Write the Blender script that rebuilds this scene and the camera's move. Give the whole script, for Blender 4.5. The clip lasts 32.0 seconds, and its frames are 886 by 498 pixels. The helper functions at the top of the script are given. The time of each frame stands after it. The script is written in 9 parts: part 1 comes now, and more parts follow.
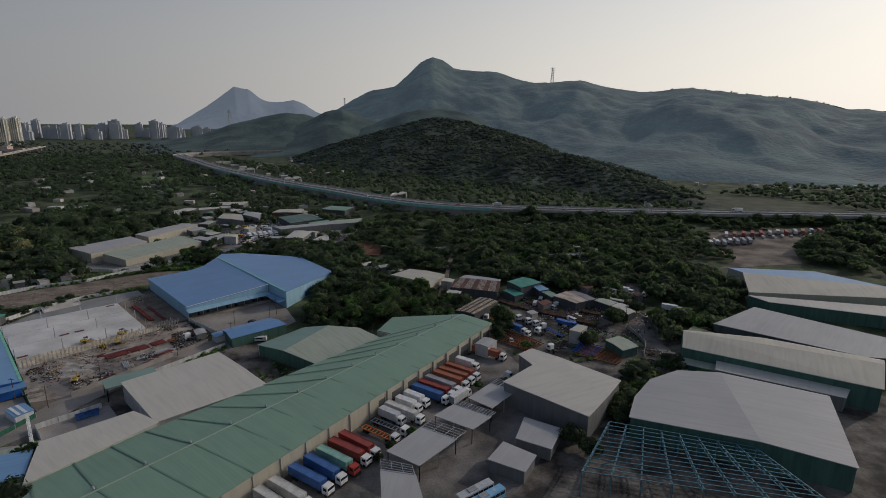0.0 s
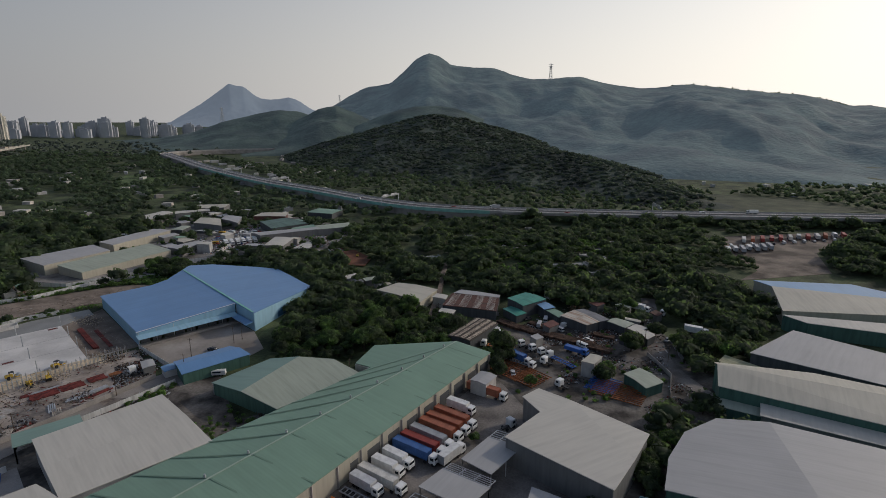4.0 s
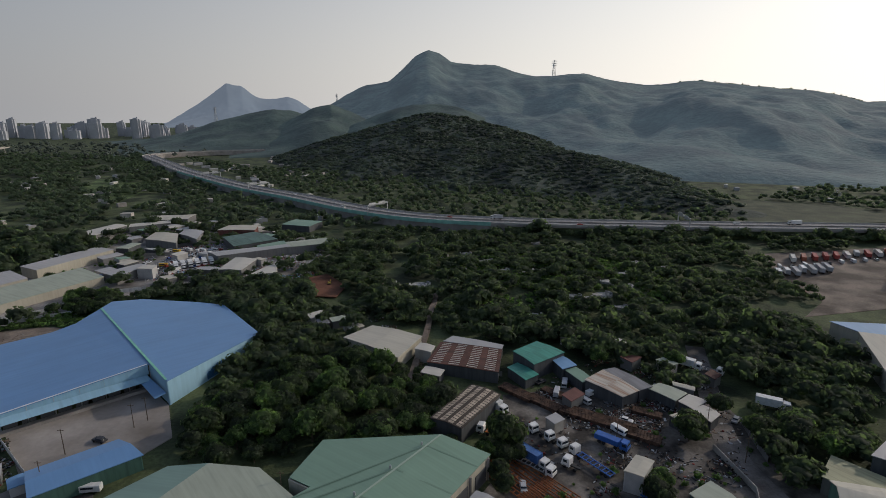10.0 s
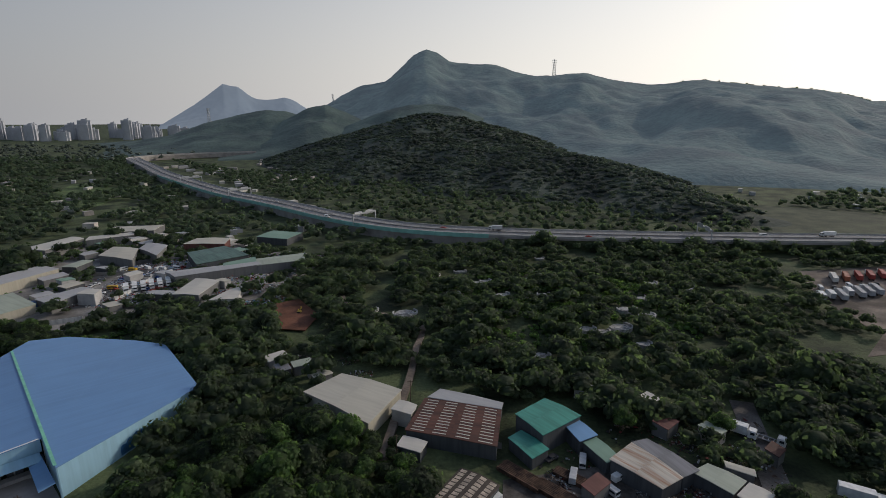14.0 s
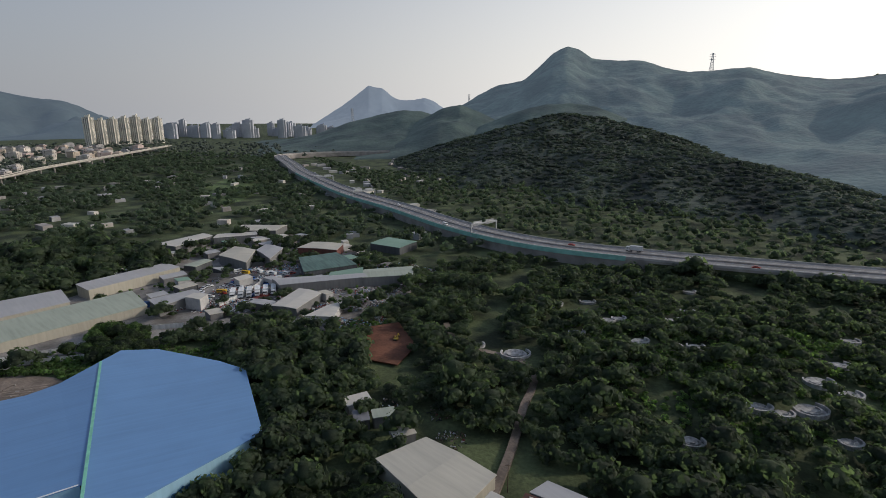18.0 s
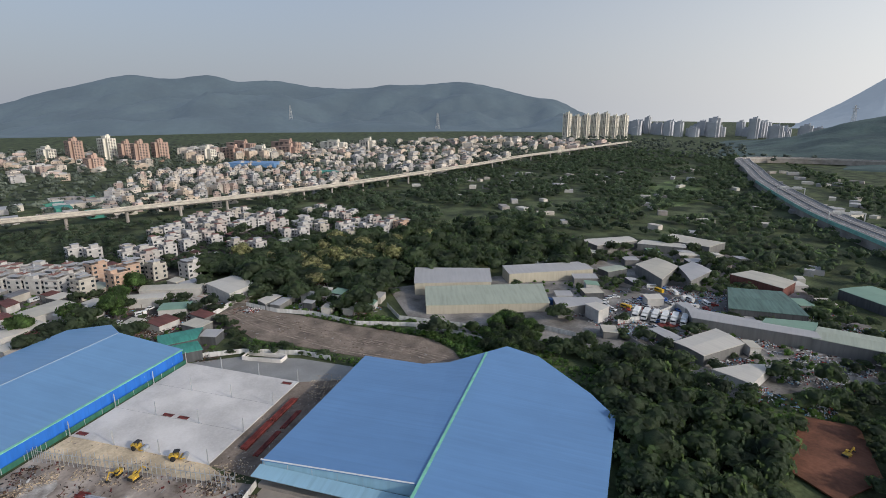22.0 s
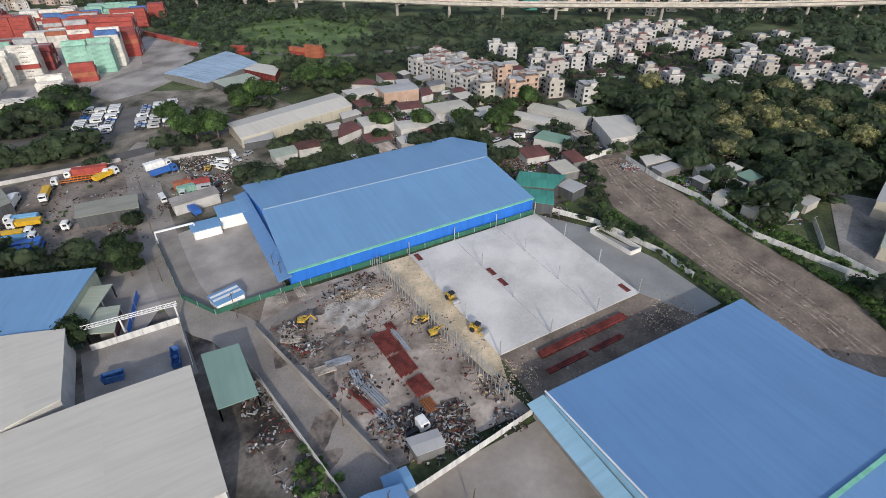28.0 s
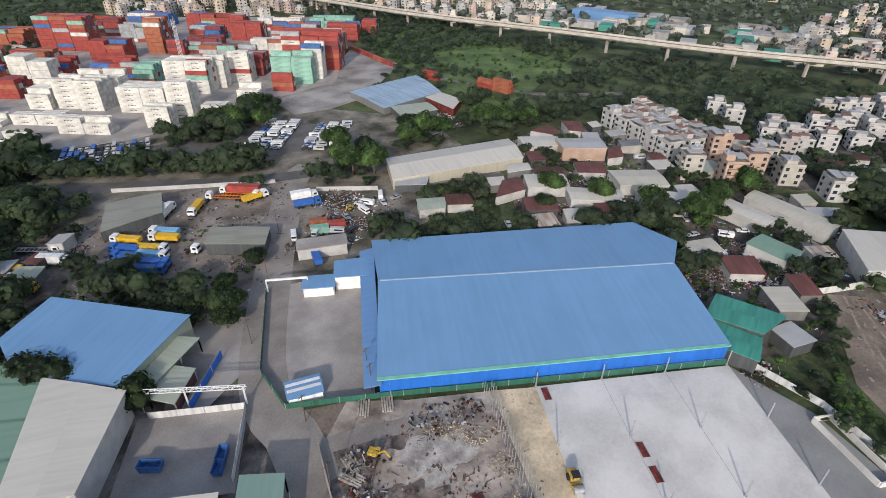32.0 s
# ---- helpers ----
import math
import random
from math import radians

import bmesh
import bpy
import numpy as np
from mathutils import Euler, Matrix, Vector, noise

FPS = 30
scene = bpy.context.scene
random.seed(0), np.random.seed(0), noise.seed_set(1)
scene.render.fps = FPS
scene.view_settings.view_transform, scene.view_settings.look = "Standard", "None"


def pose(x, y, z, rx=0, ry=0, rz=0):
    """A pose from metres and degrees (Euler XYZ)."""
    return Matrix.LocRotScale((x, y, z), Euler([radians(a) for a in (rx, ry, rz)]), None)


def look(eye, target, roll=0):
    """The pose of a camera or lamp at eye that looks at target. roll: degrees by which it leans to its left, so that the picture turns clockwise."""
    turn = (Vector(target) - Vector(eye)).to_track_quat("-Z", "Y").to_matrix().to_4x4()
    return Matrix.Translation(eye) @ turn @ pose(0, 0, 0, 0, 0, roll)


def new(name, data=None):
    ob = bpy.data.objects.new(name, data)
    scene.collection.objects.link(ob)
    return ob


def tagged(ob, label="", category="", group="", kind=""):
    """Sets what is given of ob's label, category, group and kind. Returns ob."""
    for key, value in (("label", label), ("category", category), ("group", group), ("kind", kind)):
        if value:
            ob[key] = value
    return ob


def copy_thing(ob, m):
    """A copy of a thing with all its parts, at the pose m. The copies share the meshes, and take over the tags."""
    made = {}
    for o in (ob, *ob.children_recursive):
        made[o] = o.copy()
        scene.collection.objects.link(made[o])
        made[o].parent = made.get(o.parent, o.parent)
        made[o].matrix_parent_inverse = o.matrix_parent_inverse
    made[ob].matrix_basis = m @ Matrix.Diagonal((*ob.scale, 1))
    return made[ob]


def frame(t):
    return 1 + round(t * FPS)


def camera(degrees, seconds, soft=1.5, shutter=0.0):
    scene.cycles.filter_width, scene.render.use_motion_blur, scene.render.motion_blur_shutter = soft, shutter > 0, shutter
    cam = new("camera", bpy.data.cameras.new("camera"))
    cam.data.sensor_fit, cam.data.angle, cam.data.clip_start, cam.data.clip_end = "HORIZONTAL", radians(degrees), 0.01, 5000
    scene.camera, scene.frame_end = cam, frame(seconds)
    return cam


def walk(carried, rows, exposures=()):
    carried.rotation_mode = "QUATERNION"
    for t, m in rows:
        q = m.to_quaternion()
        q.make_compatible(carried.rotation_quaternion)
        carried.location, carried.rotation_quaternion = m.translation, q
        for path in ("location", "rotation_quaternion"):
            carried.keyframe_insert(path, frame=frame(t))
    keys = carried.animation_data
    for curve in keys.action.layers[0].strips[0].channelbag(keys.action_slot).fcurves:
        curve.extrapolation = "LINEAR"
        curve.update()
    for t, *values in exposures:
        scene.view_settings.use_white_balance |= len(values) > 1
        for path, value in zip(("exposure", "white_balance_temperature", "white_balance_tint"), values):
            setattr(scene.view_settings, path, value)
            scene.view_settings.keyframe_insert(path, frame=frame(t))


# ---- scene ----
cam = camera(79.51, 32.0, soft=0.75)
PATH = [
    (0, (-0.00, 0.00, 95.97), (-0.00, 96.97, 71.54), 0.32),
    (1, (0.74, 7.88, 95.65), (0.87, 104.80, 70.99), 0.26),
    (2, (1.34, 16.26, 95.15), (1.64, 113.15, 70.44), 0.21),
    (3, (2.17, 25.49, 94.96), (2.59, 122.35, 70.09), 0.23),
    (6, (5.03, 56.11, 93.80), (5.24, 152.97, 68.94), 0.10),
    (7, (6.50, 66.96, 93.47), (6.54, 163.82, 68.58), -0.01),
    (8, (7.71, 77.92, 93.06), (7.60, 174.78, 68.20), -0.09),
    (9, (9.17, 89.03, 93.08), (8.87, 185.85, 68.07), -0.20),
    (10, (9.77, 100.17, 92.86), (9.75, 196.98, 67.82), -0.08),
    (11, (10.74, 111.32, 92.50), (10.79, 208.13, 67.45), -0.07),
    (12, (12.37, 122.47, 91.89), (12.27, 219.32, 66.98), -0.11),
    (13, (13.30, 132.90, 92.17), (13.35, 229.74, 67.22), -0.04),
    (14, (14.65, 143.91, 91.96), (14.70, 240.75, 67.04), -0.19),
    (14.5, (15.50, 149.25, 91.75), (15.57, 246.11, 66.87), -0.27),
    (16.5, (16.85, 170.50, 91.85), (17.03, 267.37, 67.03), -0.35),
    (17, (16.66, 175.59, 92.03), (12.27, 272.36, 67.19), -0.36),
    (17.5, (16.74, 180.56, 92.19), (3.77, 276.54, 67.33), -0.31),
    (18, (16.69, 185.28, 92.44), (-7.09, 279.17, 67.58), -0.31),
    (18.5, (16.09, 191.11, 92.14), (-16.31, 282.39, 67.27), -0.29),
    (19, (14.97, 196.41, 91.89), (-25.82, 284.26, 67.04), -0.24),
    (19.5, (14.00, 201.74, 91.59), (-33.67, 286.07, 66.77), -0.26),
    (20, (12.39, 206.20, 91.63), (-42.39, 286.08, 66.78), -0.23),
    (20.5, (10.40, 210.19, 91.58), (-52.30, 284.03, 66.73), -0.13),
    (21, (7.95, 214.18, 91.60), (-63.05, 280.05, 66.70), -0.01),
    (21.5, (5.51, 217.96, 91.55), (-72.59, 275.22, 66.59), -0.03),
    (22, (2.58, 221.62, 91.70), (-81.61, 269.42, 66.69), -0.06),
    (22.5, (-0.22, 225.26, 92.13), (-87.61, 266.93, 67.11), -0.06),
    (23, (-3.69, 227.63, 92.32), (-93.44, 262.56, 65.40), -0.04),
    (23.5, (-6.99, 229.96, 92.50), (-98.37, 257.26, 62.43), -0.04),
    (24, (-11.29, 232.52, 92.75), (-103.24, 252.77, 59.05), -0.08),
    (24.5, (-15.30, 234.25, 93.13), (-107.27, 246.69, 55.92), -0.16),
    (25, (-19.95, 236.11, 93.19), (-110.73, 239.63, 51.40), -0.27),
    (25.5, (-24.12, 237.15, 93.13), (-112.79, 235.06, 46.93), -0.32),
    (26, (-28.46, 237.99, 93.27), (-114.10, 230.13, 42.24), -0.31),
    (26.5, (-32.62, 238.53, 93.52), (-115.44, 226.24, 38.83), -0.25),
    (28.5, (-50.47, 236.92, 92.90), (-130.10, 214.92, 36.55), 0.11),
    (29, (-55.87, 235.55, 92.92), (-135.63, 213.34, 36.84), 0.10),
    (29.5, (-61.15, 234.15, 92.94), (-140.88, 211.48, 37.00), 0.12),
    (30, (-66.52, 232.73, 92.88), (-145.68, 207.49, 37.24), 0.13),
    (30.5, (-71.81, 231.39, 92.68), (-149.82, 202.45, 37.22), 0.24),
    (31, (-77.12, 230.07, 92.44), (-153.06, 195.70, 37.20), 0.40),
    (31.5, (-82.51, 228.75, 92.33), (-155.33, 188.16, 37.11), 0.62),
    (32, (-87.87, 227.36, 92.55), (-155.98, 178.01, 38.45), 0.77),
]
EXPOSURES = [(0, -0.95, 6420, 12), (1.5, -0.76, 6420, 12), (3, -0.74, 6420, 12), (8, -0.68, 6400, 12), (14, -0.6, 6380, 12), (17, -0.48, 6350, 12), (20, -0.10, 6270, 11), (23, 0.09, 6270, 11), (26, 0.25, 6230, 11), (32, 0.25, 6260, 12)]
walk(cam, [(t, look(eye, aim, lean)) for t, eye, aim, lean in PATH], EXPOSURES)

# ---- sky and sun ----
SUN_AZ, SUN_EL = radians(62), radians(24)      # azimuth from +y towards +x
world = bpy.data.worlds.new("sky")
scene.world = world
world.use_nodes = True
wn = world.node_tree
wn.nodes.clear()
sky = wn.nodes.new("ShaderNodeTexSky")
sky.sky_type, sky.sun_disc = "NISHITA", False
sky.sun_elevation, sky.sun_rotation = SUN_EL, SUN_AZ
sky.air_density, sky.dust_density, sky.ozone_density = 1.0, 2.0, 2.0
def wnode(kind, op=None, *ins):
    n = wn.nodes.new(kind)
    if op:
        n.operation = op
    for i, v in enumerate(ins):
        if v is None:
            continue
        if hasattr(v, "is_linked"):
            wn.links.new(v, n.inputs[i])
        else:
            n.inputs[i].default_value = v
    return n


# a low haze, brightest towards the sun, thinning upwards into the clear sky
dirn = wnode("ShaderNodeTexCoord").outputs["Generated"]
toward = wnode("ShaderNodeVectorMath", "DOT_PRODUCT", dirn, (math.sin(SUN_AZ), math.cos(SUN_AZ), 0.0)).outputs["Value"]
half = wnode("ShaderNodeMath", "MULTIPLY_ADD", toward, 0.5, 0.5).outputs[0]
glow = wnode("ShaderNodeMath", "POWER", half, 2.2).outputs[0]
lift = wnode("ShaderNodeSeparateXYZ", None, dirn).outputs[2]
thin = wn.nodes.new("ShaderNodeMapRange")
thin.interpolation_type = "SMOOTHSTEP"
wn.links.new(lift, thin.inputs[0])
for i, v in ((1, -0.05), (2, 0.62), (3, 0.95), (4, 0.12)):
    thin.inputs[i].default_value = v
hue = wn.nodes.new("ShaderNodeMixRGB")
wn.links.new(glow, hue.inputs[0])
hue.inputs[1].default_value, hue.inputs[2].default_value = (2.3, 2.45, 2.72, 1), (13.4, 12.7, 11.3, 1)
haze = wn.nodes.new("ShaderNodeMixRGB")
wn.links.new(thin.outputs[0], haze.inputs[0])
wn.links.new(sky.outputs[0], haze.inputs[1])
wn.links.new(hue.outputs[0], haze.inputs[2])
bg = wn.nodes.new("ShaderNodeBackground")
bg.inputs["Strength"].default_value = 0.15
wo = wn.nodes.new("ShaderNodeOutputWorld")
wn.links.new(haze.outputs[0], bg.inputs[0])
wn.links.new(bg.outputs[0], wo.inputs[0])
sun = new("sun", bpy.data.lights.new("sun", "SUN"))
sun.data.energy, sun.data.angle, sun.data.color = 2.25, radians(1.0), (1.0, 0.90, 0.77)
sun_dir = Vector((math.sin(SUN_AZ) * math.cos(SUN_EL), math.cos(SUN_AZ) * math.cos(SUN_EL), math.sin(SUN_EL)))
sun.matrix_world = look(sun_dir * 500, (0, 0, 0))


# ---- materials ----
MATS = {}


def mat(name, col, rough=0.7, metal=0.0, var=0.25, scale=0.25, fine=3.0, bump=0.3, col2=None, mix=0.5, shift=0.0,
        uv=False, stretch=None, island=0.0, emit=None, spec=0.3):
    """Two scales of variation on a base colour: broad stains and fine grain, with relief."""
    if name in MATS:
        return MATS[name]
    m = bpy.data.materials.new(name)
    m.use_nodes = True
    n, l = m.node_tree.nodes, m.node_tree.links
    b = n["Principled BSDF"]
    tc = n.new("ShaderNodeTexCoord")
    co = tc.outputs["UV" if uv else "Object"]
    if stretch:
        mp = n.new("ShaderNodeMapping")
        mp.inputs["Scale"].default_value = stretch
        l.new(co, mp.inputs[0])
        co = mp.outputs[0]
    broad = n.new("ShaderNodeTexNoise")
    broad.inputs["Scale"].default_value, broad.inputs["Detail"].default_value = scale, 6
    l.new(co, broad.inputs["Vector"])
    grain = n.new("ShaderNodeTexNoise")
    grain.inputs["Scale"].default_value, grain.inputs["Detail"].default_value = fine, 3
    l.new(co, grain.inputs["Vector"])
    ramp = n.new("ShaderNodeValToRGB")
    lo = [c * (1 - var) for c in col]
    hi = [min(1, c * (1 + var)) for c in (col2 or col)]
    ramp.color_ramp.elements[0].position, ramp.color_ramp.elements[0].color = 0.5 - 0.25 * mix - shift, (*lo, 1)
    ramp.color_ramp.elements[1].position, ramp.color_ramp.elements[1].color = 0.5 + 0.25 * mix - shift, (*hi, 1)
    l.new(broad.outputs[0], ramp.inputs[0])
    mul = n.new("ShaderNodeMixRGB")
    mul.blend_type, mul.inputs[0].default_value = "OVERLAY", 0.6 * min(1, var * 2)
    l.new(ramp.outputs[0], mul.inputs[1])
    l.new(grain.outputs[0], mul.inputs[2])
    hsv = n.new("ShaderNodeHueSaturation")
    rnd = n.new("ShaderNodeObjectInfo") if not island else n.new("ShaderNodeNewGeometry")
    mr = n.new("ShaderNodeMapRange")
    s = island or 0.10
    mr.inputs["To Min"].default_value, mr.inputs["To Max"].default_value = 1 - s, 1 + s
    l.new(rnd.outputs["Random Per Island" if island else "Random"], mr.inputs[0])
    l.new(mr.outputs[0], hsv.inputs["Value"])
    l.new(mul.outputs[0], hsv.inputs["Color"])
    l.new(hsv.outputs[0], b.inputs["Base Color"])
    rr = n.new("ShaderNodeMapRange")
    rr.inputs["To Min"].default_value, rr.inputs["To Max"].default_value = max(0, rough - 0.12), min(1, rough + 0.12)
    l.new(broad.outputs[0], rr.inputs[0])
    l.new(rr.outputs[0], b.inputs["Roughness"])
    b.inputs["Metallic"].default_value = metal
    b.inputs["Specular IOR Level"].default_value = spec
    if bump:
        bp = n.new("ShaderNodeBump")
        bp.inputs["Strength"].default_value, bp.inputs["Distance"].default_value = bump, 0.25 / max(fine, 0.05)
        l.new(grain.outputs[0], bp.inputs["Height"])
        l.new(bp.outputs[0], b.inputs["Normal"])
    if emit:
        b.inputs["Emission Color"].default_value, b.inputs["Emission Strength"].default_value = (*emit[:3], 1), emit[3]
    MATS[name] = m
    return m


def sheet(name, col, rough=0.5, var=0.12, rib=1.0, col2=None, stain=0.35):
    """Profiled metal sheet: ribs down the slope, sheets that differ a little, streaks of dirt down the slope."""
    if name in MATS:
        return MATS[name]
    m = bpy.data.materials.new(name)
    m.use_nodes = True
    n, l = m.node_tree.nodes, m.node_tree.links
    b = n["Principled BSDF"]
    uv = n.new("ShaderNodeUVMap")
    sep = n.new("ShaderNodeSeparateXYZ")
    l.new(uv.outputs[0], sep.inputs[0])
    # one random tone for each sheet of about 1 m
    fl = n.new("ShaderNodeMath"); fl.operation = "FLOOR"
    l.new(sep.outputs[0], fl.inputs[0])
    wnz = n.new("ShaderNodeTexWhiteNoise"); wnz.noise_dimensions = "1D"
    l.new(fl.outputs[0], wnz.inputs["W"])
    mp = n.new("ShaderNodeMapping"); mp.inputs["Scale"].default_value = (1.2, 0.12, 1)
    l.new(uv.outputs[0], mp.inputs[0])
    streak = n.new("ShaderNodeTexNoise"); streak.inputs["Scale"].default_value = 0.6; streak.inputs["Detail"].default_value = 7
    l.new(mp.outputs[0], streak.inputs["Vector"])
    cloud = n.new("ShaderNodeTexNoise"); cloud.inputs["Scale"].default_value = 0.07; cloud.inputs["Detail"].default_value = 5
    l.new(uv.outputs[0], cloud.inputs["Vector"])
    r1 = n.new("ShaderNodeValToRGB")
    c2 = col2 or [c * (1 - stain) for c in col]
    r1.color_ramp.elements[0].position, r1.color_ramp.elements[0].color = 0.30, (*c2, 1)
    r1.color_ramp.elements[1].position, r1.color_ramp.elements[1].color = 0.55, (*col, 1)
    l.new(streak.outputs[0], r1.inputs[0])
    r2 = n.new("ShaderNodeMapRange"); r2.inputs["From Min"].default_value, r2.inputs["From Max"].default_value = 0.3, 0.7
    r2.inputs["To Min"].default_value, r2.inputs["To Max"].default_value = 1 - var, 1 + var
    l.new(cloud.outputs[0], r2.inputs[0])
    r3 = n.new("ShaderNodeMapRange"); r3.inputs["To Min"].default_value, r3.inputs["To Max"].default_value = 1 - var * 0.5, 1 + var * 0.5
    l.new(wnz.outputs["Value"], r3.inputs[0])
    mm = n.new("ShaderNodeMath"); mm.operation = "MULTIPLY"
    l.new(r2.outputs[0], mm.inputs[0]); l.new(r3.outputs[0], mm.inputs[1])
    hsv = n.new("ShaderNodeHueSaturation")
    l.new(mm.outputs[0], hsv.inputs["Value"]); l.new(r1.outputs[0], hsv.inputs["Color"])
    l.new(hsv.outputs[0], b.inputs["Base Color"])
    wave = n.new("ShaderNodeMath"); wave.operation = "SINE"
    ws = n.new("ShaderNodeMath"); ws.operation = "MULTIPLY"; ws.inputs[1].default_value = 6.2832 * rib
    l.new(sep.outputs[0], ws.inputs[0]); l.new(ws.outputs[0], wave.inputs[0])
    bp = n.new("ShaderNodeBump"); bp.inputs["Strength"].default_value, bp.inputs["Distance"].default_value = 0.09, 0.03
    l.new(wave.outputs[0], bp.inputs["Height"]); l.new(bp.outputs[0], b.inputs["Normal"])
    b.inputs["Roughness"].default_value, b.inputs["Specular IOR Level"].default_value = rough, 0.35
    MATS[name] = m
    return m


ROOF_BLUE = sheet("roof_blue", (0.14, 0.275, 0.49), 0.42, 0.05, stain=0.05)
ROOF_BLUE2 = sheet("roof_blue_faded", (0.165, 0.315, 0.515), 0.42, 0.05, stain=0.05)
ROOF_GREEN = sheet("roof_green", (0.20, 0.315, 0.235), 0.55, 0.05, stain=0.06)
ROOF_TEAL = sheet("roof_teal", (0.06, 0.27, 0.21), 0.55, 0.12)
ROOF_PALE = sheet("roof_pale_green", (0.37, 0.405, 0.325), 0.6, 0.06, stain=0.16)
ROOF_WHITE = sheet("roof_white", (0.56, 0.53, 0.465), 0.55, 0.04, stain=0.10)
ROOF_BEIGE = sheet("roof_beige", (0.50, 0.47, 0.39), 0.6, 0.06, stain=0.12)
ROOF_GREY = sheet("roof_grey", (0.40, 0.395, 0.39), 0.55, 0.05, stain=0.08)
ROOF_DARK = sheet("roof_dark_grey", (0.20, 0.20, 0.21), 0.6, 0.15)
ROOF_RUST = sheet("roof_rust", (0.105, 0.045, 0.033), 0.8, 0.3, col2=(0.05, 0.03, 0.026))
ROOF_RUSTY = sheet("roof_part_rusted", (0.46, 0.42, 0.36), 0.75, 0.2, col2=(0.28, 0.12, 0.05))
ROOF_BROWN = sheet("roof_gappy_boards", (0.075, 0.06, 0.048), 0.85, 0.25)
ROOF_PLANK = mat("grey_tan_planks", (0.34, 0.285, 0.225), 0.85, var=0.3, scale=0.5, fine=3, bump=0.2, island=0.3)
ROOF_RED = sheet("roof_red_brown", (0.15, 0.06, 0.05), 0.7, 0.2)
WALL_BLUE = sheet("wall_blue", (0.025, 0.15, 0.56), 0.5, 0.08, stain=0.2)
WALL_LBLUE = sheet("wall_light_blue", (0.29, 0.48, 0.60), 0.5, 0.06, stain=0.12)
WALL_CREAM = sheet("wall_cream", (0.44, 0.41, 0.33), 0.6, 0.06, stain=0.14)
WALL_GREEN = sheet("wall_green", (0.07, 0.15, 0.12), 0.6, 0.12)
WALL_GREY = sheet("wall_grey", (0.19, 0.19, 0.185), 0.6, 0.10, stain=0.22)
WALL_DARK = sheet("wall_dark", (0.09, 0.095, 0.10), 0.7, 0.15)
HOARD_GREEN = sheet("hoarding_green", (0.035, 0.14, 0.095), 0.6, 0.15)
HOARD_WHITE = sheet("hoarding_white", (0.66, 0.66, 0.64), 0.5, 0.12)
CONCRETE = mat("concrete", (0.32, 0.295, 0.27), 0.8, var=0.2, scale=0.10, fine=2.5, bump=0.15)
CONCRETE_PALE = mat("concrete_pale", (0.61, 0.585, 0.55), 0.75, var=0.15, scale=0.07, fine=1.5, bump=0.1)
CONCRETE_WET = mat("concrete_fresh", (0.25, 0.25, 0.24), 0.7, var=0.12, scale=0.10, fine=1.5, bump=0.1)
ASPHALT = mat("asphalt", (0.12, 0.115, 0.11), 0.85, var=0.2, scale=0.10, fine=2.0, bump=0.2)
ROAD_DUST = mat("dusty_road", (0.26, 0.235, 0.21), 0.9, var=0.2, scale=0.10, fine=2.0, bump=0.2)
DIRT = mat("dirt", (0.13, 0.103, 0.083), 0.95, var=0.35, scale=0.10, fine=1.2, bump=0.6, col2=(0.21, 0.17, 0.135), mix=0.8)
YARD_ROAD = mat("worn_yard_concrete", (0.145, 0.13, 0.118), 0.9, var=0.3, scale=0.10, fine=1.6, bump=0.2, col2=(0.19, 0.172, 0.155))
SAND = mat("sand", (0.58, 0.47, 0.32), 0.95, var=0.22, scale=0.15, fine=1.2, bump=0.6)
MUD = mat("mud", (0.22, 0.175, 0.14), 0.9, var=0.3, scale=0.12, fine=0.9, bump=0.7, col2=(0.40, 0.345, 0.295), mix=0.7)
MUD_WET = mat("wet_mud", (0.10, 0.08, 0.064), 0.45, var=0.3, scale=0.3, fine=1.2, bump=0.25, col2=(0.17, 0.14, 0.115), spec=0.5)
YARD = mat("yard_ground", (0.06, 0.052, 0.045), 0.9, var=0.45, scale=0.11, fine=1.0, bump=0.4, col2=(0.125, 0.112, 0.098))
SOIL = mat("red_soil", (0.16, 0.07, 0.042), 0.95, var=0.3, scale=0.12, fine=1.0, bump=0.6)
GRASS = mat("grass_ground", (0.034, 0.05, 0.02), 0.95, var=0.45, scale=0.05, fine=0.8, bump=0.9, col2=(0.066, 0.082, 0.036))
MEADOW = mat("meadow", (0.055, 0.088, 0.03), 0.95, var=0.45, scale=0.05, fine=0.7, bump=1.0, col2=(0.10, 0.14, 0.052), mix=0.8)
# Lighter, bluer leaf copy: haze over the far trees, put in colour.
FARLEAF = mat("leaves_far_hazed", (0.045, 0.062, 0.046), 0.85, var=0.3, scale=0.09, fine=1.6, bump=0.5, island=0.2, col2=(0.072, 0.094, 0.064), mix=0.7)
LEAF = [mat("leaves_dark", (0.031, 0.047, 0.026), 0.75, var=0.3, scale=0.3, fine=3, bump=0.5, island=0.32, col2=(0.048, 0.067, 0.034)),
        mat("leaves_mid", (0.033, 0.053, 0.024), 0.75, var=0.3, scale=0.3, fine=3, bump=0.5, island=0.32, col2=(0.056, 0.080, 0.034)),
        mat("leaves_bright", (0.052, 0.092, 0.032), 0.75, var=0.3, scale=0.3, fine=3, bump=0.5, island=0.3, col2=(0.086, 0.135, 0.046))]
# Thicker haze round the town, painted as still paler, greyer leaves.
DISTLEAF = mat("leaves_distant_hazed", (0.066, 0.086, 0.070), 0.9, var=0.3, scale=0.05, fine=2, bump=0.3, island=0.2, col2=(0.092, 0.112, 0.088))
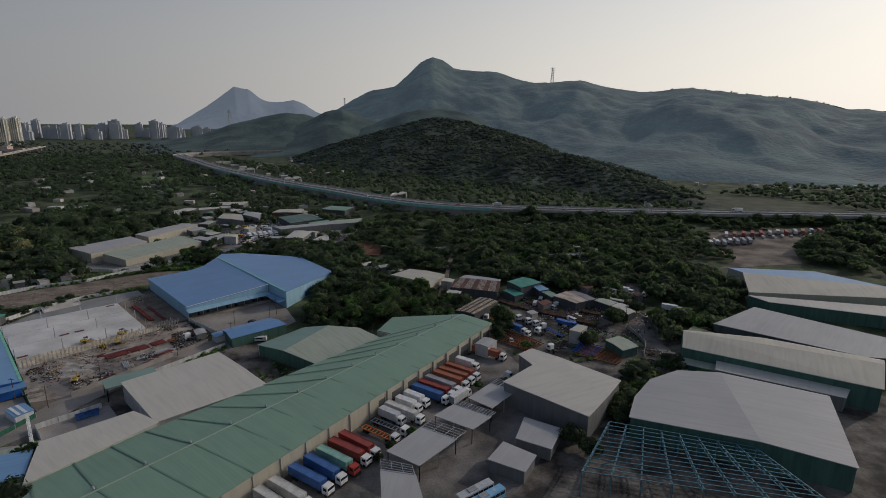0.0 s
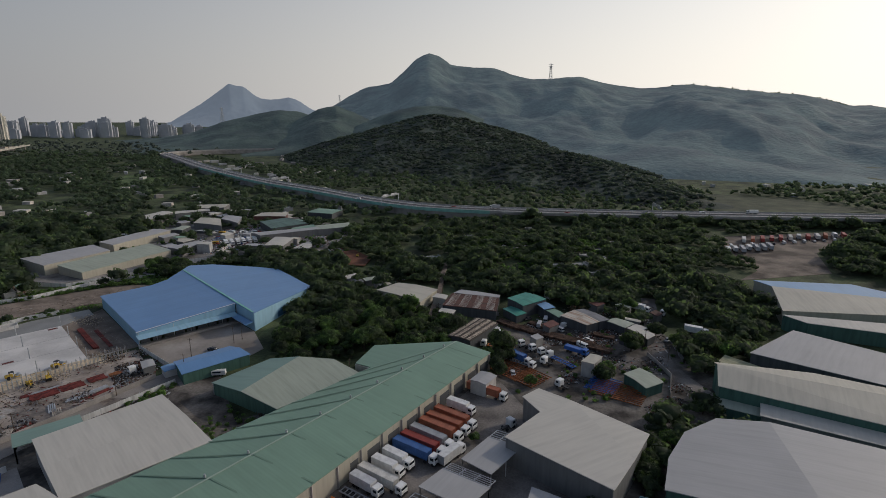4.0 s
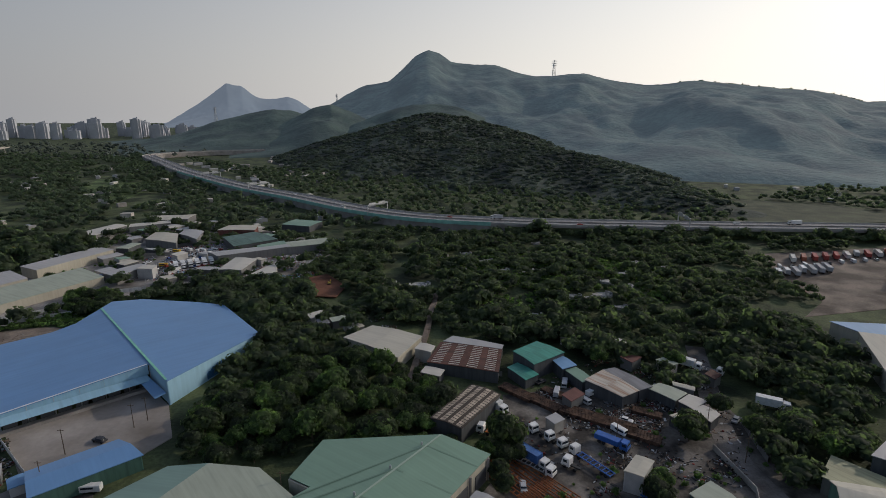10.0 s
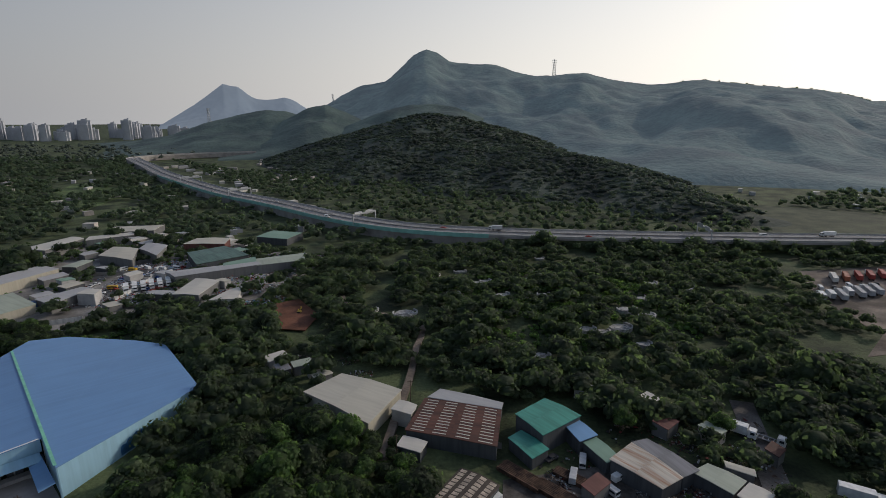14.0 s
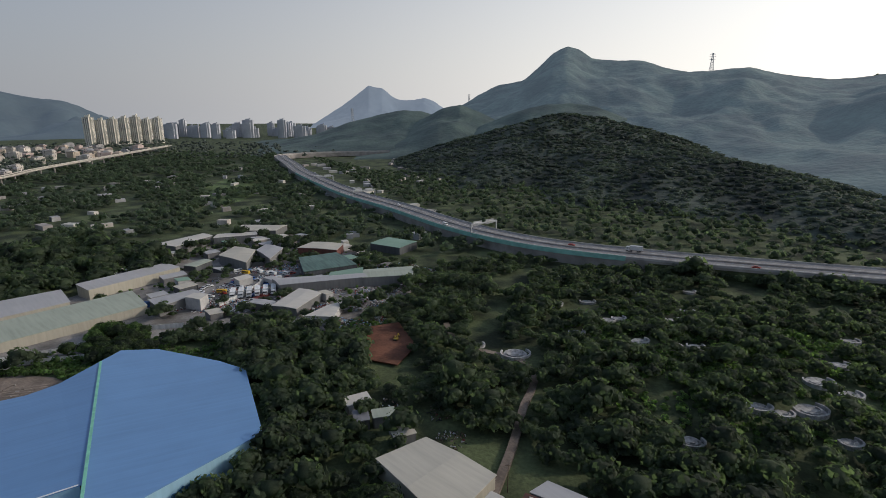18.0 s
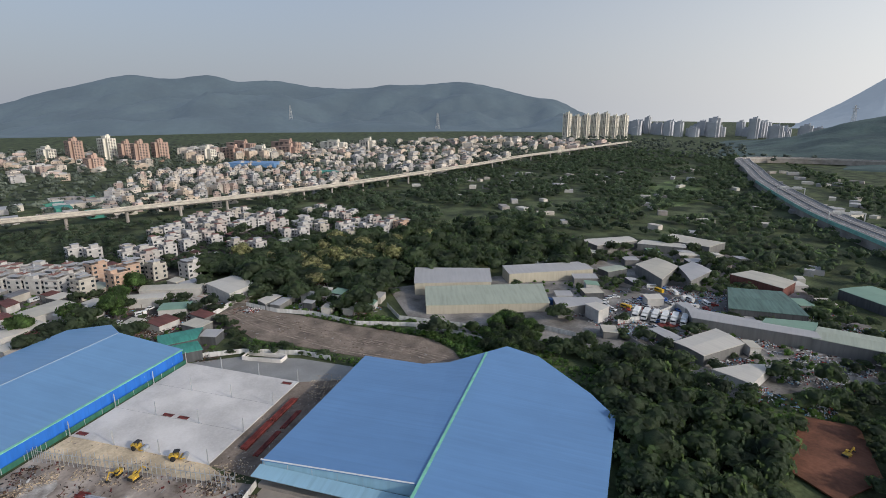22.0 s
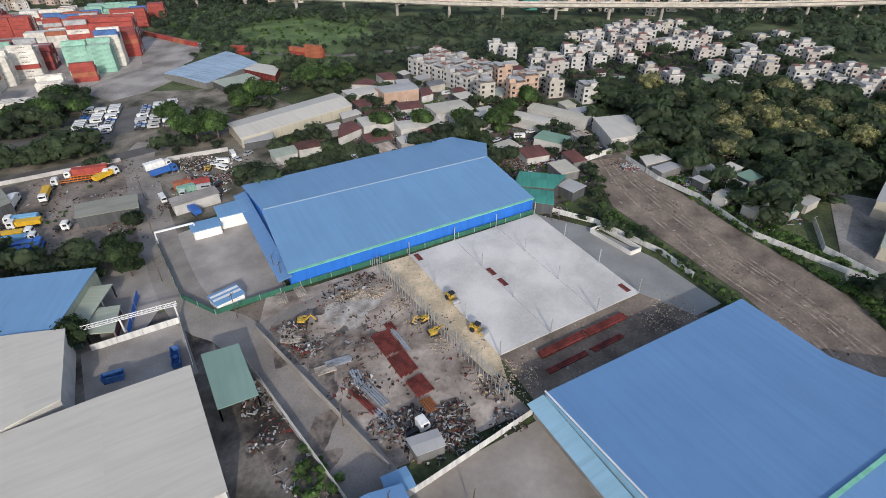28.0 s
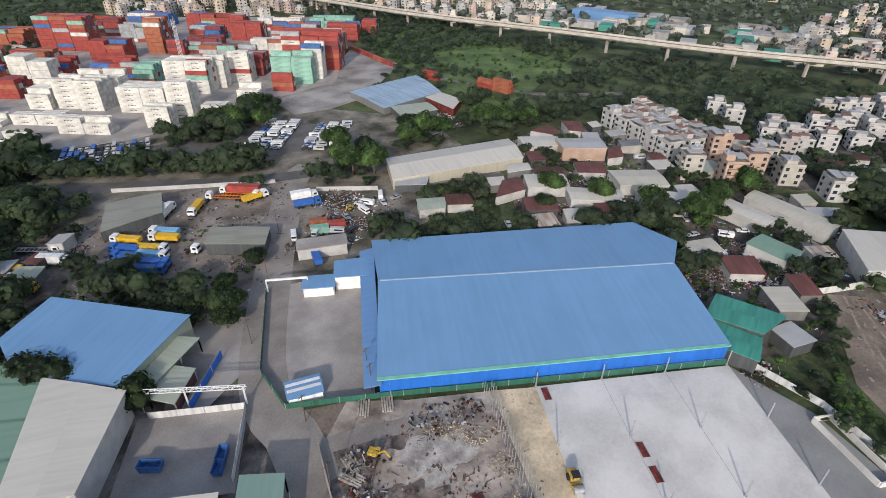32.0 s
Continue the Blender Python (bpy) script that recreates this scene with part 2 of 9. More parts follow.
# Bluer than the near leaves: some haze is mixed into this green.
WOODLEAF = mat("leaves_wood_hazed", (0.034, 0.049, 0.034), 0.8, var=0.32, scale=0.10, fine=2.2, bump=0.6, island=0.14, col2=(0.066, 0.088, 0.049), mix=0.8)
BLOSSOM = mat("blossom_leaves", (0.085, 0.095, 0.045), 0.85, var=0.3, scale=0.6, fine=4, bump=0, island=0.35, col2=(0.25, 0.235, 0.14))
BARK = mat("bark", (0.12, 0.09, 0.065), 0.9, var=0.3, scale=2, fine=9)
STEEL = mat("galvanised_steel", (0.50, 0.51, 0.52), 0.4, 0.6, var=0.12, scale=1, fine=6, bump=0.05)
STEEL_BLUE = mat("painted_blue_steel", (0.10, 0.22, 0.26), 0.5, 0.2, var=0.15, scale=1, fine=6, bump=0.05)
REDOXIDE = mat("red_oxide_steel", (0.15, 0.033, 0.027), 0.75, 0.0, var=0.4, scale=0.6, fine=5, bump=0.1)
WHITE = mat("white_paint", (0.74, 0.74, 0.72), 0.5, var=0.06, scale=0.5, fine=5, bump=0.05)
PLASTER = [mat("plaster_white", (0.455, 0.445, 0.43), 0.8, var=0.12, scale=0.3, fine=4, bump=0.1),
           mat("plaster_cream", (0.41, 0.385, 0.34), 0.8, var=0.12, scale=0.3, fine=4, bump=0.1),
           mat("plaster_pink", (0.40, 0.36, 0.34), 0.8, var=0.12, scale=0.3, fine=4, bump=0.1),
           mat("plaster_orange", (0.44, 0.31, 0.235), 0.8, var=0.12, scale=0.3, fine=4, bump=0.1),
           mat("plaster_grey", (0.45, 0.44, 0.42), 0.8, var=0.12, scale=0.3, fine=4, bump=0.1)]
TILE_RED = mat("red_roof_tile", (0.25, 0.13, 0.105), 0.75, var=0.2, scale=1, fine=6)
GLASS = mat("window_glass", (0.03, 0.04, 0.05), 0.12, 0.0, var=0.2, scale=0.6, fine=3, bump=0, spec=0.6)
DARK = mat("dark_interior", (0.03, 0.03, 0.032), 0.9, var=0.3, scale=0.5, fine=3, bump=0)
RUBBER = mat("rubber", (0.025, 0.025, 0.026), 0.85, var=0.2, scale=3, fine=9, bump=0.1)
BLACK = mat("black_plastic", (0.03, 0.03, 0.03), 0.5, var=0.2, scale=3, fine=9, bump=0)
HILL_NEAR = mat("hill_scrub", (0.036, 0.05, 0.041), 0.95, var=0.35, scale=0.02, fine=0.16, bump=0.9, col2=(0.056, 0.071, 0.054))
# Spur leaves greyed towards blue, with the haze painted into the green.
HILL_LEAF = mat("hill_leaves_hazed", (0.044, 0.06, 0.052), 0.9, var=0.25, scale=0.02, fine=1.2, bump=0.2, island=0.08, col2=(0.062, 0.079, 0.064))
# Bluish emission stands in for the haze in front of these slopes.
HILL_MID = mat("hill_wood_haze_glow", (0.025, 0.042, 0.034), 0.95, var=0.4, scale=0.012, fine=0.12, bump=0.9, col2=(0.042, 0.06, 0.045), emit=(0.26, 0.38, 0.45, 0.1))
HILL_FAR = mat("mountain_scrub_haze_glow", (0.026, 0.044, 0.036), 0.95, var=0.5, scale=0.012, fine=0.09, bump=1.0, col2=(0.048, 0.068, 0.054),
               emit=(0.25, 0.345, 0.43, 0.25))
# Far ranges: distance haze put into blue base colour and emission.
BACKDROP = mat("distant_range_haze_glow", (0.06, 0.08, 0.10), 1.0, var=0.12, scale=0.003, fine=0.03, bump=0.2, emit=(0.36, 0.43, 0.52, 0.5))
BACKDROP2 = mat("distant_range_west_haze_glow", (0.04, 0.055, 0.055), 1.0, var=0.25, scale=0.004, fine=0.04, bump=0.3, emit=(0.33, 0.44, 0.57, 0.22))


def leafy(m, k):
    """Thin leaves: part of the light that meets them shines through."""
    n, l = m.node_tree.nodes, m.node_tree.links
    b, out = n["Principled BSDF"], n["Material Output"]
    tr, mx = n.new("ShaderNodeBsdfTranslucent"), n.new("ShaderNodeMixShader")
    gain = n.new("ShaderNodeMixRGB")
    gain.blend_type, gain.inputs[0].default_value, gain.inputs[2].default_value = "MULTIPLY", 1.0, (2.6, 2.9, 1.8, 1)
    l.new(b.inputs["Base Color"].links[0].from_socket, gain.inputs[1])
    l.new(gain.outputs[0], tr.inputs[0])
    mx.inputs[0].default_value = k
    l.new(b.outputs[0], mx.inputs[1]), l.new(tr.outputs[0], mx.inputs[2]), l.new(mx.outputs[0], out.inputs[0])


for m in (FARLEAF, WOODLEAF, BLOSSOM, *LEAF):
    leafy(m, 0.5)
leafy(HILL_LEAF, 0.3)


# ---- mesh helpers ----
def mesh_of(bm, name):
    me = bpy.data.meshes.new(name)
    bm.to_mesh(me)
    bm.free()
    return me


def part(name, bm, material, parent, label=""):
    ob = new(name, mesh_of(bm, name) if isinstance(bm, bmesh.types.BMesh) else bm)
    if material and not ob.data.materials:
        ob.data.materials.append(material)
    ob.parent = parent
    if label:
        tagged(ob, label)
    return ob


def thing(name, label, category, group="", x=0, y=0, z=0, rz=0):
    ob = new(name)
    ob.matrix_world = pose(x, y, z, 0, 0, rz)
    ob.empty_display_size = 0.5
    return tagged(ob, label, category, group)


def add_box(bm, x, y, z, sx, sy, sz, rz=0.0, bevel=0.0):
    """A box on z with its middle at x, y."""
    m = Matrix.Translation((x, y, z + sz / 2)) @ Matrix.Rotation(radians(rz), 4, "Z") @ Matrix.Diagonal((sx, sy, sz, 1))
    r = bmesh.ops.create_cube(bm, size=1, matrix=m)
    if bevel:
        es = {e for v in r["verts"] for e in v.link_edges}
        bmesh.ops.bevel(bm, geom=list(es), offset=bevel, segments=1, affect="EDGES")


def boxes(*args):
    bm = bmesh.new()
    for a in args:
        add_box(bm, *a)
    return bm


def cyl(x, y, z, r, h, n=10, r2=None, bm=None, axis="Z"):
    bm = bm or bmesh.new()
    rot = Matrix.Rotation(radians(90), 4, "X") if axis == "Y" else Matrix.Rotation(radians(90), 4, "Y") if axis == "X" else Matrix.Identity(4)
    m = Matrix.Translation((x, y, z)) @ rot @ (Matrix.Translation((0, 0, h / 2)) if axis == "Z" else Matrix.Identity(4))
    bmesh.ops.create_cone(bm, cap_ends=True, segments=n, radius1=r, radius2=r if r2 is None else r2, depth=h, matrix=m)
    return bm


def beam(bm, a, b, w):
    """A square bar between two points."""
    a, b = Vector(a), Vector(b)
    d = b - a
    q = d.to_track_quat("Z", "Y").to_matrix().to_4x4()
    bmesh.ops.create_cube(bm, size=1, matrix=Matrix.Translation((a + b) / 2) @ q @ Matrix.Diagonal((w, w, d.length, 1)))


KEEP_OUT = []        # outlines that no tree may stand in


def keep_out(poly, grow=1.0):
    c = np.mean(np.array(poly)[:, :2], axis=0)
    p = np.array(poly, float)[:, :2]
    d = p - c
    KEEP_OUT.append(p + d / np.maximum(np.linalg.norm(d, axis=1, keepdims=True), 0.1) * grow)


def inside(px, py, poly):
    res = np.zeros(len(px), bool)
    j = len(poly) - 1
    for i in range(len(poly)):
        xi, yi, xj, yj = poly[i][0], poly[i][1], poly[j][0], poly[j][1]
        if yi != yj:
            res ^= ((yi > py) != (yj > py)) & (px < (xj - xi) * (py - yi) / (yj - yi) + xi)
        j = i
    return res


def slab(bm, pts, thick):
    """A flat piece with the given upper outline and a thickness, with its run and fall as UV in metres."""
    uvl = bm.loops.layers.uv.verify()
    top = [bm.verts.new(p) for p in pts]
    low = [bm.verts.new((p[0], p[1], p[2] - thick)) for p in pts]
    nrm = Vector((0, 0, 0))
    for i in range(len(pts)):
        a, b = Vector(pts[i]), Vector(pts[(i + 1) % len(pts)])
        nrm += a.cross(b)
    if nrm.z < 0:
        top.reverse(), low.reverse()
        nrm = -nrm
    nrm.normalize()
    u = Vector((0, 0, 1)).cross(nrm)
    if u.length < 1e-3:
        a, b = top[0].co, top[1].co
        u = b - a
    u.normalize()
    v = nrm.cross(u)
    fs = [bm.faces.new(top), bm.faces.new(low[::-1])]
    n = len(pts)
    for i in range(n):
        j = (i + 1) % n
        fs.append(bm.faces.new((top[j], top[i], low[i], low[j])))
    for f in fs:
        for lp in f.loops:
            lp[uvl].uv = (lp.vert.co.dot(u), lp.vert.co.dot(v))
    bmesh.ops.triangulate(bm, faces=fs[:2])


def wall_bm(a, b, za, zb, thick=0.3, z0=-0.3):
    """An upright wall from a to b (plan) whose top runs from za to zb."""
    bm = bmesh.new()
    uvl = bm.loops.layers.uv.verify()
    a, b = Vector((a[0], a[1])), Vector((b[0], b[1]))
    d = (b - a).normalized()
    nn = Vector((-d.y, d.x)) * thick
    vs = []
    for p, z in ((a, za), (b, zb)):
        for q in (p, p + nn):
            vs += [bm.verts.new((q.x, q.y, z0)), bm.verts.new((q.x, q.y, z))]
    f = [(0, 4, 5, 1), (2, 3, 7, 6), (1, 5, 7, 3), (0, 2, 6, 4), (0, 1, 3, 2), (4, 6, 7, 5)]
    for q in f:
        fc = bm.faces.new([vs[i] for i in q])
        for lp in fc.loops:
            lp[uvl].uv = (Vector((lp.vert.co.x, lp.vert.co.y)).dot(d), lp.vert.co.z)
    return bm


def hall(name, label, slopes, roofs, walls, category="warehouse", overhang=0.5, thick=0.22, open_sides=(), group="", doors=0, z0=0.0):
    """A building from its roof slopes; upright walls stand under the outer edges. Returns the thing."""
    allp = np.array([p for s in slopes for p in s], float)
    c = allp.mean(axis=0)
    t = thing(name, label, category, group, c[0], c[1], 0)
    key = lambda p: (round(p[0], 1), round(p[1], 1))
    cnt = {}
    for s in slopes:
        for i in range(len(s)):
            k = frozenset((key(s[i]), key(s[(i + 1) % len(s)])))
            cnt[k] = cnt.get(k, 0) + 1
    outer = []
    for s in slopes:
        area = sum(s[i][0] * s[(i + 1) % len(s)][1] - s[(i + 1) % len(s)][0] * s[i][1] for i in range(len(s)))
        for i in range(len(s)):
            a, b = s[i], s[(i + 1) % len(s)]
            if cnt[frozenset((key(a), key(b)))] == 1:
                outer.append((a, b) if area > 0 else (b, a))
    for i, s in enumerate(slopes):
        bm = bmesh.new()
        pts = []
        for p in s:
            d = Vector((p[0] - c[0], p[1] - c[1]))
            on_edge = any(key(p) == key(q) for e in outer for q in e)
            g = d.normalized() * overhang if on_edge else Vector((0, 0))
            pts.append((d.x + g.x, d.y + g.y, p[2] + 0.05))
        slab(bm, pts, thick)
        part("roof", bm, roofs[i % len(roofs)], t)
    for k, (a, b) in enumerate(outer):
        if k in open_sides or math.hypot(a[0] - b[0], a[1] - b[1]) < 0.3:
            continue
        bm = wall_bm((a[0] - c[0], a[1] - c[1]), (b[0] - c[0], b[1] - c[1]), a[2] - thick, b[2] - thick)
        part("wall", bm, walls[k % len(walls)], t)
    for k in open_sides:                      # posts along an open side
        a, b = Vector(outer[k][0]), Vector(outer[k][1])
        n = max(1, int((b - a).length / 6))
        for i in range(n + 1):
            p = a.lerp(b, i / n)
            part("post", boxes((p.x - c[0], p.y - c[1], 0, 0.25, 0.25, p.z - thick)), STEEL, t)
    if doors:
        for k, (a, b) in enumerate(outer):
            L = math.hypot(a[0] - b[0], a[1] - b[1])
            if k in open_sides or L < 12:
                continue
            d = Vector((b[0] - a[0], b[1] - a[1])) / L
            o = Vector((d.y, -d.x)) * 0.06
            n = int(L // doors)
            for i in range(n):
                f = (i + 0.5) / n * L
                p = Vector((a[0], a[1])) + d * f + o - Vector((c[0], c[1]))
                part("shutter_door", boxes((p.x, p.y, 0, min(4.5, doors * 0.6), 0.12, min(4.2, min(a[2], b[2]) * 0.7), math.degrees(math.atan2(d.y, d.x)))),
                     WALL_GREY, t)
    for s in slopes:
        keep_out([p[:2] for p in s], 2.0)
    return t


def gable(name, label, a, b, c, d, he, hr, roof, wall, **kw):
    """A pitched roof over the plan a-b-c-d, the ridge half-way between the sides a-b and d-c."""
    m1 = ((a[0] + d[0]) / 2, (a[1] + d[1]) / 2, hr)
    m2 = ((b[0] + c[0]) / 2, (b[1] + c[1]) / 2, hr)
    return hall(name, label, [[(*a, he), (*b, he), m2, m1], [m1, m2, (*c, he), (*d, he)]], [roof], [wall], **kw)


def lean(name, label, a, b, c, d, z1, z2, roof, wall, **kw):
    """One sloping sheet: a-b at z1, c-d at z2."""
    return hall(name, label, [[(*a, z1), (*b, z1), (*c, z2), (*d, z2)]], [roof], [wall], **kw)


def patch(name, poly, top, material, label, category="ground", trees=False):
    bm = bmesh.new()
    slab(bm, [(x, y, top) for x, y in poly], 0.4)
    ob = part(name, bm, material, None)
    if not trees:
        keep_out(poly, 0.5)
    return tagged(ob, label, category, kind="structure")


def ribbon_pts(pts, step=12.0):
    """A smooth line through control points."""
    P = [Vector((*p[:2], p[2] if len(p) > 2 else 0)) for p in pts]
    out = []
    for i in range(len(P) - 1):
        p0, p1, p2, p3 = P[max(i - 1, 0)], P[i], P[i + 1], P[min(i + 2, len(P) - 1)]
        n = max(1, int((p2 - p1).length / step))
        for k in range(n):
            s = k / n
            out.append(0.5 * ((2 * p1) + (p2 - p0) * s + (2 * p0 - 5 * p1 + 4 * p2 - p3) * s * s + (3 * p1 - p0 - 3 * p2 + p3) * s ** 3))
    out.append(P[-1])
    return out


def ribbon(bm, line, o1, o2, z1, z2):
    """A solid band along a line, between two sideways offsets, from z1 up to z2 above the line."""
    rows = []
    for i, p in enumerate(line):
        d = (line[min(i + 1, len(line) - 1)] - line[max(i - 1, 0)])
        n = Vector((-d.y, d.x, 0)).normalized()
        rows.append([bm.verts.new(p + n * o + Vector((0, 0, z))) for o, z in ((o1, z1), (o2, z1), (o2, z2), (o1, z2))])
    for a, b in zip(rows, rows[1:]):
        for k in range(4):
            j = (k + 1) % 4
            bm.faces.new((a[k], b[k], b[j], a[j]))
    bm.faces.new(rows[0]), bm.faces.new(rows[-1][::-1])
    bmesh.ops.recalc_face_normals(bm, faces=bm.faces[:])


# ---- ground, roads and yards ----
def ground_sheet():
    xs = np.concatenate([np.linspace(-4900, -700, 36), np.linspace(-680, 400, 109), np.linspace(450, 4000, 30)])
    ys = np.concatenate([np.linspace(-2500, -420, 20), np.linspace(-400, 620, 103), np.linspace(650, 4800, 50)])
    X, Y = np.meshgrid(xs, ys)
    Z = np.zeros_like(X) - 0.12
    far = np.clip((np.hypot(X + 50, Y - 200) - 500) / 800, 0, 1)
    Z += far * (2.0 * np.sin(X / 190) * np.cos(Y / 230) - 1.5)
    knoll = np.exp(-(((X - 70) / 75) ** 2 + ((Y - 385) / 60) ** 2))
    Z += 6.5 * np.clip(knoll - 0.25, 0, 1) + 0.5 * np.clip(knoll - 0.25, 0, 1) * np.sin(X / 7) * np.cos(Y / 9)
    ny, nx = X.shape
    v = np.stack([X.ravel(), Y.ravel(), Z.ravel()], 1)
    i = (np.arange(ny - 1)[:, None] * nx + np.arange(nx - 1)[None]).ravel()
    f = np.stack([i, i + 1, i + nx + 1, i + nx], 1)
    me = bpy.data.meshes.new("ground")
    me.from_pydata(v.tolist(), [], f.tolist())
    me.polygons.foreach_set("use_smooth", [True] * len(f))
    ob = part("ground", me, GRASS, None)
    tagged(ob, "green and brown scrubby ground reaching the horizon", "ground", kind="structure")


def ground_z(x, y):
    k = math.exp(-(((x - 70) / 75) ** 2 + ((y - 385) / 60) ** 2))
    return 6.5 * max(0, k - 0.25)


ground_sheet()
patch("yard_south", [(-125, 60), (-150, 40), (-60, 20), (30, 60), (150, 60), (170, 160), (105, 215), (101, 262), (60, 268), (30, 262), (24, 215),
                     (-30, 205), (-62, 185), (-78, 214), (-100, 212), (-130, 160)], 0.02, YARD, "dusty brown-grey yard between the warehouses", trees=True)
patch("truck_yard", [(-48, 112), (-20, 95), (20, 120), (38, 150), (20, 165), (32, 190), (22, 218)], 0.06, YARD_ROAD, "worn concrete truck yard beside the long green hall")
patch("yard_blue_hall", [(-89, 206), (-97, 216), (-121, 240), (-92, 267), (-80, 256), (-70, 238), (-78, 222)], 0.05, mat("stained_concrete", (0.22, 0.19, 0.16), 0.85, var=0.14, scale=0.06, fine=0.7, bump=0.1, col2=(0.37, 0.335, 0.30), mix=0.9), "stained concrete forecourt of the blue hall")
patch("yard_west", [(-157, 116), (-135, 141), (-132, 154), (-146, 167), (-184, 130), (-174, 126)], 0.06, CONCRETE, "grey concrete forecourt with tyre stains")
patch("mud_yard", [(-128, 168), (-101, 213), (-122, 237), (-163, 187), (-149, 173), (-141, 163)], 0.05, MUD, "muddy building yard with puddles and scrap", "ground")
for k, (x, y, r, s) in enumerate(((-132, 172, 5.5, 1), (-129, 187, 4.5, 2), (-140, 178, 3.5, 3), (-117, 192, 3.5, 4), (-112, 212, 4.0, 5), (-106, 196, 5.0, 6), (-99, 200, 4.0, 7), (-131, 190, 6.0, 8), (-134, 194, 4.0, 9), (-125, 180, 6.0, 10), (-123, 188, 4.5, 11), (-114, 220, 6.0, 12), (-98.6, 190, 3.6, 13), (-99.4, 185, 2.6, 14))):
    blob = [(x + r * math.cos(a) * (1 + 0.3 * math.sin(3 * a + s)), y + r * math.sin(a) * (0.7 + 0.25 * math.cos(2 * a + s))) for a in np.linspace(0, 6.1, 18)]
    patch("puddle", blob, 0.072 + 0.0045 * k, MUD_WET, "dark wet mud with shallow puddles", "ground")
LIME = mat("lime_dust", (0.27, 0.245, 0.215), 0.95, var=0.3, scale=0.35, fine=2, bump=0.3, col2=(0.38, 0.355, 0.325), mix=0.8)
for k, (x, y, r, s) in enumerate(((-145, 189, 5.5, 2), (-140, 184, 5.0, 5), (-139, 190, 3.5, 7))):
    blob = [(x + r * math.cos(a) * (1 + 0.3 * math.sin(3 * a + s)), y + r * math.sin(a) * (0.7 + 0.25 * math.cos(2 * a + s))) for a in np.linspace(0, 6.1, 18)]
    patch("lime_spill", blob, 0.132 + 0.0045 * k, LIME, "pale lime dust spilt over the mud", "ground")
patch("sand_bed", [(-163, 187), (-170, 194.6), (-136, 228), (-124, 233)], 0.10, SAND, "compacted pale sand beside the new slab", "ground")
patch("concrete_slab", [(-170, 194.6), (-204, 228.6), (-169, 261), (-136, 228)], 0.30, CONCRETE_PALE, "new pale concrete floor slab with joints")
patch("fresh_screed", [(-204, 228.8), (-200, 247), (-187, 266.5), (-170, 282), (-163, 275), (-169, 261.2)], 0.14, CONCRETE_WET, "darker fresh concrete apron")
patch("rubble_strip", [(-136, 228), (-169, 261), (-164, 283), (-122, 240)], 0.04, DIRT, "stony strip between slab and blue hall")
patch("dirt_strip", [(-252, 245), (-260, 259), (-242, 269), (-229, 281), (-209, 294.5), (-196, 306), (-178, 319), (-164, 321), (-150, 318), (-150, 304), (-176, 288), (-194, 273), (-216, 254)], 0.04, DIRT,
      "cleared strip of brown earth with wheel ruts")
patch("dirt_west", [(-140, 40), (-160, 30), (-205, 58), (-206, 72), (-165, 117), (-150, 118), (-128, 105), (-118, 78)], 0.03, mat("lorry_dirt", (0.13, 0.11, 0.09), 0.9, var=0.35, scale=0.09, fine=1.0, bump=0.4, col2=(0.24, 0.205, 0.175), mix=0.8), "brown lorry park earth", trees=True)
patch("west_ground", [(-118, 30), (-140, -10), (-168, -34), (-240, -16), (-275, 0), (-300, 60), (-262, 135), (-215, 128), (-160, 121), (-125, 112), (-105, 80)], 0.01, mat("worn_ground", (0.075, 0.075, 0.048), 0.95, var=0.4, scale=0.09, fine=1.0, bump=0.5, col2=(0.19, 0.17, 0.14), mix=0.7), "worn brown ground with weeds round the lorry park", trees=True)
patch("hall_forecourt", [(-139.4, 110.6), (-146, 122), (-134, 137), (-120, 140.5), (-115, 134), (-125.4, 120.3)], 0.05, CONCRETE, "worn concrete strip between the blue-roofed hall and the lane")
patch("machine_yard", [(-290, 44), (-310, 46), (-312, 72), (-304, 84), (-290, 76)], 0.05, YARD_ROAD, "worn machine yard behind the blue-roofed shed")
patch("verge", [(-141, 163), (-131, 155), (-126.5, 166), (-129, 169), (-149, 172.6)], 0.03, DIRT, "bare earth verge at the hoarding corner")
patch("shed_quarter", [(-248, 330), (-236, 395), (-262, 480), (-215, 560), (-130, 520), (-62, 468), (-66, 440), (-88, 380), (-120, 385), (-150, 362), (-190, 318)], 0.03, mat("scrap_yard_ground", (0.13, 0.122, 0.11), 0.9, var=0.4, scale=0.07, fine=1.0, bump=0.4, col2=(0.27, 0.255, 0.235), mix=0.8),
      "grey trodden ground among the scrap yards", trees=True)
patch("scrap_ground", [(-262, 130), (-225, 165), (-206, 230), (-225, 245), (-262, 262), (-300, 262), (-318, 215), (-330, 190), (-345, 135), (-310, 112), (-285, 128)], 0.03, YARD,
      "grey ground among village sheds", trees=True)
patch("court_ground", [(-111, 131), (-127, 147), (-113, 162), (-97, 146)], 0.07, CONCRETE, "blue-grey concrete courtyard")
patch("village_ground", [(-330, 195), (-345, 135), (-395, 180), (-440, 240), (-520, 270), (-480, 380), (-372, 410), (-360, 360), (-350, 285), (-318, 215)], 0.03, YARD,
      "worn lanes between the village houses", trees=True)
patch("container_ground", [(-138, -112), (-144, -64), (-170, -38), (-192, -28), (-240, -20), (-270, -26), (-320, -25), (-400, -95), (-470, -200), (-345, -350), (-200, -205)], 0.05, CONCRETE,
      "grey paved container yard")
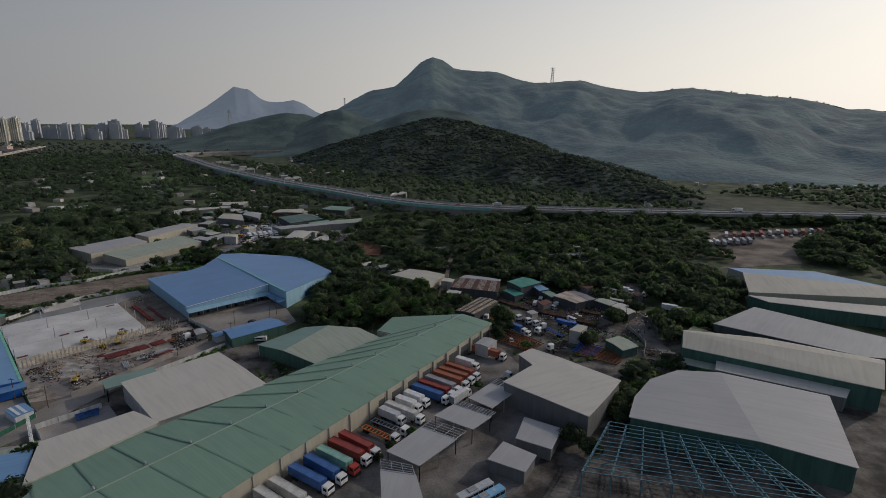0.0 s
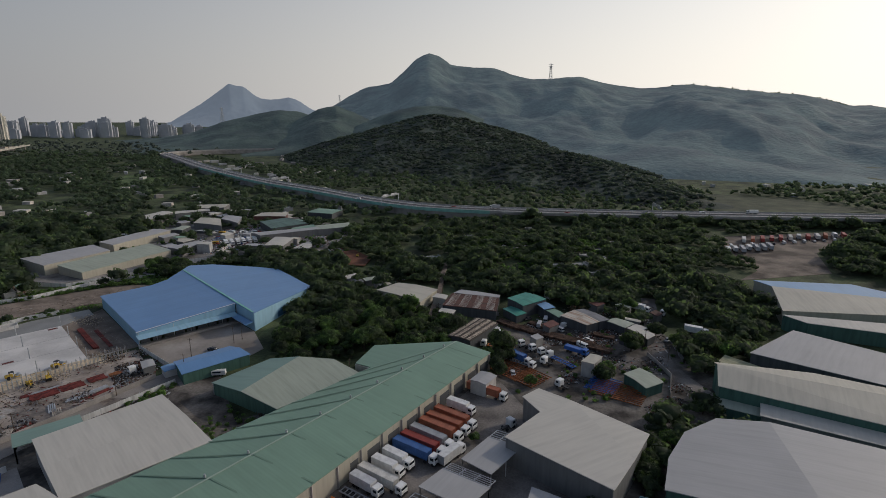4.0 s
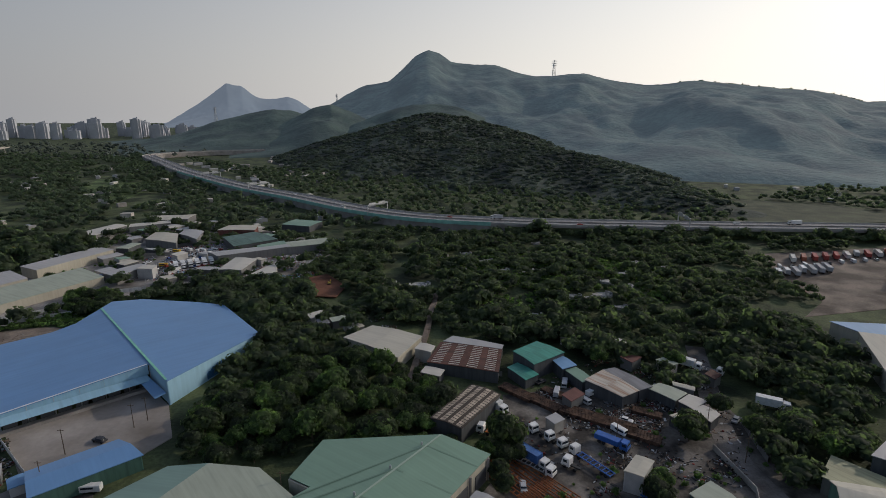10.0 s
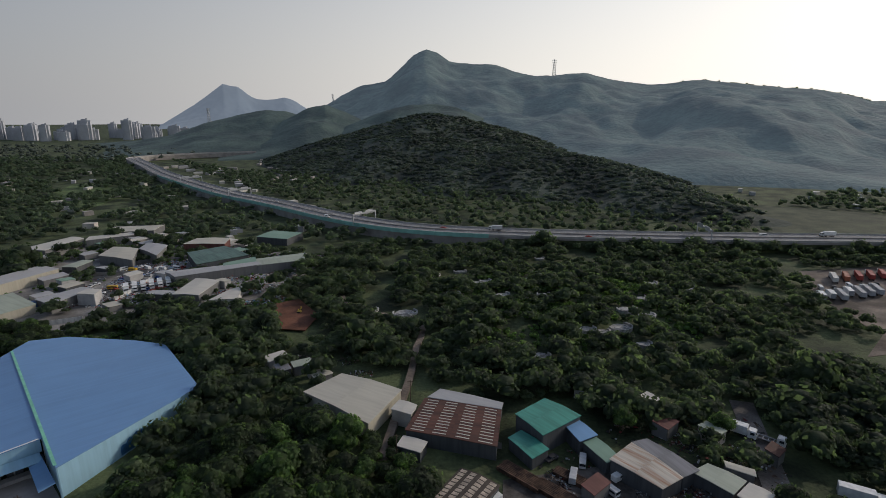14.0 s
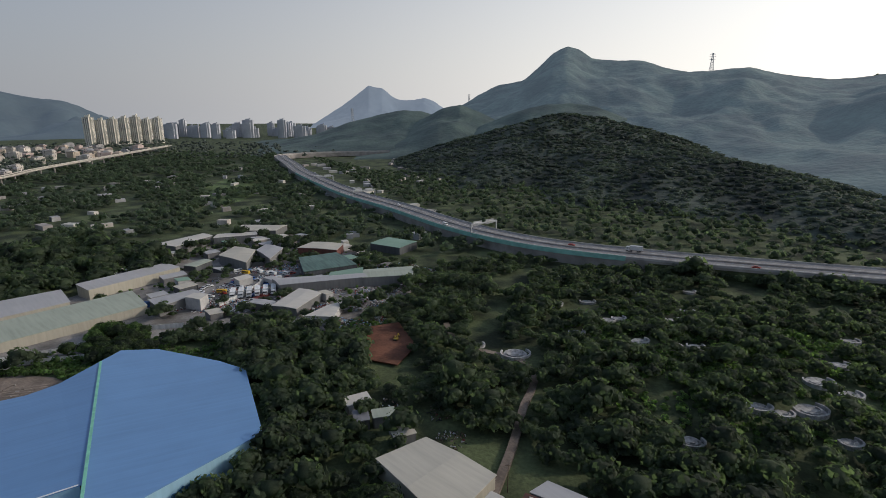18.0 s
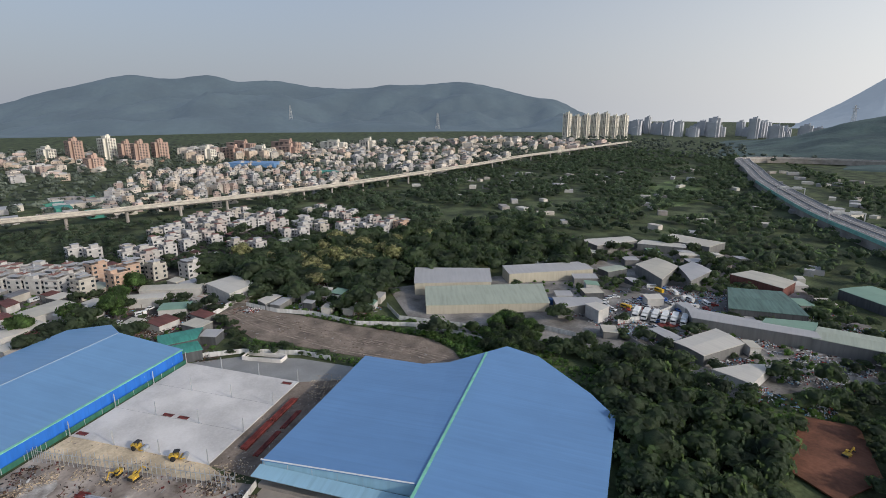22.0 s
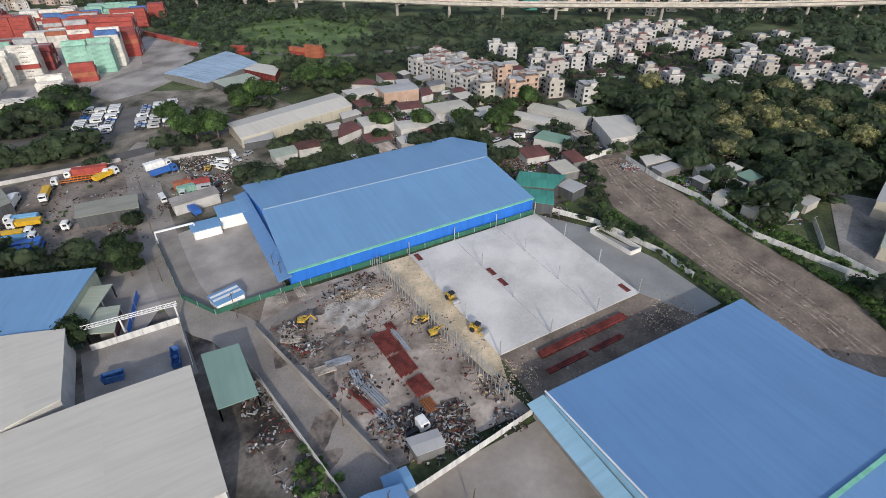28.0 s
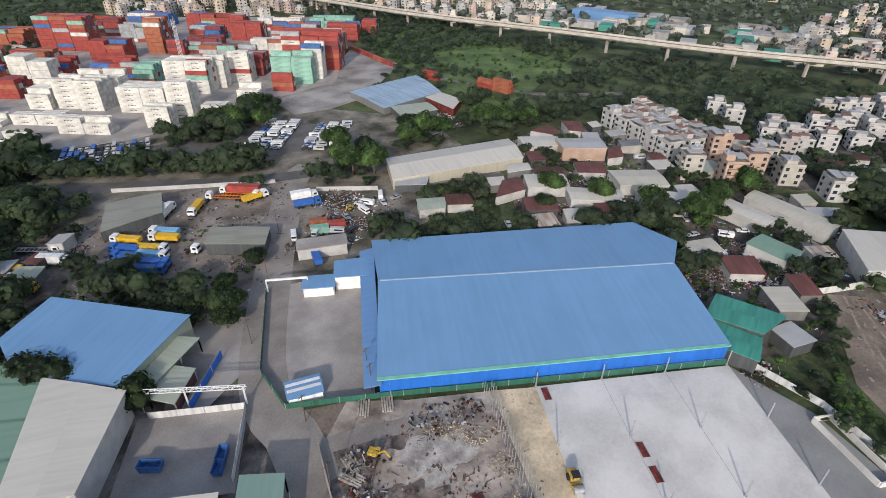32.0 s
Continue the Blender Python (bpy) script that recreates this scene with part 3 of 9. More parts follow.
patch("container_apron", [(-399, -87), (-376, -20), (-304.5, 12), (-279, 12), (-262, 4), (-270, -25), (-320, -25), (-366, -66)], 0.06, mat("apron_paving", (0.235, 0.215, 0.195), 0.9, var=0.2, scale=0.06, fine=0.8, bump=0.15, col2=(0.31, 0.29, 0.27)), "bare grey paved apron at the edge of the container yard")
patch("van_park", [(-155, -30), (-160, -10), (-195, 12), (-225, 40), (-240, 52), (-270, 38), (-250, 15), (-200, -10)], 0.04, ASPHALT, "grey car park", trees=True)
patch("car_park", [(178, 332), (200, 352), (205, 400), (225, 445), (322, 462), (330, 448), (266, 395), (242, 346)], 0.04, mat("dark_dirt", (0.12, 0.095, 0.075), 0.95, var=0.35, scale=0.06, fine=1.0, bump=0.5, col2=(0.19, 0.155, 0.125)), "bare earth lorry park by the trees")
patch("red_clearing", [(-60, 360), (-69, 390), (-58, 398), (-43, 376), (-45, 358)], 0.9, SOIL, "cleared patch of red earth")
patch("meadow", [(-330, 90), (-500, 60), (-503, -110), (-420, -90), (-345, 10)], 0.03, MEADOW, "rough green meadow overgrown with shrubs below the viaduct", "meadow", trees=True)
patch("meadow_grass", [(-396, -2), (-420, -24), (-453, -14), (-470, 14), (-461, 40), (-438, 87), (-402, 76), (-389, 40), (-391, 15)], 0.06, mat("meadow_grass", (0.078, 0.13, 0.04), 0.95, var=0.35, scale=0.06, fine=0.8, bump=1.0, col2=(0.115, 0.165, 0.06), mix=0.7), "open bright green grass in the rough meadow", "meadow")
patch("meadow_field", [(256, 552), (331, 537), (440, 560), (409, 631), (339, 670), (290, 640)], 0.03, mat("field", (0.042, 0.056, 0.03), 0.95, var=0.4, scale=0.06, fine=0.5, bump=0.8, col2=(0.075, 0.085, 0.048), mix=0.8), "dull green vegetable fields beyond the highway", "meadow")
patch("meadow_plain", [(-420, 700), (-330, 640), (-360, 800), (-480, 860)], 0.04, MEADOW, "green field on the plain", "meadow", trees=True)


def lane(name, pts, width, top, material, label):
    line = ribbon_pts(pts, 6)
    bm = bmesh.new()
    ribbon(bm, line, -width / 2, width / 2, -0.4, top)
    ob = part(name, bm, material, None)
    for a, b in zip(line, line[1:]):
        d = (b - a).normalized()
        n = Vector((-d.y, d.x, 0)) * (width / 2 + 1)
        KEEP_OUT.append(np.array([(a + n)[:2], (b + n)[:2], (b - n)[:2], (a - n)[:2]]))
    return tagged(ob, label, "road", kind="structure")


lane("road_main", [(-88, 222), (-97, 211), (-125, 168), (-131, 148), (-152, 122), (-205, 69), (-222, 60)], 11, 0.09, ROAD_DUST, "wide dusty concrete lane between the yards")
lane("road_west", [(-110, -80), (-137, -19), (-157, 9), (-181, 35), (-205, 57), (-240, 84), (-262, 130)], 8, 0.11, ASPHALT, "grey road past the tree belt")
lane("site_track", [(-129, 167), (-138, 172.8), (-147, 180), (-156, 189)], 4.0, 0.085, ROAD_DUST, "pale packed track across the building site")
lane("lane_east", [(112, 300), (104, 275), (96, 250), (91, 230), (92, 212), (97, 195)], 7, 0.08, YARD_ROAD, "worn lane beside the small sheds")
lane("lane_wood", [(-2, 270), (0, 290), (3, 318), (4, 341), (6, 358), (0, 372), (-14, 377), (-27, 382), (-37, 402)], 2.5, 1.1, DIRT, "narrow earth track winding through the trees")
lane("meadow_track", [(-560, -300), (-511, -241), (-434, -139), (-396, -86), (-383, -56), (-371, -17), (-366, 20), (-369, 60), (-380, 96), (-412, 130)], 5, 0.14, YARD_ROAD, "grey track along the edge of the meadow")
lane("lane_village", [(-262, 262), (-300, 215), (-345, 180), (-400, 150)], 5, 0.08, ROAD_DUST, "village lane")


# ---- highway on its embankment ----
def highway():
    ctl = [(-400, 1345), (-500, 1300), (-566, 1245), (-582, 1190), (-545, 1128), (-470, 1028), (-388, 915), (-297, 806), (-217, 717), (-140, 647), (-68, 577), (-8, 537), (62, 518), (145, 507), (236, 499), (349, 491), (600, 470), (1200, 400)]
    line = ribbon_pts([(x, y, 7.6) for x, y in ctl], 12)
    t = tagged(new("highway"), "grey dual carriageway on an embankment with parapets", "highway", kind="structure")
    bm = bmesh.new(); ribbon(bm, line, -12, 12, -1.6, 0.0)
    part("deck", bm, CONCRETE, t)
    bm = bmesh.new(); ribbon(bm, [p for p in line if p.x < 70], -11.6, 11.6, -8.5, -1.6)
    part("retaining_wall", bm, CONCRETE, t)
    bm = bmesh.new(); ribbon(bm, [p for p in line if p.x > 40], -11.4, 11.4, -8.5, -1.6)
    part("embankment", bm, GRASS, t, "grassy embankment under the carriageway")
    for s in (-1, 1):
        bm = bmesh.new(); ribbon(bm, line, s * 6 - 5.2, s * 6 + 5.2, -0.3, 0.06)
        part("carriageway", bm, mat("highway_surface", (0.20, 0.195, 0.19), 0.85, var=0.15, scale=0.1, fine=2, bump=0.1), t)
        bm = bmesh.new(); ribbon(bm, line, s * 11.9 - 0.2, s * 11.9 + 0.2, -0.2, 1.1)
        part("parapet", bm, mat("parapet_concrete", (0.40, 0.385, 0.36), 0.8, var=0.15, scale=0.2, fine=2, bump=0.1), t)
        for o in (-4.9, 0, 4.9):
            bm = bmesh.new(); ribbon(bm, line, s * 6 + o - 0.12, s * 6 + o + 0.12, 0.0, 0.075)
            part("lane_line", bm, WHITE, t)
    bm = bmesh.new(); ribbon(bm, line, -0.4, 0.4, -0.2, 1.0)
    part("median", bm, CONCRETE, t)
    near = [p for p in line if p.y < 900 and p.x < 60]
    bm = bmesh.new(); ribbon(bm, near, -12.6, -12.35, -1.6, 1.35)
    part("noise_barrier", bm, mat("barrier_green", (0.22, 0.44, 0.38), 0.4, var=0.15, scale=0.2, fine=2, bump=0.05), t, "pale green noise barrier")
    for a, b in zip(line, line[1:]):
        d = (b - a).normalized(); n = Vector((-d.y, d.x, 0)) * (15 if a.x < 60 else 12.8)
        KEEP_OUT.append(np.array([(a + n)[:2], (b + n)[:2], (b - n)[:2], (a - n)[:2]]))
    return line


HW = highway()


def sign_gantry(p, d):
    a = math.degrees(math.atan2(d.y, d.x)) - 90
    t = thing("sign_gantry", "grey steel sign gantry over the highway", "gantry", "gantries", p.x, p.y, p.z, a)
    for s in (-12.5, 12.5):
        part("leg", boxes((s, 0, -1, 0.7, 0.7, 8)), STEEL, t)
    part("beam", boxes((0, 0, 6.4, 25.5, 0.9, 1.2)), STEEL, t)
    for s in (-6, 6):
        part("sign_board", boxes((s, -0.6, 5.6, 8, 0.25, 3.2)), STEEL, t, "back of a pale sign board")
    return t


for px, py in ((-300, 810), (-200, 703), (-52, 562), (196, 503)):
    k = min(range(1, len(HW) - 1), key=lambda i: (HW[i].x - px) ** 2 + (HW[i].y - py) ** 2)
    sign_gantry(HW[k], HW[k + 1] - HW[k - 1])


def viaduct():
    ctl = [(-504, -515), (-497, -289), (-490, -94), (-502, 44), (-509, 151), (-531, 250), (-557, 349), (-604, 470), (-714, 702), (-797, 852), (-910, 1118), (-1031, 1394)]
    line = ribbon_pts([(x, y, 11.5) for x, y in ctl], 14)
    t = tagged(new("viaduct"), "long pale concrete railway viaduct on piers", "viaduct", kind="structure")
    bm = bmesh.new(); ribbon(bm, line, -5, 5, -0.5, 0.0); ribbon(bm, line, -2.6, 2.6, -2.2, -0.5)
    part("deck", bm, CONCRETE, t)
    for s in (-1, 1):
        bm = bmesh.new(); ribbon(bm, line, s * 5 - 0.2, s * 5 + 0.2, -0.9, 1.3)
        part("parapet", bm, mat("viaduct_concrete", (0.43, 0.40, 0.345), 0.8, var=0.15, scale=0.2, fine=2, bump=0.1), t)
    bm = bmesh.new()
    for s in (-2, 2):
        ribbon(bm, line, s - 0.9, s + 0.9, -0.1, 0.12)
    part("track_bed", bm, DIRT, t)
    L = 0
    for a, b in zip(line, line[1:]):
        L += (b - a).length
        if L > 34:
            L = 0
            part("pier", cyl(b.x, b.y, -1, 1.3, 10.5, 8), CONCRETE, t)


viaduct()


# ---- hills ----
def ridge_hill(name, label, ctl, reach, material, gully, seed, rough=1.0, nu=170, nv=60, kind="structure", back=0.6, power=1.15, foot=()):
    """A hill under a crest line: spurs and gullies run down from the crest to the plain."""
    C = ribbon_pts(ctl, 40)
    L = [0.0]
    for a, b in zip(C, C[1:]):
        L.append(L[-1] + (b - a).length)
    us = np.linspace(0, L[-1], nu)
    cx, cy, cz = (np.interp(us, L, [p[i] for p in C]) for i in range(3))
    eye, size = Vector((-20, 150)), reach
    vs = np.concatenate([-np.linspace(back, 0, 14)[:-1], np.linspace(0, 1, nv)])
    verts = []
    for i in range(nu):
        d = (eye - Vector((cx[i], cy[i]))).normalized()
        if foot:
            reach = float(np.interp(cx[i], [p[0] for p in foot], [p[1] for p in foot]))
        for v in vs:
            a = abs(v)
            w = max(0.0, 1 - a) ** power
            x, y = cx[i] + d.x * reach * v, cy[i] + d.y * reach * v
            g = noise.fractal(Vector((x / (size * 0.3) + seed, y / (size * 0.45) + seed, 0.3)), 0.9, 2.1, 4)
            f = noise.fractal(Vector((x / 60, y / 60, seed)), 0.8, 2.0, 4)
            z = cz[i] * w + gully * g * 4 * a * (1 - a) * min(1, cz[i] / 120) + rough * f * min(1, w * 4)
            if a > 0.97:
                z -= 14 * (a - 0.97) / 0.03
            verts.append((x, y, z))
    m = len(vs)
    idx = (np.arange(nu - 1)[:, None] * m + np.arange(m - 1)[None]).ravel()
    faces = np.stack([idx, idx + m, idx + m + 1, idx + 1], 1)
    me = bpy.data.meshes.new(name)
    me.from_pydata(verts, [], faces.tolist())
    me.polygons.foreach_set("use_smooth", [True] * len(faces))
    ob = part(name, me, material, None)
    return tagged(ob, label, "hill", kind=kind)


# The mountain's haze is its material's emission, not air.
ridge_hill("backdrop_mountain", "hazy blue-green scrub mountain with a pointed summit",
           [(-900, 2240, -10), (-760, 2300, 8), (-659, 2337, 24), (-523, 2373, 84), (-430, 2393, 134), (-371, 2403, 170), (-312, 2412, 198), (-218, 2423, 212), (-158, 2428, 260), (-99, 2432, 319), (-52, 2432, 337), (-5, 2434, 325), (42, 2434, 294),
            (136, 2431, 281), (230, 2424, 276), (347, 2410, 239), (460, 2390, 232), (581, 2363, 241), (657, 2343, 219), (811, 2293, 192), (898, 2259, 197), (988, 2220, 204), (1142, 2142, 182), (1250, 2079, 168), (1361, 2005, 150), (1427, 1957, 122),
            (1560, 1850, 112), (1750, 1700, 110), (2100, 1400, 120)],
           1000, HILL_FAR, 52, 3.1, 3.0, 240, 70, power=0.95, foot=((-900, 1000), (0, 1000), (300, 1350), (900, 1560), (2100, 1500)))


def spur_height(x, y, spurs, slope):
    """Height of a hill made of ridge lines with straight flanks, rounded where they meet."""
    z = np.full(x.shape, -60.0)
    for line in spurs:
        for (ax, ay, az), (bx, by, bz) in zip(line, line[1:]):
            dx, dy = bx - ax, by - ay
            f = np.clip(((x - ax) * dx + (y - ay) * dy) / (dx * dx + dy * dy), 0, 1)
            d = np.hypot(x - ax - f * dx, y - ay - f * dy)
            zz = az + f * (bz - az) - slope * (np.sqrt(d * d + 900) - 30)
            k = 9.0
            z = np.maximum(z, zz) + k * np.exp(-np.abs(z - zz) / k) * 0.35
    return z


SPURS = [[(-215, 1000, 4), (-178, 1130, 20), (-135, 1200, 44), (-83, 1250, 66), (-15, 1285, 83), (32, 1275, 75), (86, 1200, 51), (129, 1090, 36), (150, 990, 32), (198, 880, 29), (222, 780, 20), (240, 640, 7), (290, 590, 1)],
         [(-15, 1285, 83), (-40, 1120, 48), (-70, 980, 22), (-110, 880, 6)], [(60, 1235, 62), (60, 1040, 34), (40, 880, 14), (20, 760, 3)], [(150, 990, 32), (110, 860, 20), (120, 740, 7)]]


def spur_hill():
    xs, ys = np.arange(-520, 560, 8.0), np.arange(570, 1560, 8.0)
    X, Y = np.meshgrid(xs, ys)
    Z = spur_height(X, Y, SPURS, 0.30)
    f = np.array([noise.fractal(Vector((x / 90, y / 90, 2.4)), 0.9, 2.1, 4) for x, y in zip(X.ravel(), Y.ravel())]).reshape(X.shape)
    Z = Z + 5.0 * f * np.clip(Z / 25, 0, 1)
    Z = np.maximum(Z, -6.0)
    ny, nx = X.shape
    i = (np.arange(ny - 1)[:, None] * nx + np.arange(nx - 1)[None]).ravel()
    fc = np.stack([i, i + 1, i + nx + 1, i + nx], 1)
    fc = fc[(Z.ravel()[fc] > -6).any(axis=1)]
    me = bpy.data.meshes.new("foothill")
    me.from_pydata(np.stack([X.ravel(), Y.ravel(), Z.ravel()], 1).tolist(), [], fc.tolist())
    me.polygons.foreach_set("use_smooth", [True] * len(fc))
    tagged(part("foothill", me, HILL_NEAR, None), "dark wooded spur in front of the mountain", "hill", kind="structure")
    return X, Y, Z


HILLXYZ = spur_hill()
# Middle ridges, veiled by a fainter haze emission in HILL_MID.
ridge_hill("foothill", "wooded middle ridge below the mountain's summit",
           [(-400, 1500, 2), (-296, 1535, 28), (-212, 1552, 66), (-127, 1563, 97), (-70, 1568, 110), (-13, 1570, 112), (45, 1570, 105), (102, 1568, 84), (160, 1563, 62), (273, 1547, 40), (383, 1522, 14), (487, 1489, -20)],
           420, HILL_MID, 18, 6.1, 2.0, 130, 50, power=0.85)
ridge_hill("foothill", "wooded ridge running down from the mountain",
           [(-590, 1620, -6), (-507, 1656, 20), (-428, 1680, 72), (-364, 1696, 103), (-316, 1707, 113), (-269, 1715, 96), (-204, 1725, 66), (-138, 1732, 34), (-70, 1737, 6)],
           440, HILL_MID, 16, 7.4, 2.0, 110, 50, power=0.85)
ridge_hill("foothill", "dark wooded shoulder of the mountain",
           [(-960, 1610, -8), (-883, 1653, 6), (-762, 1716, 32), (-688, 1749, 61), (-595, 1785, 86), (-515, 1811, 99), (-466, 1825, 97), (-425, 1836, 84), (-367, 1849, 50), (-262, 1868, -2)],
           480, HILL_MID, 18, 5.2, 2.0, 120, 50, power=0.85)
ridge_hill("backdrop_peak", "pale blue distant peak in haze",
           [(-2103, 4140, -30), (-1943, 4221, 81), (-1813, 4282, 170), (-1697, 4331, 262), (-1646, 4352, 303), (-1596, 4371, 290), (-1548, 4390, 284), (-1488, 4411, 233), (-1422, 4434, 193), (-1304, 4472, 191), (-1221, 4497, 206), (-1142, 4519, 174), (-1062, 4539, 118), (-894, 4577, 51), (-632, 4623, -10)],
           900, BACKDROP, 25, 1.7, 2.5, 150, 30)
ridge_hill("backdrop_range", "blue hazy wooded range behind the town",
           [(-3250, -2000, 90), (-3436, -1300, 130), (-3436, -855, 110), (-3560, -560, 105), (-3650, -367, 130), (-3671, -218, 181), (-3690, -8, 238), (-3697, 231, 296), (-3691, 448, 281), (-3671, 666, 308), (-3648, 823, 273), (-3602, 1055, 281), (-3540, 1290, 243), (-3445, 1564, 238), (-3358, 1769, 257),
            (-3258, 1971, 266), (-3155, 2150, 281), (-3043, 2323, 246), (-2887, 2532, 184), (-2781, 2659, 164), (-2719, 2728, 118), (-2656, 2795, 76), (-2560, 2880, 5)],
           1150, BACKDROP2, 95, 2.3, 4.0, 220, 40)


def lattice_pylon(x, y, z, h, label="grey lattice power pylon"):
    t = thing("power_pylon", label, "pylon", "pylons", x, y, z)
    w = h * 0.11
    bm = bmesh.new()
    for sx in (-1, 1):
        for sy in (-1, 1):
            beam(bm, (sx * w, sy * w, -3), (sx * w * 0.18, sy * w * 0.18, h), h * 0.014)
    n = 7
    for i in range(n):
        z1, z2 = h * i / n, h * (i + 1) / n
        w1, w2 = w * (1 - 0.82 * i / n), w * (1 - 0.82 * (i + 1) / n)
        for s in (-1, 1):
            beam(bm, (-w1, s * w1, z1), (w2, s * w2, z2), h * 0.009)
            beam(bm, (w1, s * w1, z1), (-w2, s * w2, z2), h * 0.009)
            beam(bm, (s * w1, -w1, z1), (s * w2, w2, z2), h * 0.009)
    part("tower", bm, STEEL, t)
    for k in (0.66, 0.8, 0.93):
        bm = bmesh.new()
        beam(bm, (-w * 1.5, 0, h * k), (w * 1.5, 0, h * k), h * 0.014)
        beam(bm, (-w * 1.5, 0, h * k), (0, 0, h * (k + 0.05)), h * 0.01)
        beam(bm, (w * 1.5, 0, h * k), (0, 0, h * (k + 0.05)), h * 0.01)
        part("cross_arm", bm, STEEL, t)
    return t


lattice_pylon(462, 2380, 229, 64)
lattice_pylon(-430, 2393, 130, 34)
lattice_pylon(-860, 2200, 55, 55)
lattice_pylon(-2700, 900, 30, 90)
lattice_pylon(-2300, 1500, 5, 80)


# ---- the large halls ----
BASE_KEEP = len(KEEP_OUT)
bh = hall("blue_warehouse", "large warehouse with a bright blue metal roof and pale blue walls",
          [[(-122, 240, 6.2), (-92, 268.5, 8.6), (-141, 321, 8.8), (-142.6, 306.5, 7.6), (-147, 299, 7.0), (-164.6, 284.6, 6.2)],
           [(-79.5, 256, 8.8), (-65, 300, 6.2), (-92, 332, 6.2), (-105, 335, 6.4), (-131, 336, 7.6), (-142, 330.5, 8.4), (-141, 321, 8.8), (-92, 268.5, 8.6)]],
          [ROOF_BLUE], [WALL_LBLUE], open_sides=(0,))


def along(t, name, a, b, w, h, material, lift=0.0, label=""):
    """A straight bar fixed to a hall."""
    o = t.matrix_world.translation
    bm = bmesh.new()
    d = Vector(b) - Vector(a)
    q = d.to_track_quat("X", "Z").to_matrix().to_4x4()
    bmesh.ops.create_cube(bm, size=1, matrix=Matrix.Translation((Vector(a) + Vector(b)) / 2 - o + Vector((0, 0, lift))) @ q @ Matrix.Diagonal((d.length, w, h, 1)))
    return part(name, bm, material, t, label)


def sheet_on(t, name, pts, material, thick=0.15, label=""):
    o = t.matrix_world.translation
    bm = bmesh.new()
    slab(bm, [(p[0] - o.x, p[1] - o.y, p[2]) for p in pts], thick)
    return part(name, bm, material, t, label)


GUTTER = mat("gutter_green", (0.20, 0.50, 0.36), 0.5, var=0.12, scale=0.4, fine=4, bump=0.05)
along(bh, "ridge_cap", (-80, 256.5, 8.95), (-141, 321, 8.95), 0.75, 0.14, GUTTER, label="pale green ridge cap")
sheet_on(bh, "canopy", [(-122.6, 239.2, 5.0), (-92.4, 267.3, 5.0), (-89.6, 264.3, 4.4), (-119.8, 236.2, 4.4)], WALL_LBLUE, label="pale blue loading canopy")
o = bh.matrix_world.translation
part("fascia", wall_bm((-122.4 - o.x, 239.6 - o.y), (-92.2 - o.x, 268.0 - o.y), 6.0, 8.35, 0.2, 4.8), WALL_LBLUE, bh)
along(bh, "gutter", (-122.5, 239.4, 6.25), (-92.3, 267.8, 8.6), 0.35, 0.3, WHITE)
along(bh, "fascia", (-80.2, 256.8, 6.8), (-91.8, 268.6, 6.8), 0.2, 3.0, WALL_LBLUE)
for i in range(9):
    f = (i + 0.5) / 9
    along(bh, "loading_door", (-122 + 30 * f - 1.3, 240.2 + 28.5 * f - 1.2, 2.0), (-122 + 30 * f + 1.3, 240.2 + 28.5 * f + 1.2, 2.0), 0.2, 3.6, WALL_DARK)
sheet_on(bh, "canopy", [(-92.0, 267.0, 4.6), (-80.0, 255.6, 4.6), (-82.4, 253.0, 4.0), (-94.0, 264.6, 4.0)], ROOF_BLUE2)
along(bh, "loading_dock", (-121.2, 238.6, 0.5), (-91.2, 266.6, 0.5), 2.2, 1.1, CONCRETE)

bh2 = hall("blue_warehouse", "long warehouse with a light blue roof and deep blue wall",
           [[(-146.6, 168, 5.6), (-204.8, 227.2, 5.6), (-228, 206.6, 8.0), (-171.5, 146, 8.0)],
            [(-171.5, 146, 8.0), (-228, 206.6, 8.0), (-243, 203.5, 6.6), (-248, 188, 5.6), (-188, 128, 5.6)]],
           [ROOF_BLUE2], [WALL_BLUE])
along(bh2, "gutter", (-146.2, 167.8, 5.65), (-204.6, 227.2, 5.65), 0.9, 0.25, GUTTER, label="pale green eaves gutter")
along(bh2, "ridge_cap", (-171.5, 146, 8.1), (-228, 206.6, 8.1), 0.5, 0.12, sheet("ridge_pale_blue", (0.38, 0.48, 0.58), 0.5, 0.05))
along(bh2, "plinth", (-146.2, 167.6, 0.7), (-204.8, 227.6, 0.7), 0.4, 1.0, WHITE)
sheet_on(bh2, "canopy", [(-186, 130, 4.9), (-146.2, 169.2, 4.9), (-143.4, 166.4, 4.3), (-182.4, 127.6, 4.3)], ROOF_BLUE)
for i in range(7):
    f = (i + 0.2) / 6.6
    along(bh2, "downpipe", (-146.6 - 58.2 * f, 167.7 + 59.2 * f, 0.2), (-146.6 - 58.2 * f, 167.7 + 59.2 * f, 5.5), 0.3, 0.3, WHITE)
an = lean("gate_office", "white single-storey office with a blue roof beside the hall", (-168.5, 131.5), (-175.2, 138.4), (-182, 132.6), (-174, 126), 4.6, 4.6, ROOF_BLUE2, WHITE, category="office")
lean("gate_office", "low white gatehouse with a blue lean-to roof", (-160.5, 127), (-166.5, 133), (-170.5, 129), (-164.5, 123), 3.2, 3.2, ROOF_BLUE2, WHITE, category="office")

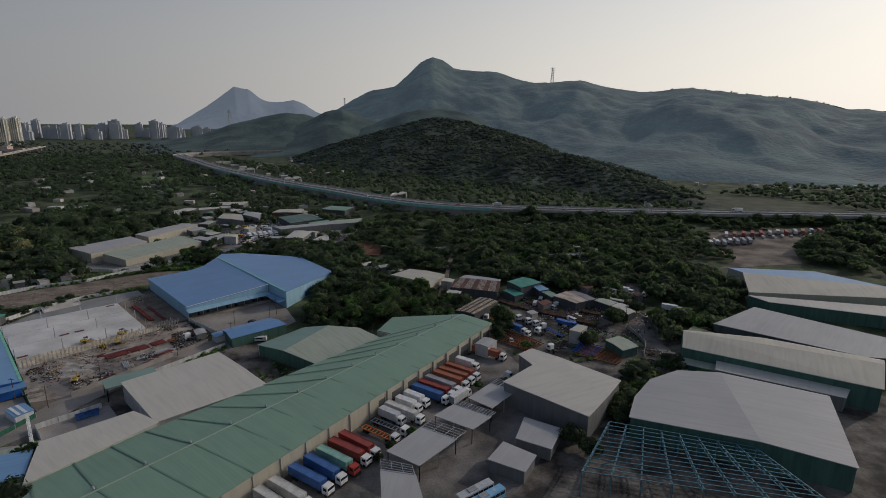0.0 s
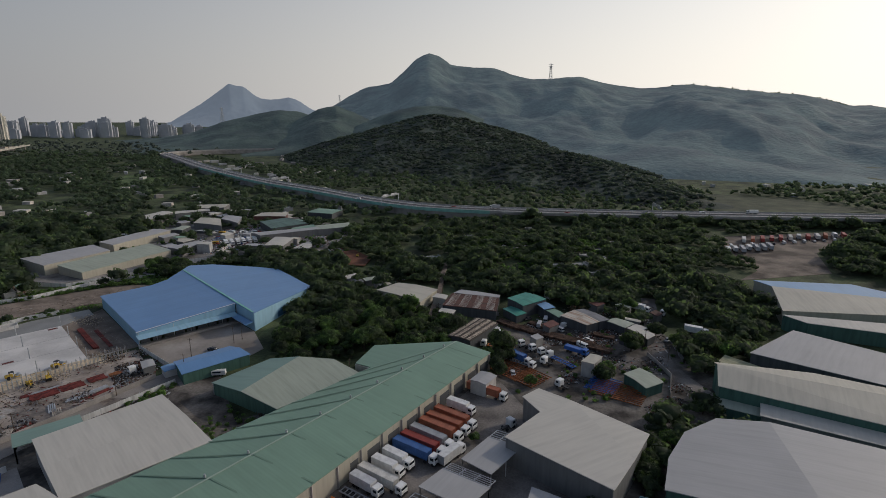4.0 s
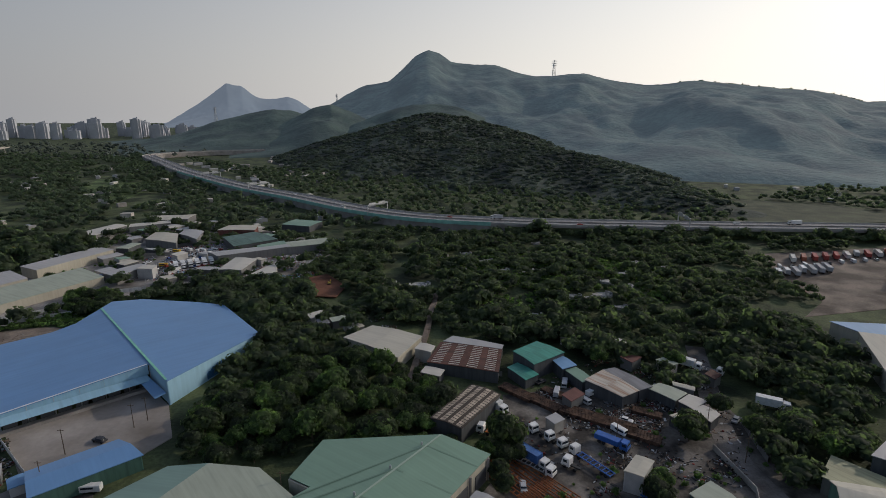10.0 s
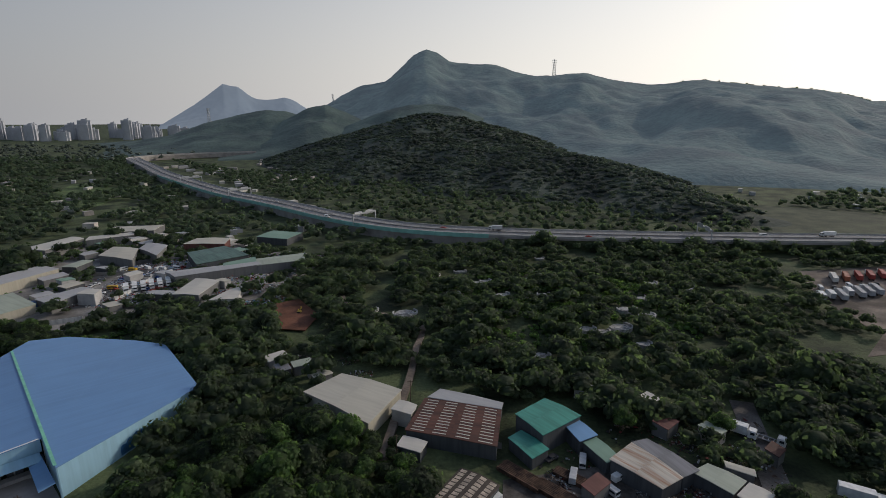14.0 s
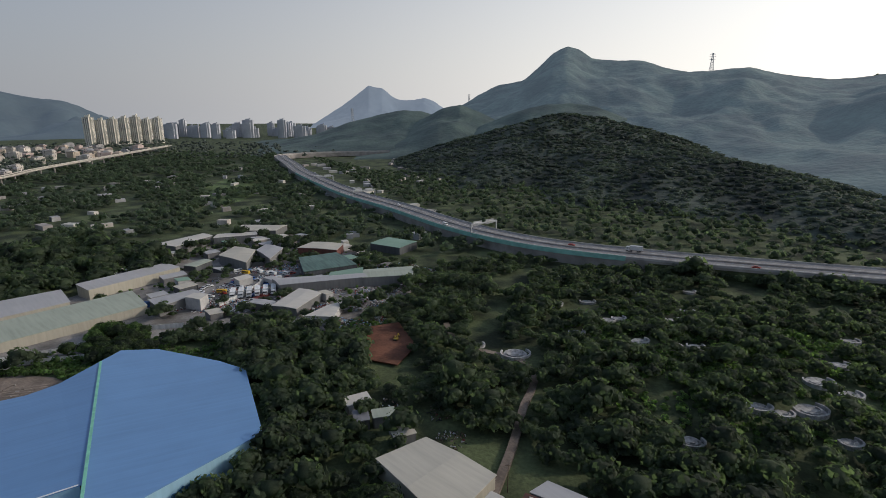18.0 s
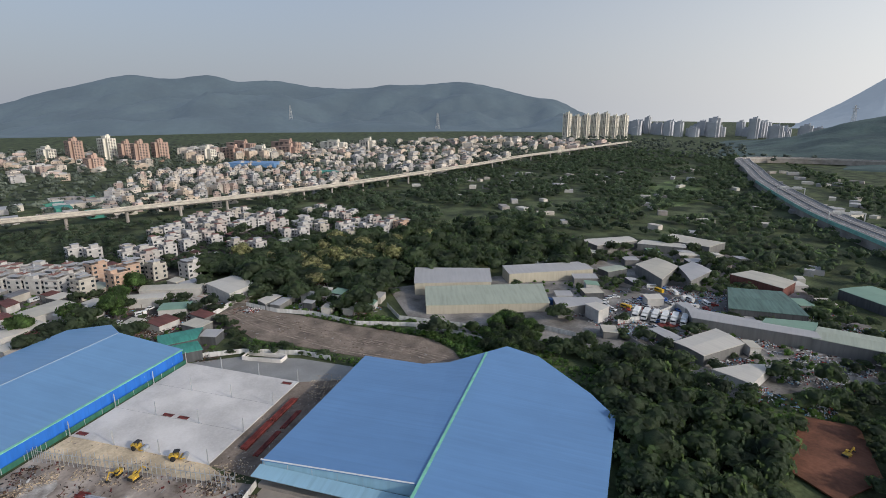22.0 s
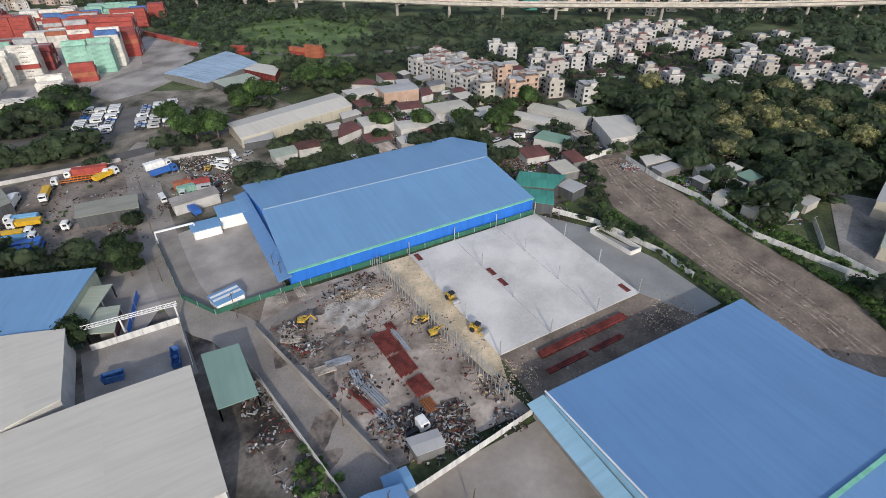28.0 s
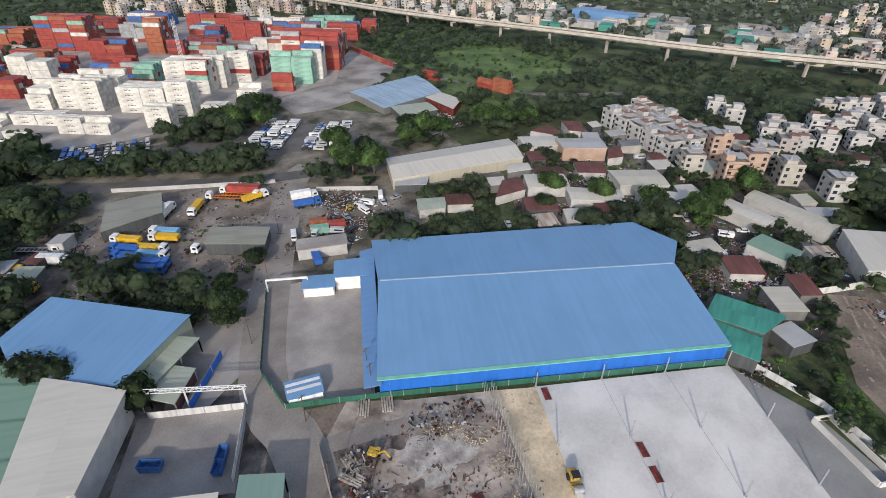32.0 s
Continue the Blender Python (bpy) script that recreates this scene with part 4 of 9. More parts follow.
gl = hall("green_hall", "very long hall with a faded green metal roof and loading bays",
          [[(-71, 84, 6.6), (21.6, 220.2, 6.8), (9, 226.2, 8.6), (-93, 95, 8.6)],
           [(-93, 95, 8.6), (9, 226.2, 8.6), (-23, 226.6, 6.6), (-28, 211.6, 6.4), (-22, 207.6, 6.9), (-107, 112.5, 6.6)]],
          [ROOF_GREEN], [WALL_CREAM])
along(gl, "ridge_cap", (-93, 95, 8.75), (9, 226.2, 8.75), 0.5, 0.12, sheet("ridge_pale_green", (0.36, 0.45, 0.37), 0.55, 0.05))
SKYL = sheet("rooflight_band", (0.155, 0.25, 0.185), 0.45, 0.12)
for i in range(14):
    f = (i + 0.5) / 14
    r = Vector((-93 + 102 * f, 95 + 131.2 * f, 8.72)); e = Vector((-71 + 92.6 * f, 84 + 136.2 * f, 6.85)); w = Vector((-107 + 85 * f, 112.5 + 95.1 * f, 6.8 + 0.3 * f))
    along(gl, "rooflight", r, e, 0.5, 0.06, SKYL)
    along(gl, "rooflight", r, w, 0.5, 0.06, SKYL)
    part("roof_vent", cyl(*(r - gl.matrix_world.translation + Vector((-1.2, 0.3, 0)))[:3], 0.35, 0.8, 8, 0.25), STEEL, gl)
for i in range(4, 22):
    f = (i + 0.5) / 22
    p = Vector((-88 + 109.6 * f, 60 + 160.2 * f, 0)); d = Vector((0.565, 0.825, 0)); o = Vector((0.825, -0.565, 0)) * 0.12
    along(gl, "loading_door", p + o - d * 2.6 + Vector((0, 0, 2.3)), p + o + d * 2.6 + Vector((0, 0, 2.3)), 0.2, 4.4, WALL_DARK)
    along(gl, "pier", p + o * 2 + d * 3.6, p + o * 2 + d * 3.6 + Vector((0, 0, 6.4)), 0.6, 0.6, CONCRETE)
gable("office_annex", "two-storey grey-white office annex beside the loading bays", (13.4, 202.6), (17.6, 208.8), (22.6, 205.4), (18.4, 199.2), 5.0, 5.4, ROOF_GREY, PLASTER[4], category="office", overhang=0.3)
hall("open_shed", "open shed with a patched pale green roof", [[(-75, 201, 4.6), (-60, 217, 5.6), (-50, 217, 6.4), (-62, 193, 6.0)],
     [(-62, 193, 6.0), (-50, 217, 6.4), (-37, 216, 6.0), (-25, 206, 5.2), (-48, 184, 5.0)]], [sheet("roof_grey_teal", (0.20, 0.30, 0.26), 0.55, 0.06, stain=0.08), ROOF_PALE], [WALL_GREEN], category="shed", open_sides=(0,))
gable("blue_shed", "long shed with a bright blue roof and green walls", (-96, 217), (-81, 230.3), (-70.5, 223.6), (-88.5, 207.6), 4.4, 5.4, ROOF_BLUE, WALL_GREEN, category="shed")
wm = gable("white_hall", "large hall with a flat off-white metal roof", (-109, 164.5), (-86, 188.5), (-60, 164), (-85, 141), 7.0, 7.25, ROOF_WHITE, PLASTER[4])
gable("white_hall", "tall hall with an off-white metal roof", (-111, 129.8), (-94.5, 145.3), (-84, 139.5), (-102.5, 112.5), 7.6, 7.75, ROOF_WHITE, PLASTER[4])
lean("teal_shed", "open shed with a grey-teal metal roof over scrap", (-114, 163.7), (-119, 169.7), (-108, 181), (-102.7, 175.2), 5.2, 4.4, sheet("roof_grey_teal", (0.16, 0.34, 0.30), 0.55, 0.1), WALL_DARK,
     category="shed", open_sides=(0, 1, 2, 3))
hall("blue_hall", "hall with a faded blue metal roof and pale green walls", [[(-102, 91, 7.2), (-116, 83.5, 7.2), (-133, 117.6, 7.2), (-111, 126.5, 7.2), (-100, 105, 7.2)]], [ROOF_BLUE2], [ROOF_PALE])
lean("canopy_shed", "pale green lean-to canopy beside the blue hall", (-111.4, 126.9), (-128, 119.8), (-131, 123.6), (-112.8, 130.4), 4.8, 4.2, ROOF_PALE, WALL_GREEN, category="shed", open_sides=(1, 2))
lean("canopy_shed", "low pale green canopy on posts", (-114.4, 130.6), (-122, 125.6), (-125, 131), (-117, 136.4), 3.6, 3.4, ROOF_PALE, ROOF_RED, category="shed", open_sides=(0, 1, 3))
hall("white_hall", "L-shaped hall with an off-white metal roof", [[(21, 164, 8.5), (33, 176, 8.6), (43.5, 182, 8.7), (52.5, 154, 8.75), (44, 143, 8.5)],
     [(52.5, 154, 8.75), (43.5, 182, 8.7), (60.5, 165.3, 8.5)], [(33, 176, 8.6), (29, 185, 8.5), (34.8, 190, 8.5), (43.5, 182, 8.7)]], [ROOF_WHITE], [WALL_GREY])
hall("grey_hall", "very large hall with a pale grey metal roof", [[(57, 144, 7.6), (63, 156, 7.6), (72, 167, 7.8), (84, 173.5, 8.0), (97, 170, 9.0), (88, 130, 9.0)],
     [(88, 130, 9.0), (97, 170, 9.0), (126, 157, 7.6), (108, 120.5, 7.6)]], [ROOF_GREY], [WALL_GREEN])
hall("white_hall", "long hall with a cream curved roof edge", [[(99.5, 206, 10.0), (128, 197, 10.4), (160, 178, 10.4), (157, 174, 10.8), (99, 203, 10.8)],
     [(99, 203, 10.8), (157, 174, 10.8), (146, 160, 8.6), (94, 192, 8.6)]], [ROOF_BEIGE], [WALL_GREEN])
lean("canopy_shed", "long pale grey lean-to roof", (105, 186.5), (140, 166), (134, 160), (101, 179.5), 6.2, 5.4, ROOF_WHITE, WALL_GREY, category="shed")
lean("canopy_shed", "pale green lean-to by the hall", (95, 192.5), (106, 186), (103, 181), (92, 187.5), 4.6, 4.0, ROOF_PALE, WALL_GREEN, category="shed")
hall("white_hall", "wedge-shaped hall with a pale grey roof", [[(119, 218, 8), (148, 238, 8.4), (205, 178, 8.4), (160, 186, 8)]], [ROOF_GREY], [WALL_DARK])
hall("white_hall", "narrow hall with a white roof edge among trees", [[(157, 259.5, 7), (230, 240, 7), (224, 226, 6), (163, 251, 6.4)]], [ROOF_WHITE], [WALL_GREEN])
hall("beige_hall", "broad hall with beige and faded blue roof slopes", [[(171, 307, 8), (218, 300, 8), (235, 268, 9), (173, 294, 9)],
     [(173, 294, 9), (235, 268, 9), (240, 254, 7.2), (160, 264, 7.2)]], [ROOF_BLUE2, ROOF_BEIGE], [WALL_CREAM])
lean("low_shed", "low shed with a pale olive roof", (104, 214), (112, 222), (121, 212), (112, 207), 5, 4.6, sheet("roof_olive", (0.36, 0.36, 0.22), 0.6, 0.12), WALL_GREY, category="shed")


def steel_frame():
    """Bare frame of a building going up."""
    t = thing("steel_frame", "bare blue-grey steel roof frame of an unfinished hall", "steel frame", "", 66, 126)
    a, b, c, d = (Vector(p) for p in ((50, 142, 0), (87, 129.5, 0), (93, 106, 0), (36, 119, 0)))
    o = t.matrix_world.translation
    n = 9
    for i in range(n):
        f = i / (n - 1)
        p, q = a.lerp(b, f) - o, d.lerp(c, f) - o
        for e in (p, q):
            part("column", boxes((e.x, e.y, 0, 0.3, 0.3, 7)), STEEL_BLUE, t)
        bm = bmesh.new()
        beam(bm, (p.x, p.y, 7), (q.x, q.y, 7), 0.3)
        beam(bm, (p.x, p.y, 6), (q.x, q.y, 6), 0.2)
        for k in range(8):
            u, v = p.lerp(q, k / 8), p.lerp(q, (k + 1) / 8)
            beam(bm, (u.x, u.y, 7 if k % 2 else 6), (v.x, v.y, 6 if k % 2 else 7), 0.12)
        part("truss", bm, STEEL_BLUE, t)
    for k in range(13):
        u, v = a.lerp(d, k / 12) - o, b.lerp(c, k / 12) - o
        bm = bmesh.new(); beam(bm, (u.x, u.y, 7.25), (v.x, v.y, 7.25), 0.18)
        part("purlin", bm, STEEL_BLUE, t)


steel_frame()
keep_out([(50, 142), (87, 129.5), (93, 106), (36, 119)], 1)

# row of half-stripped sheds in the lorry yard
for k, (q, m) in enumerate((([(17, 169), (25, 164), (16, 153), (9, 159)], ROOF_GREY), ([(4, 155), (15, 148), (9, 141), (-2, 148)], ROOF_GREY),
                            ([(-6, 142), (4, 136), (-6, 124), (-15, 130)], ROOF_GREY), ([(-16, 122), (-7, 120), (-4, 108), (-14, 108)], ROOF_GREY))):
    t = lean("lorry_shed", "open lorry shed, its grey sheets partly stripped from the purlins", *q, 5.0, 5.2, m, WALL_GREY, category="shed", group="lorry sheds", open_sides=(0, 1, 2, 3))
    o = t.matrix_world.translation
    A, B, C, D = (Vector((*p, 5.1)) - o for p in q)
    E, F = A + (A - D) * 0.32, B + (B - C) * 0.32
    for i in range(5):
        bm = bmesh.new(); beam(bm, A.lerp(E, i / 4), B.lerp(F, i / 4), 0.14)
        part("purlin", bm, STEEL, t)
    for i in range(4):
        bm = bmesh.new(); beam(bm, A.lerp(B, i / 3), E.lerp(F, i / 3), 0.16)
        part("rafter", bm, STEEL, t)
lean("grey_shed", "low shed with a mauve-grey roof", (18, 136), (26, 130), (22, 123), (13, 128), 4, 4.2, ROOF_GREY, WALL_GREY, category="shed")
lean("grey_shed", "low shed with a mauve-grey roof", (26, 149), (36, 143), (31, 133), (22, 138), 4, 4.2, ROOF_GREY, WALL_GREY, category="shed")

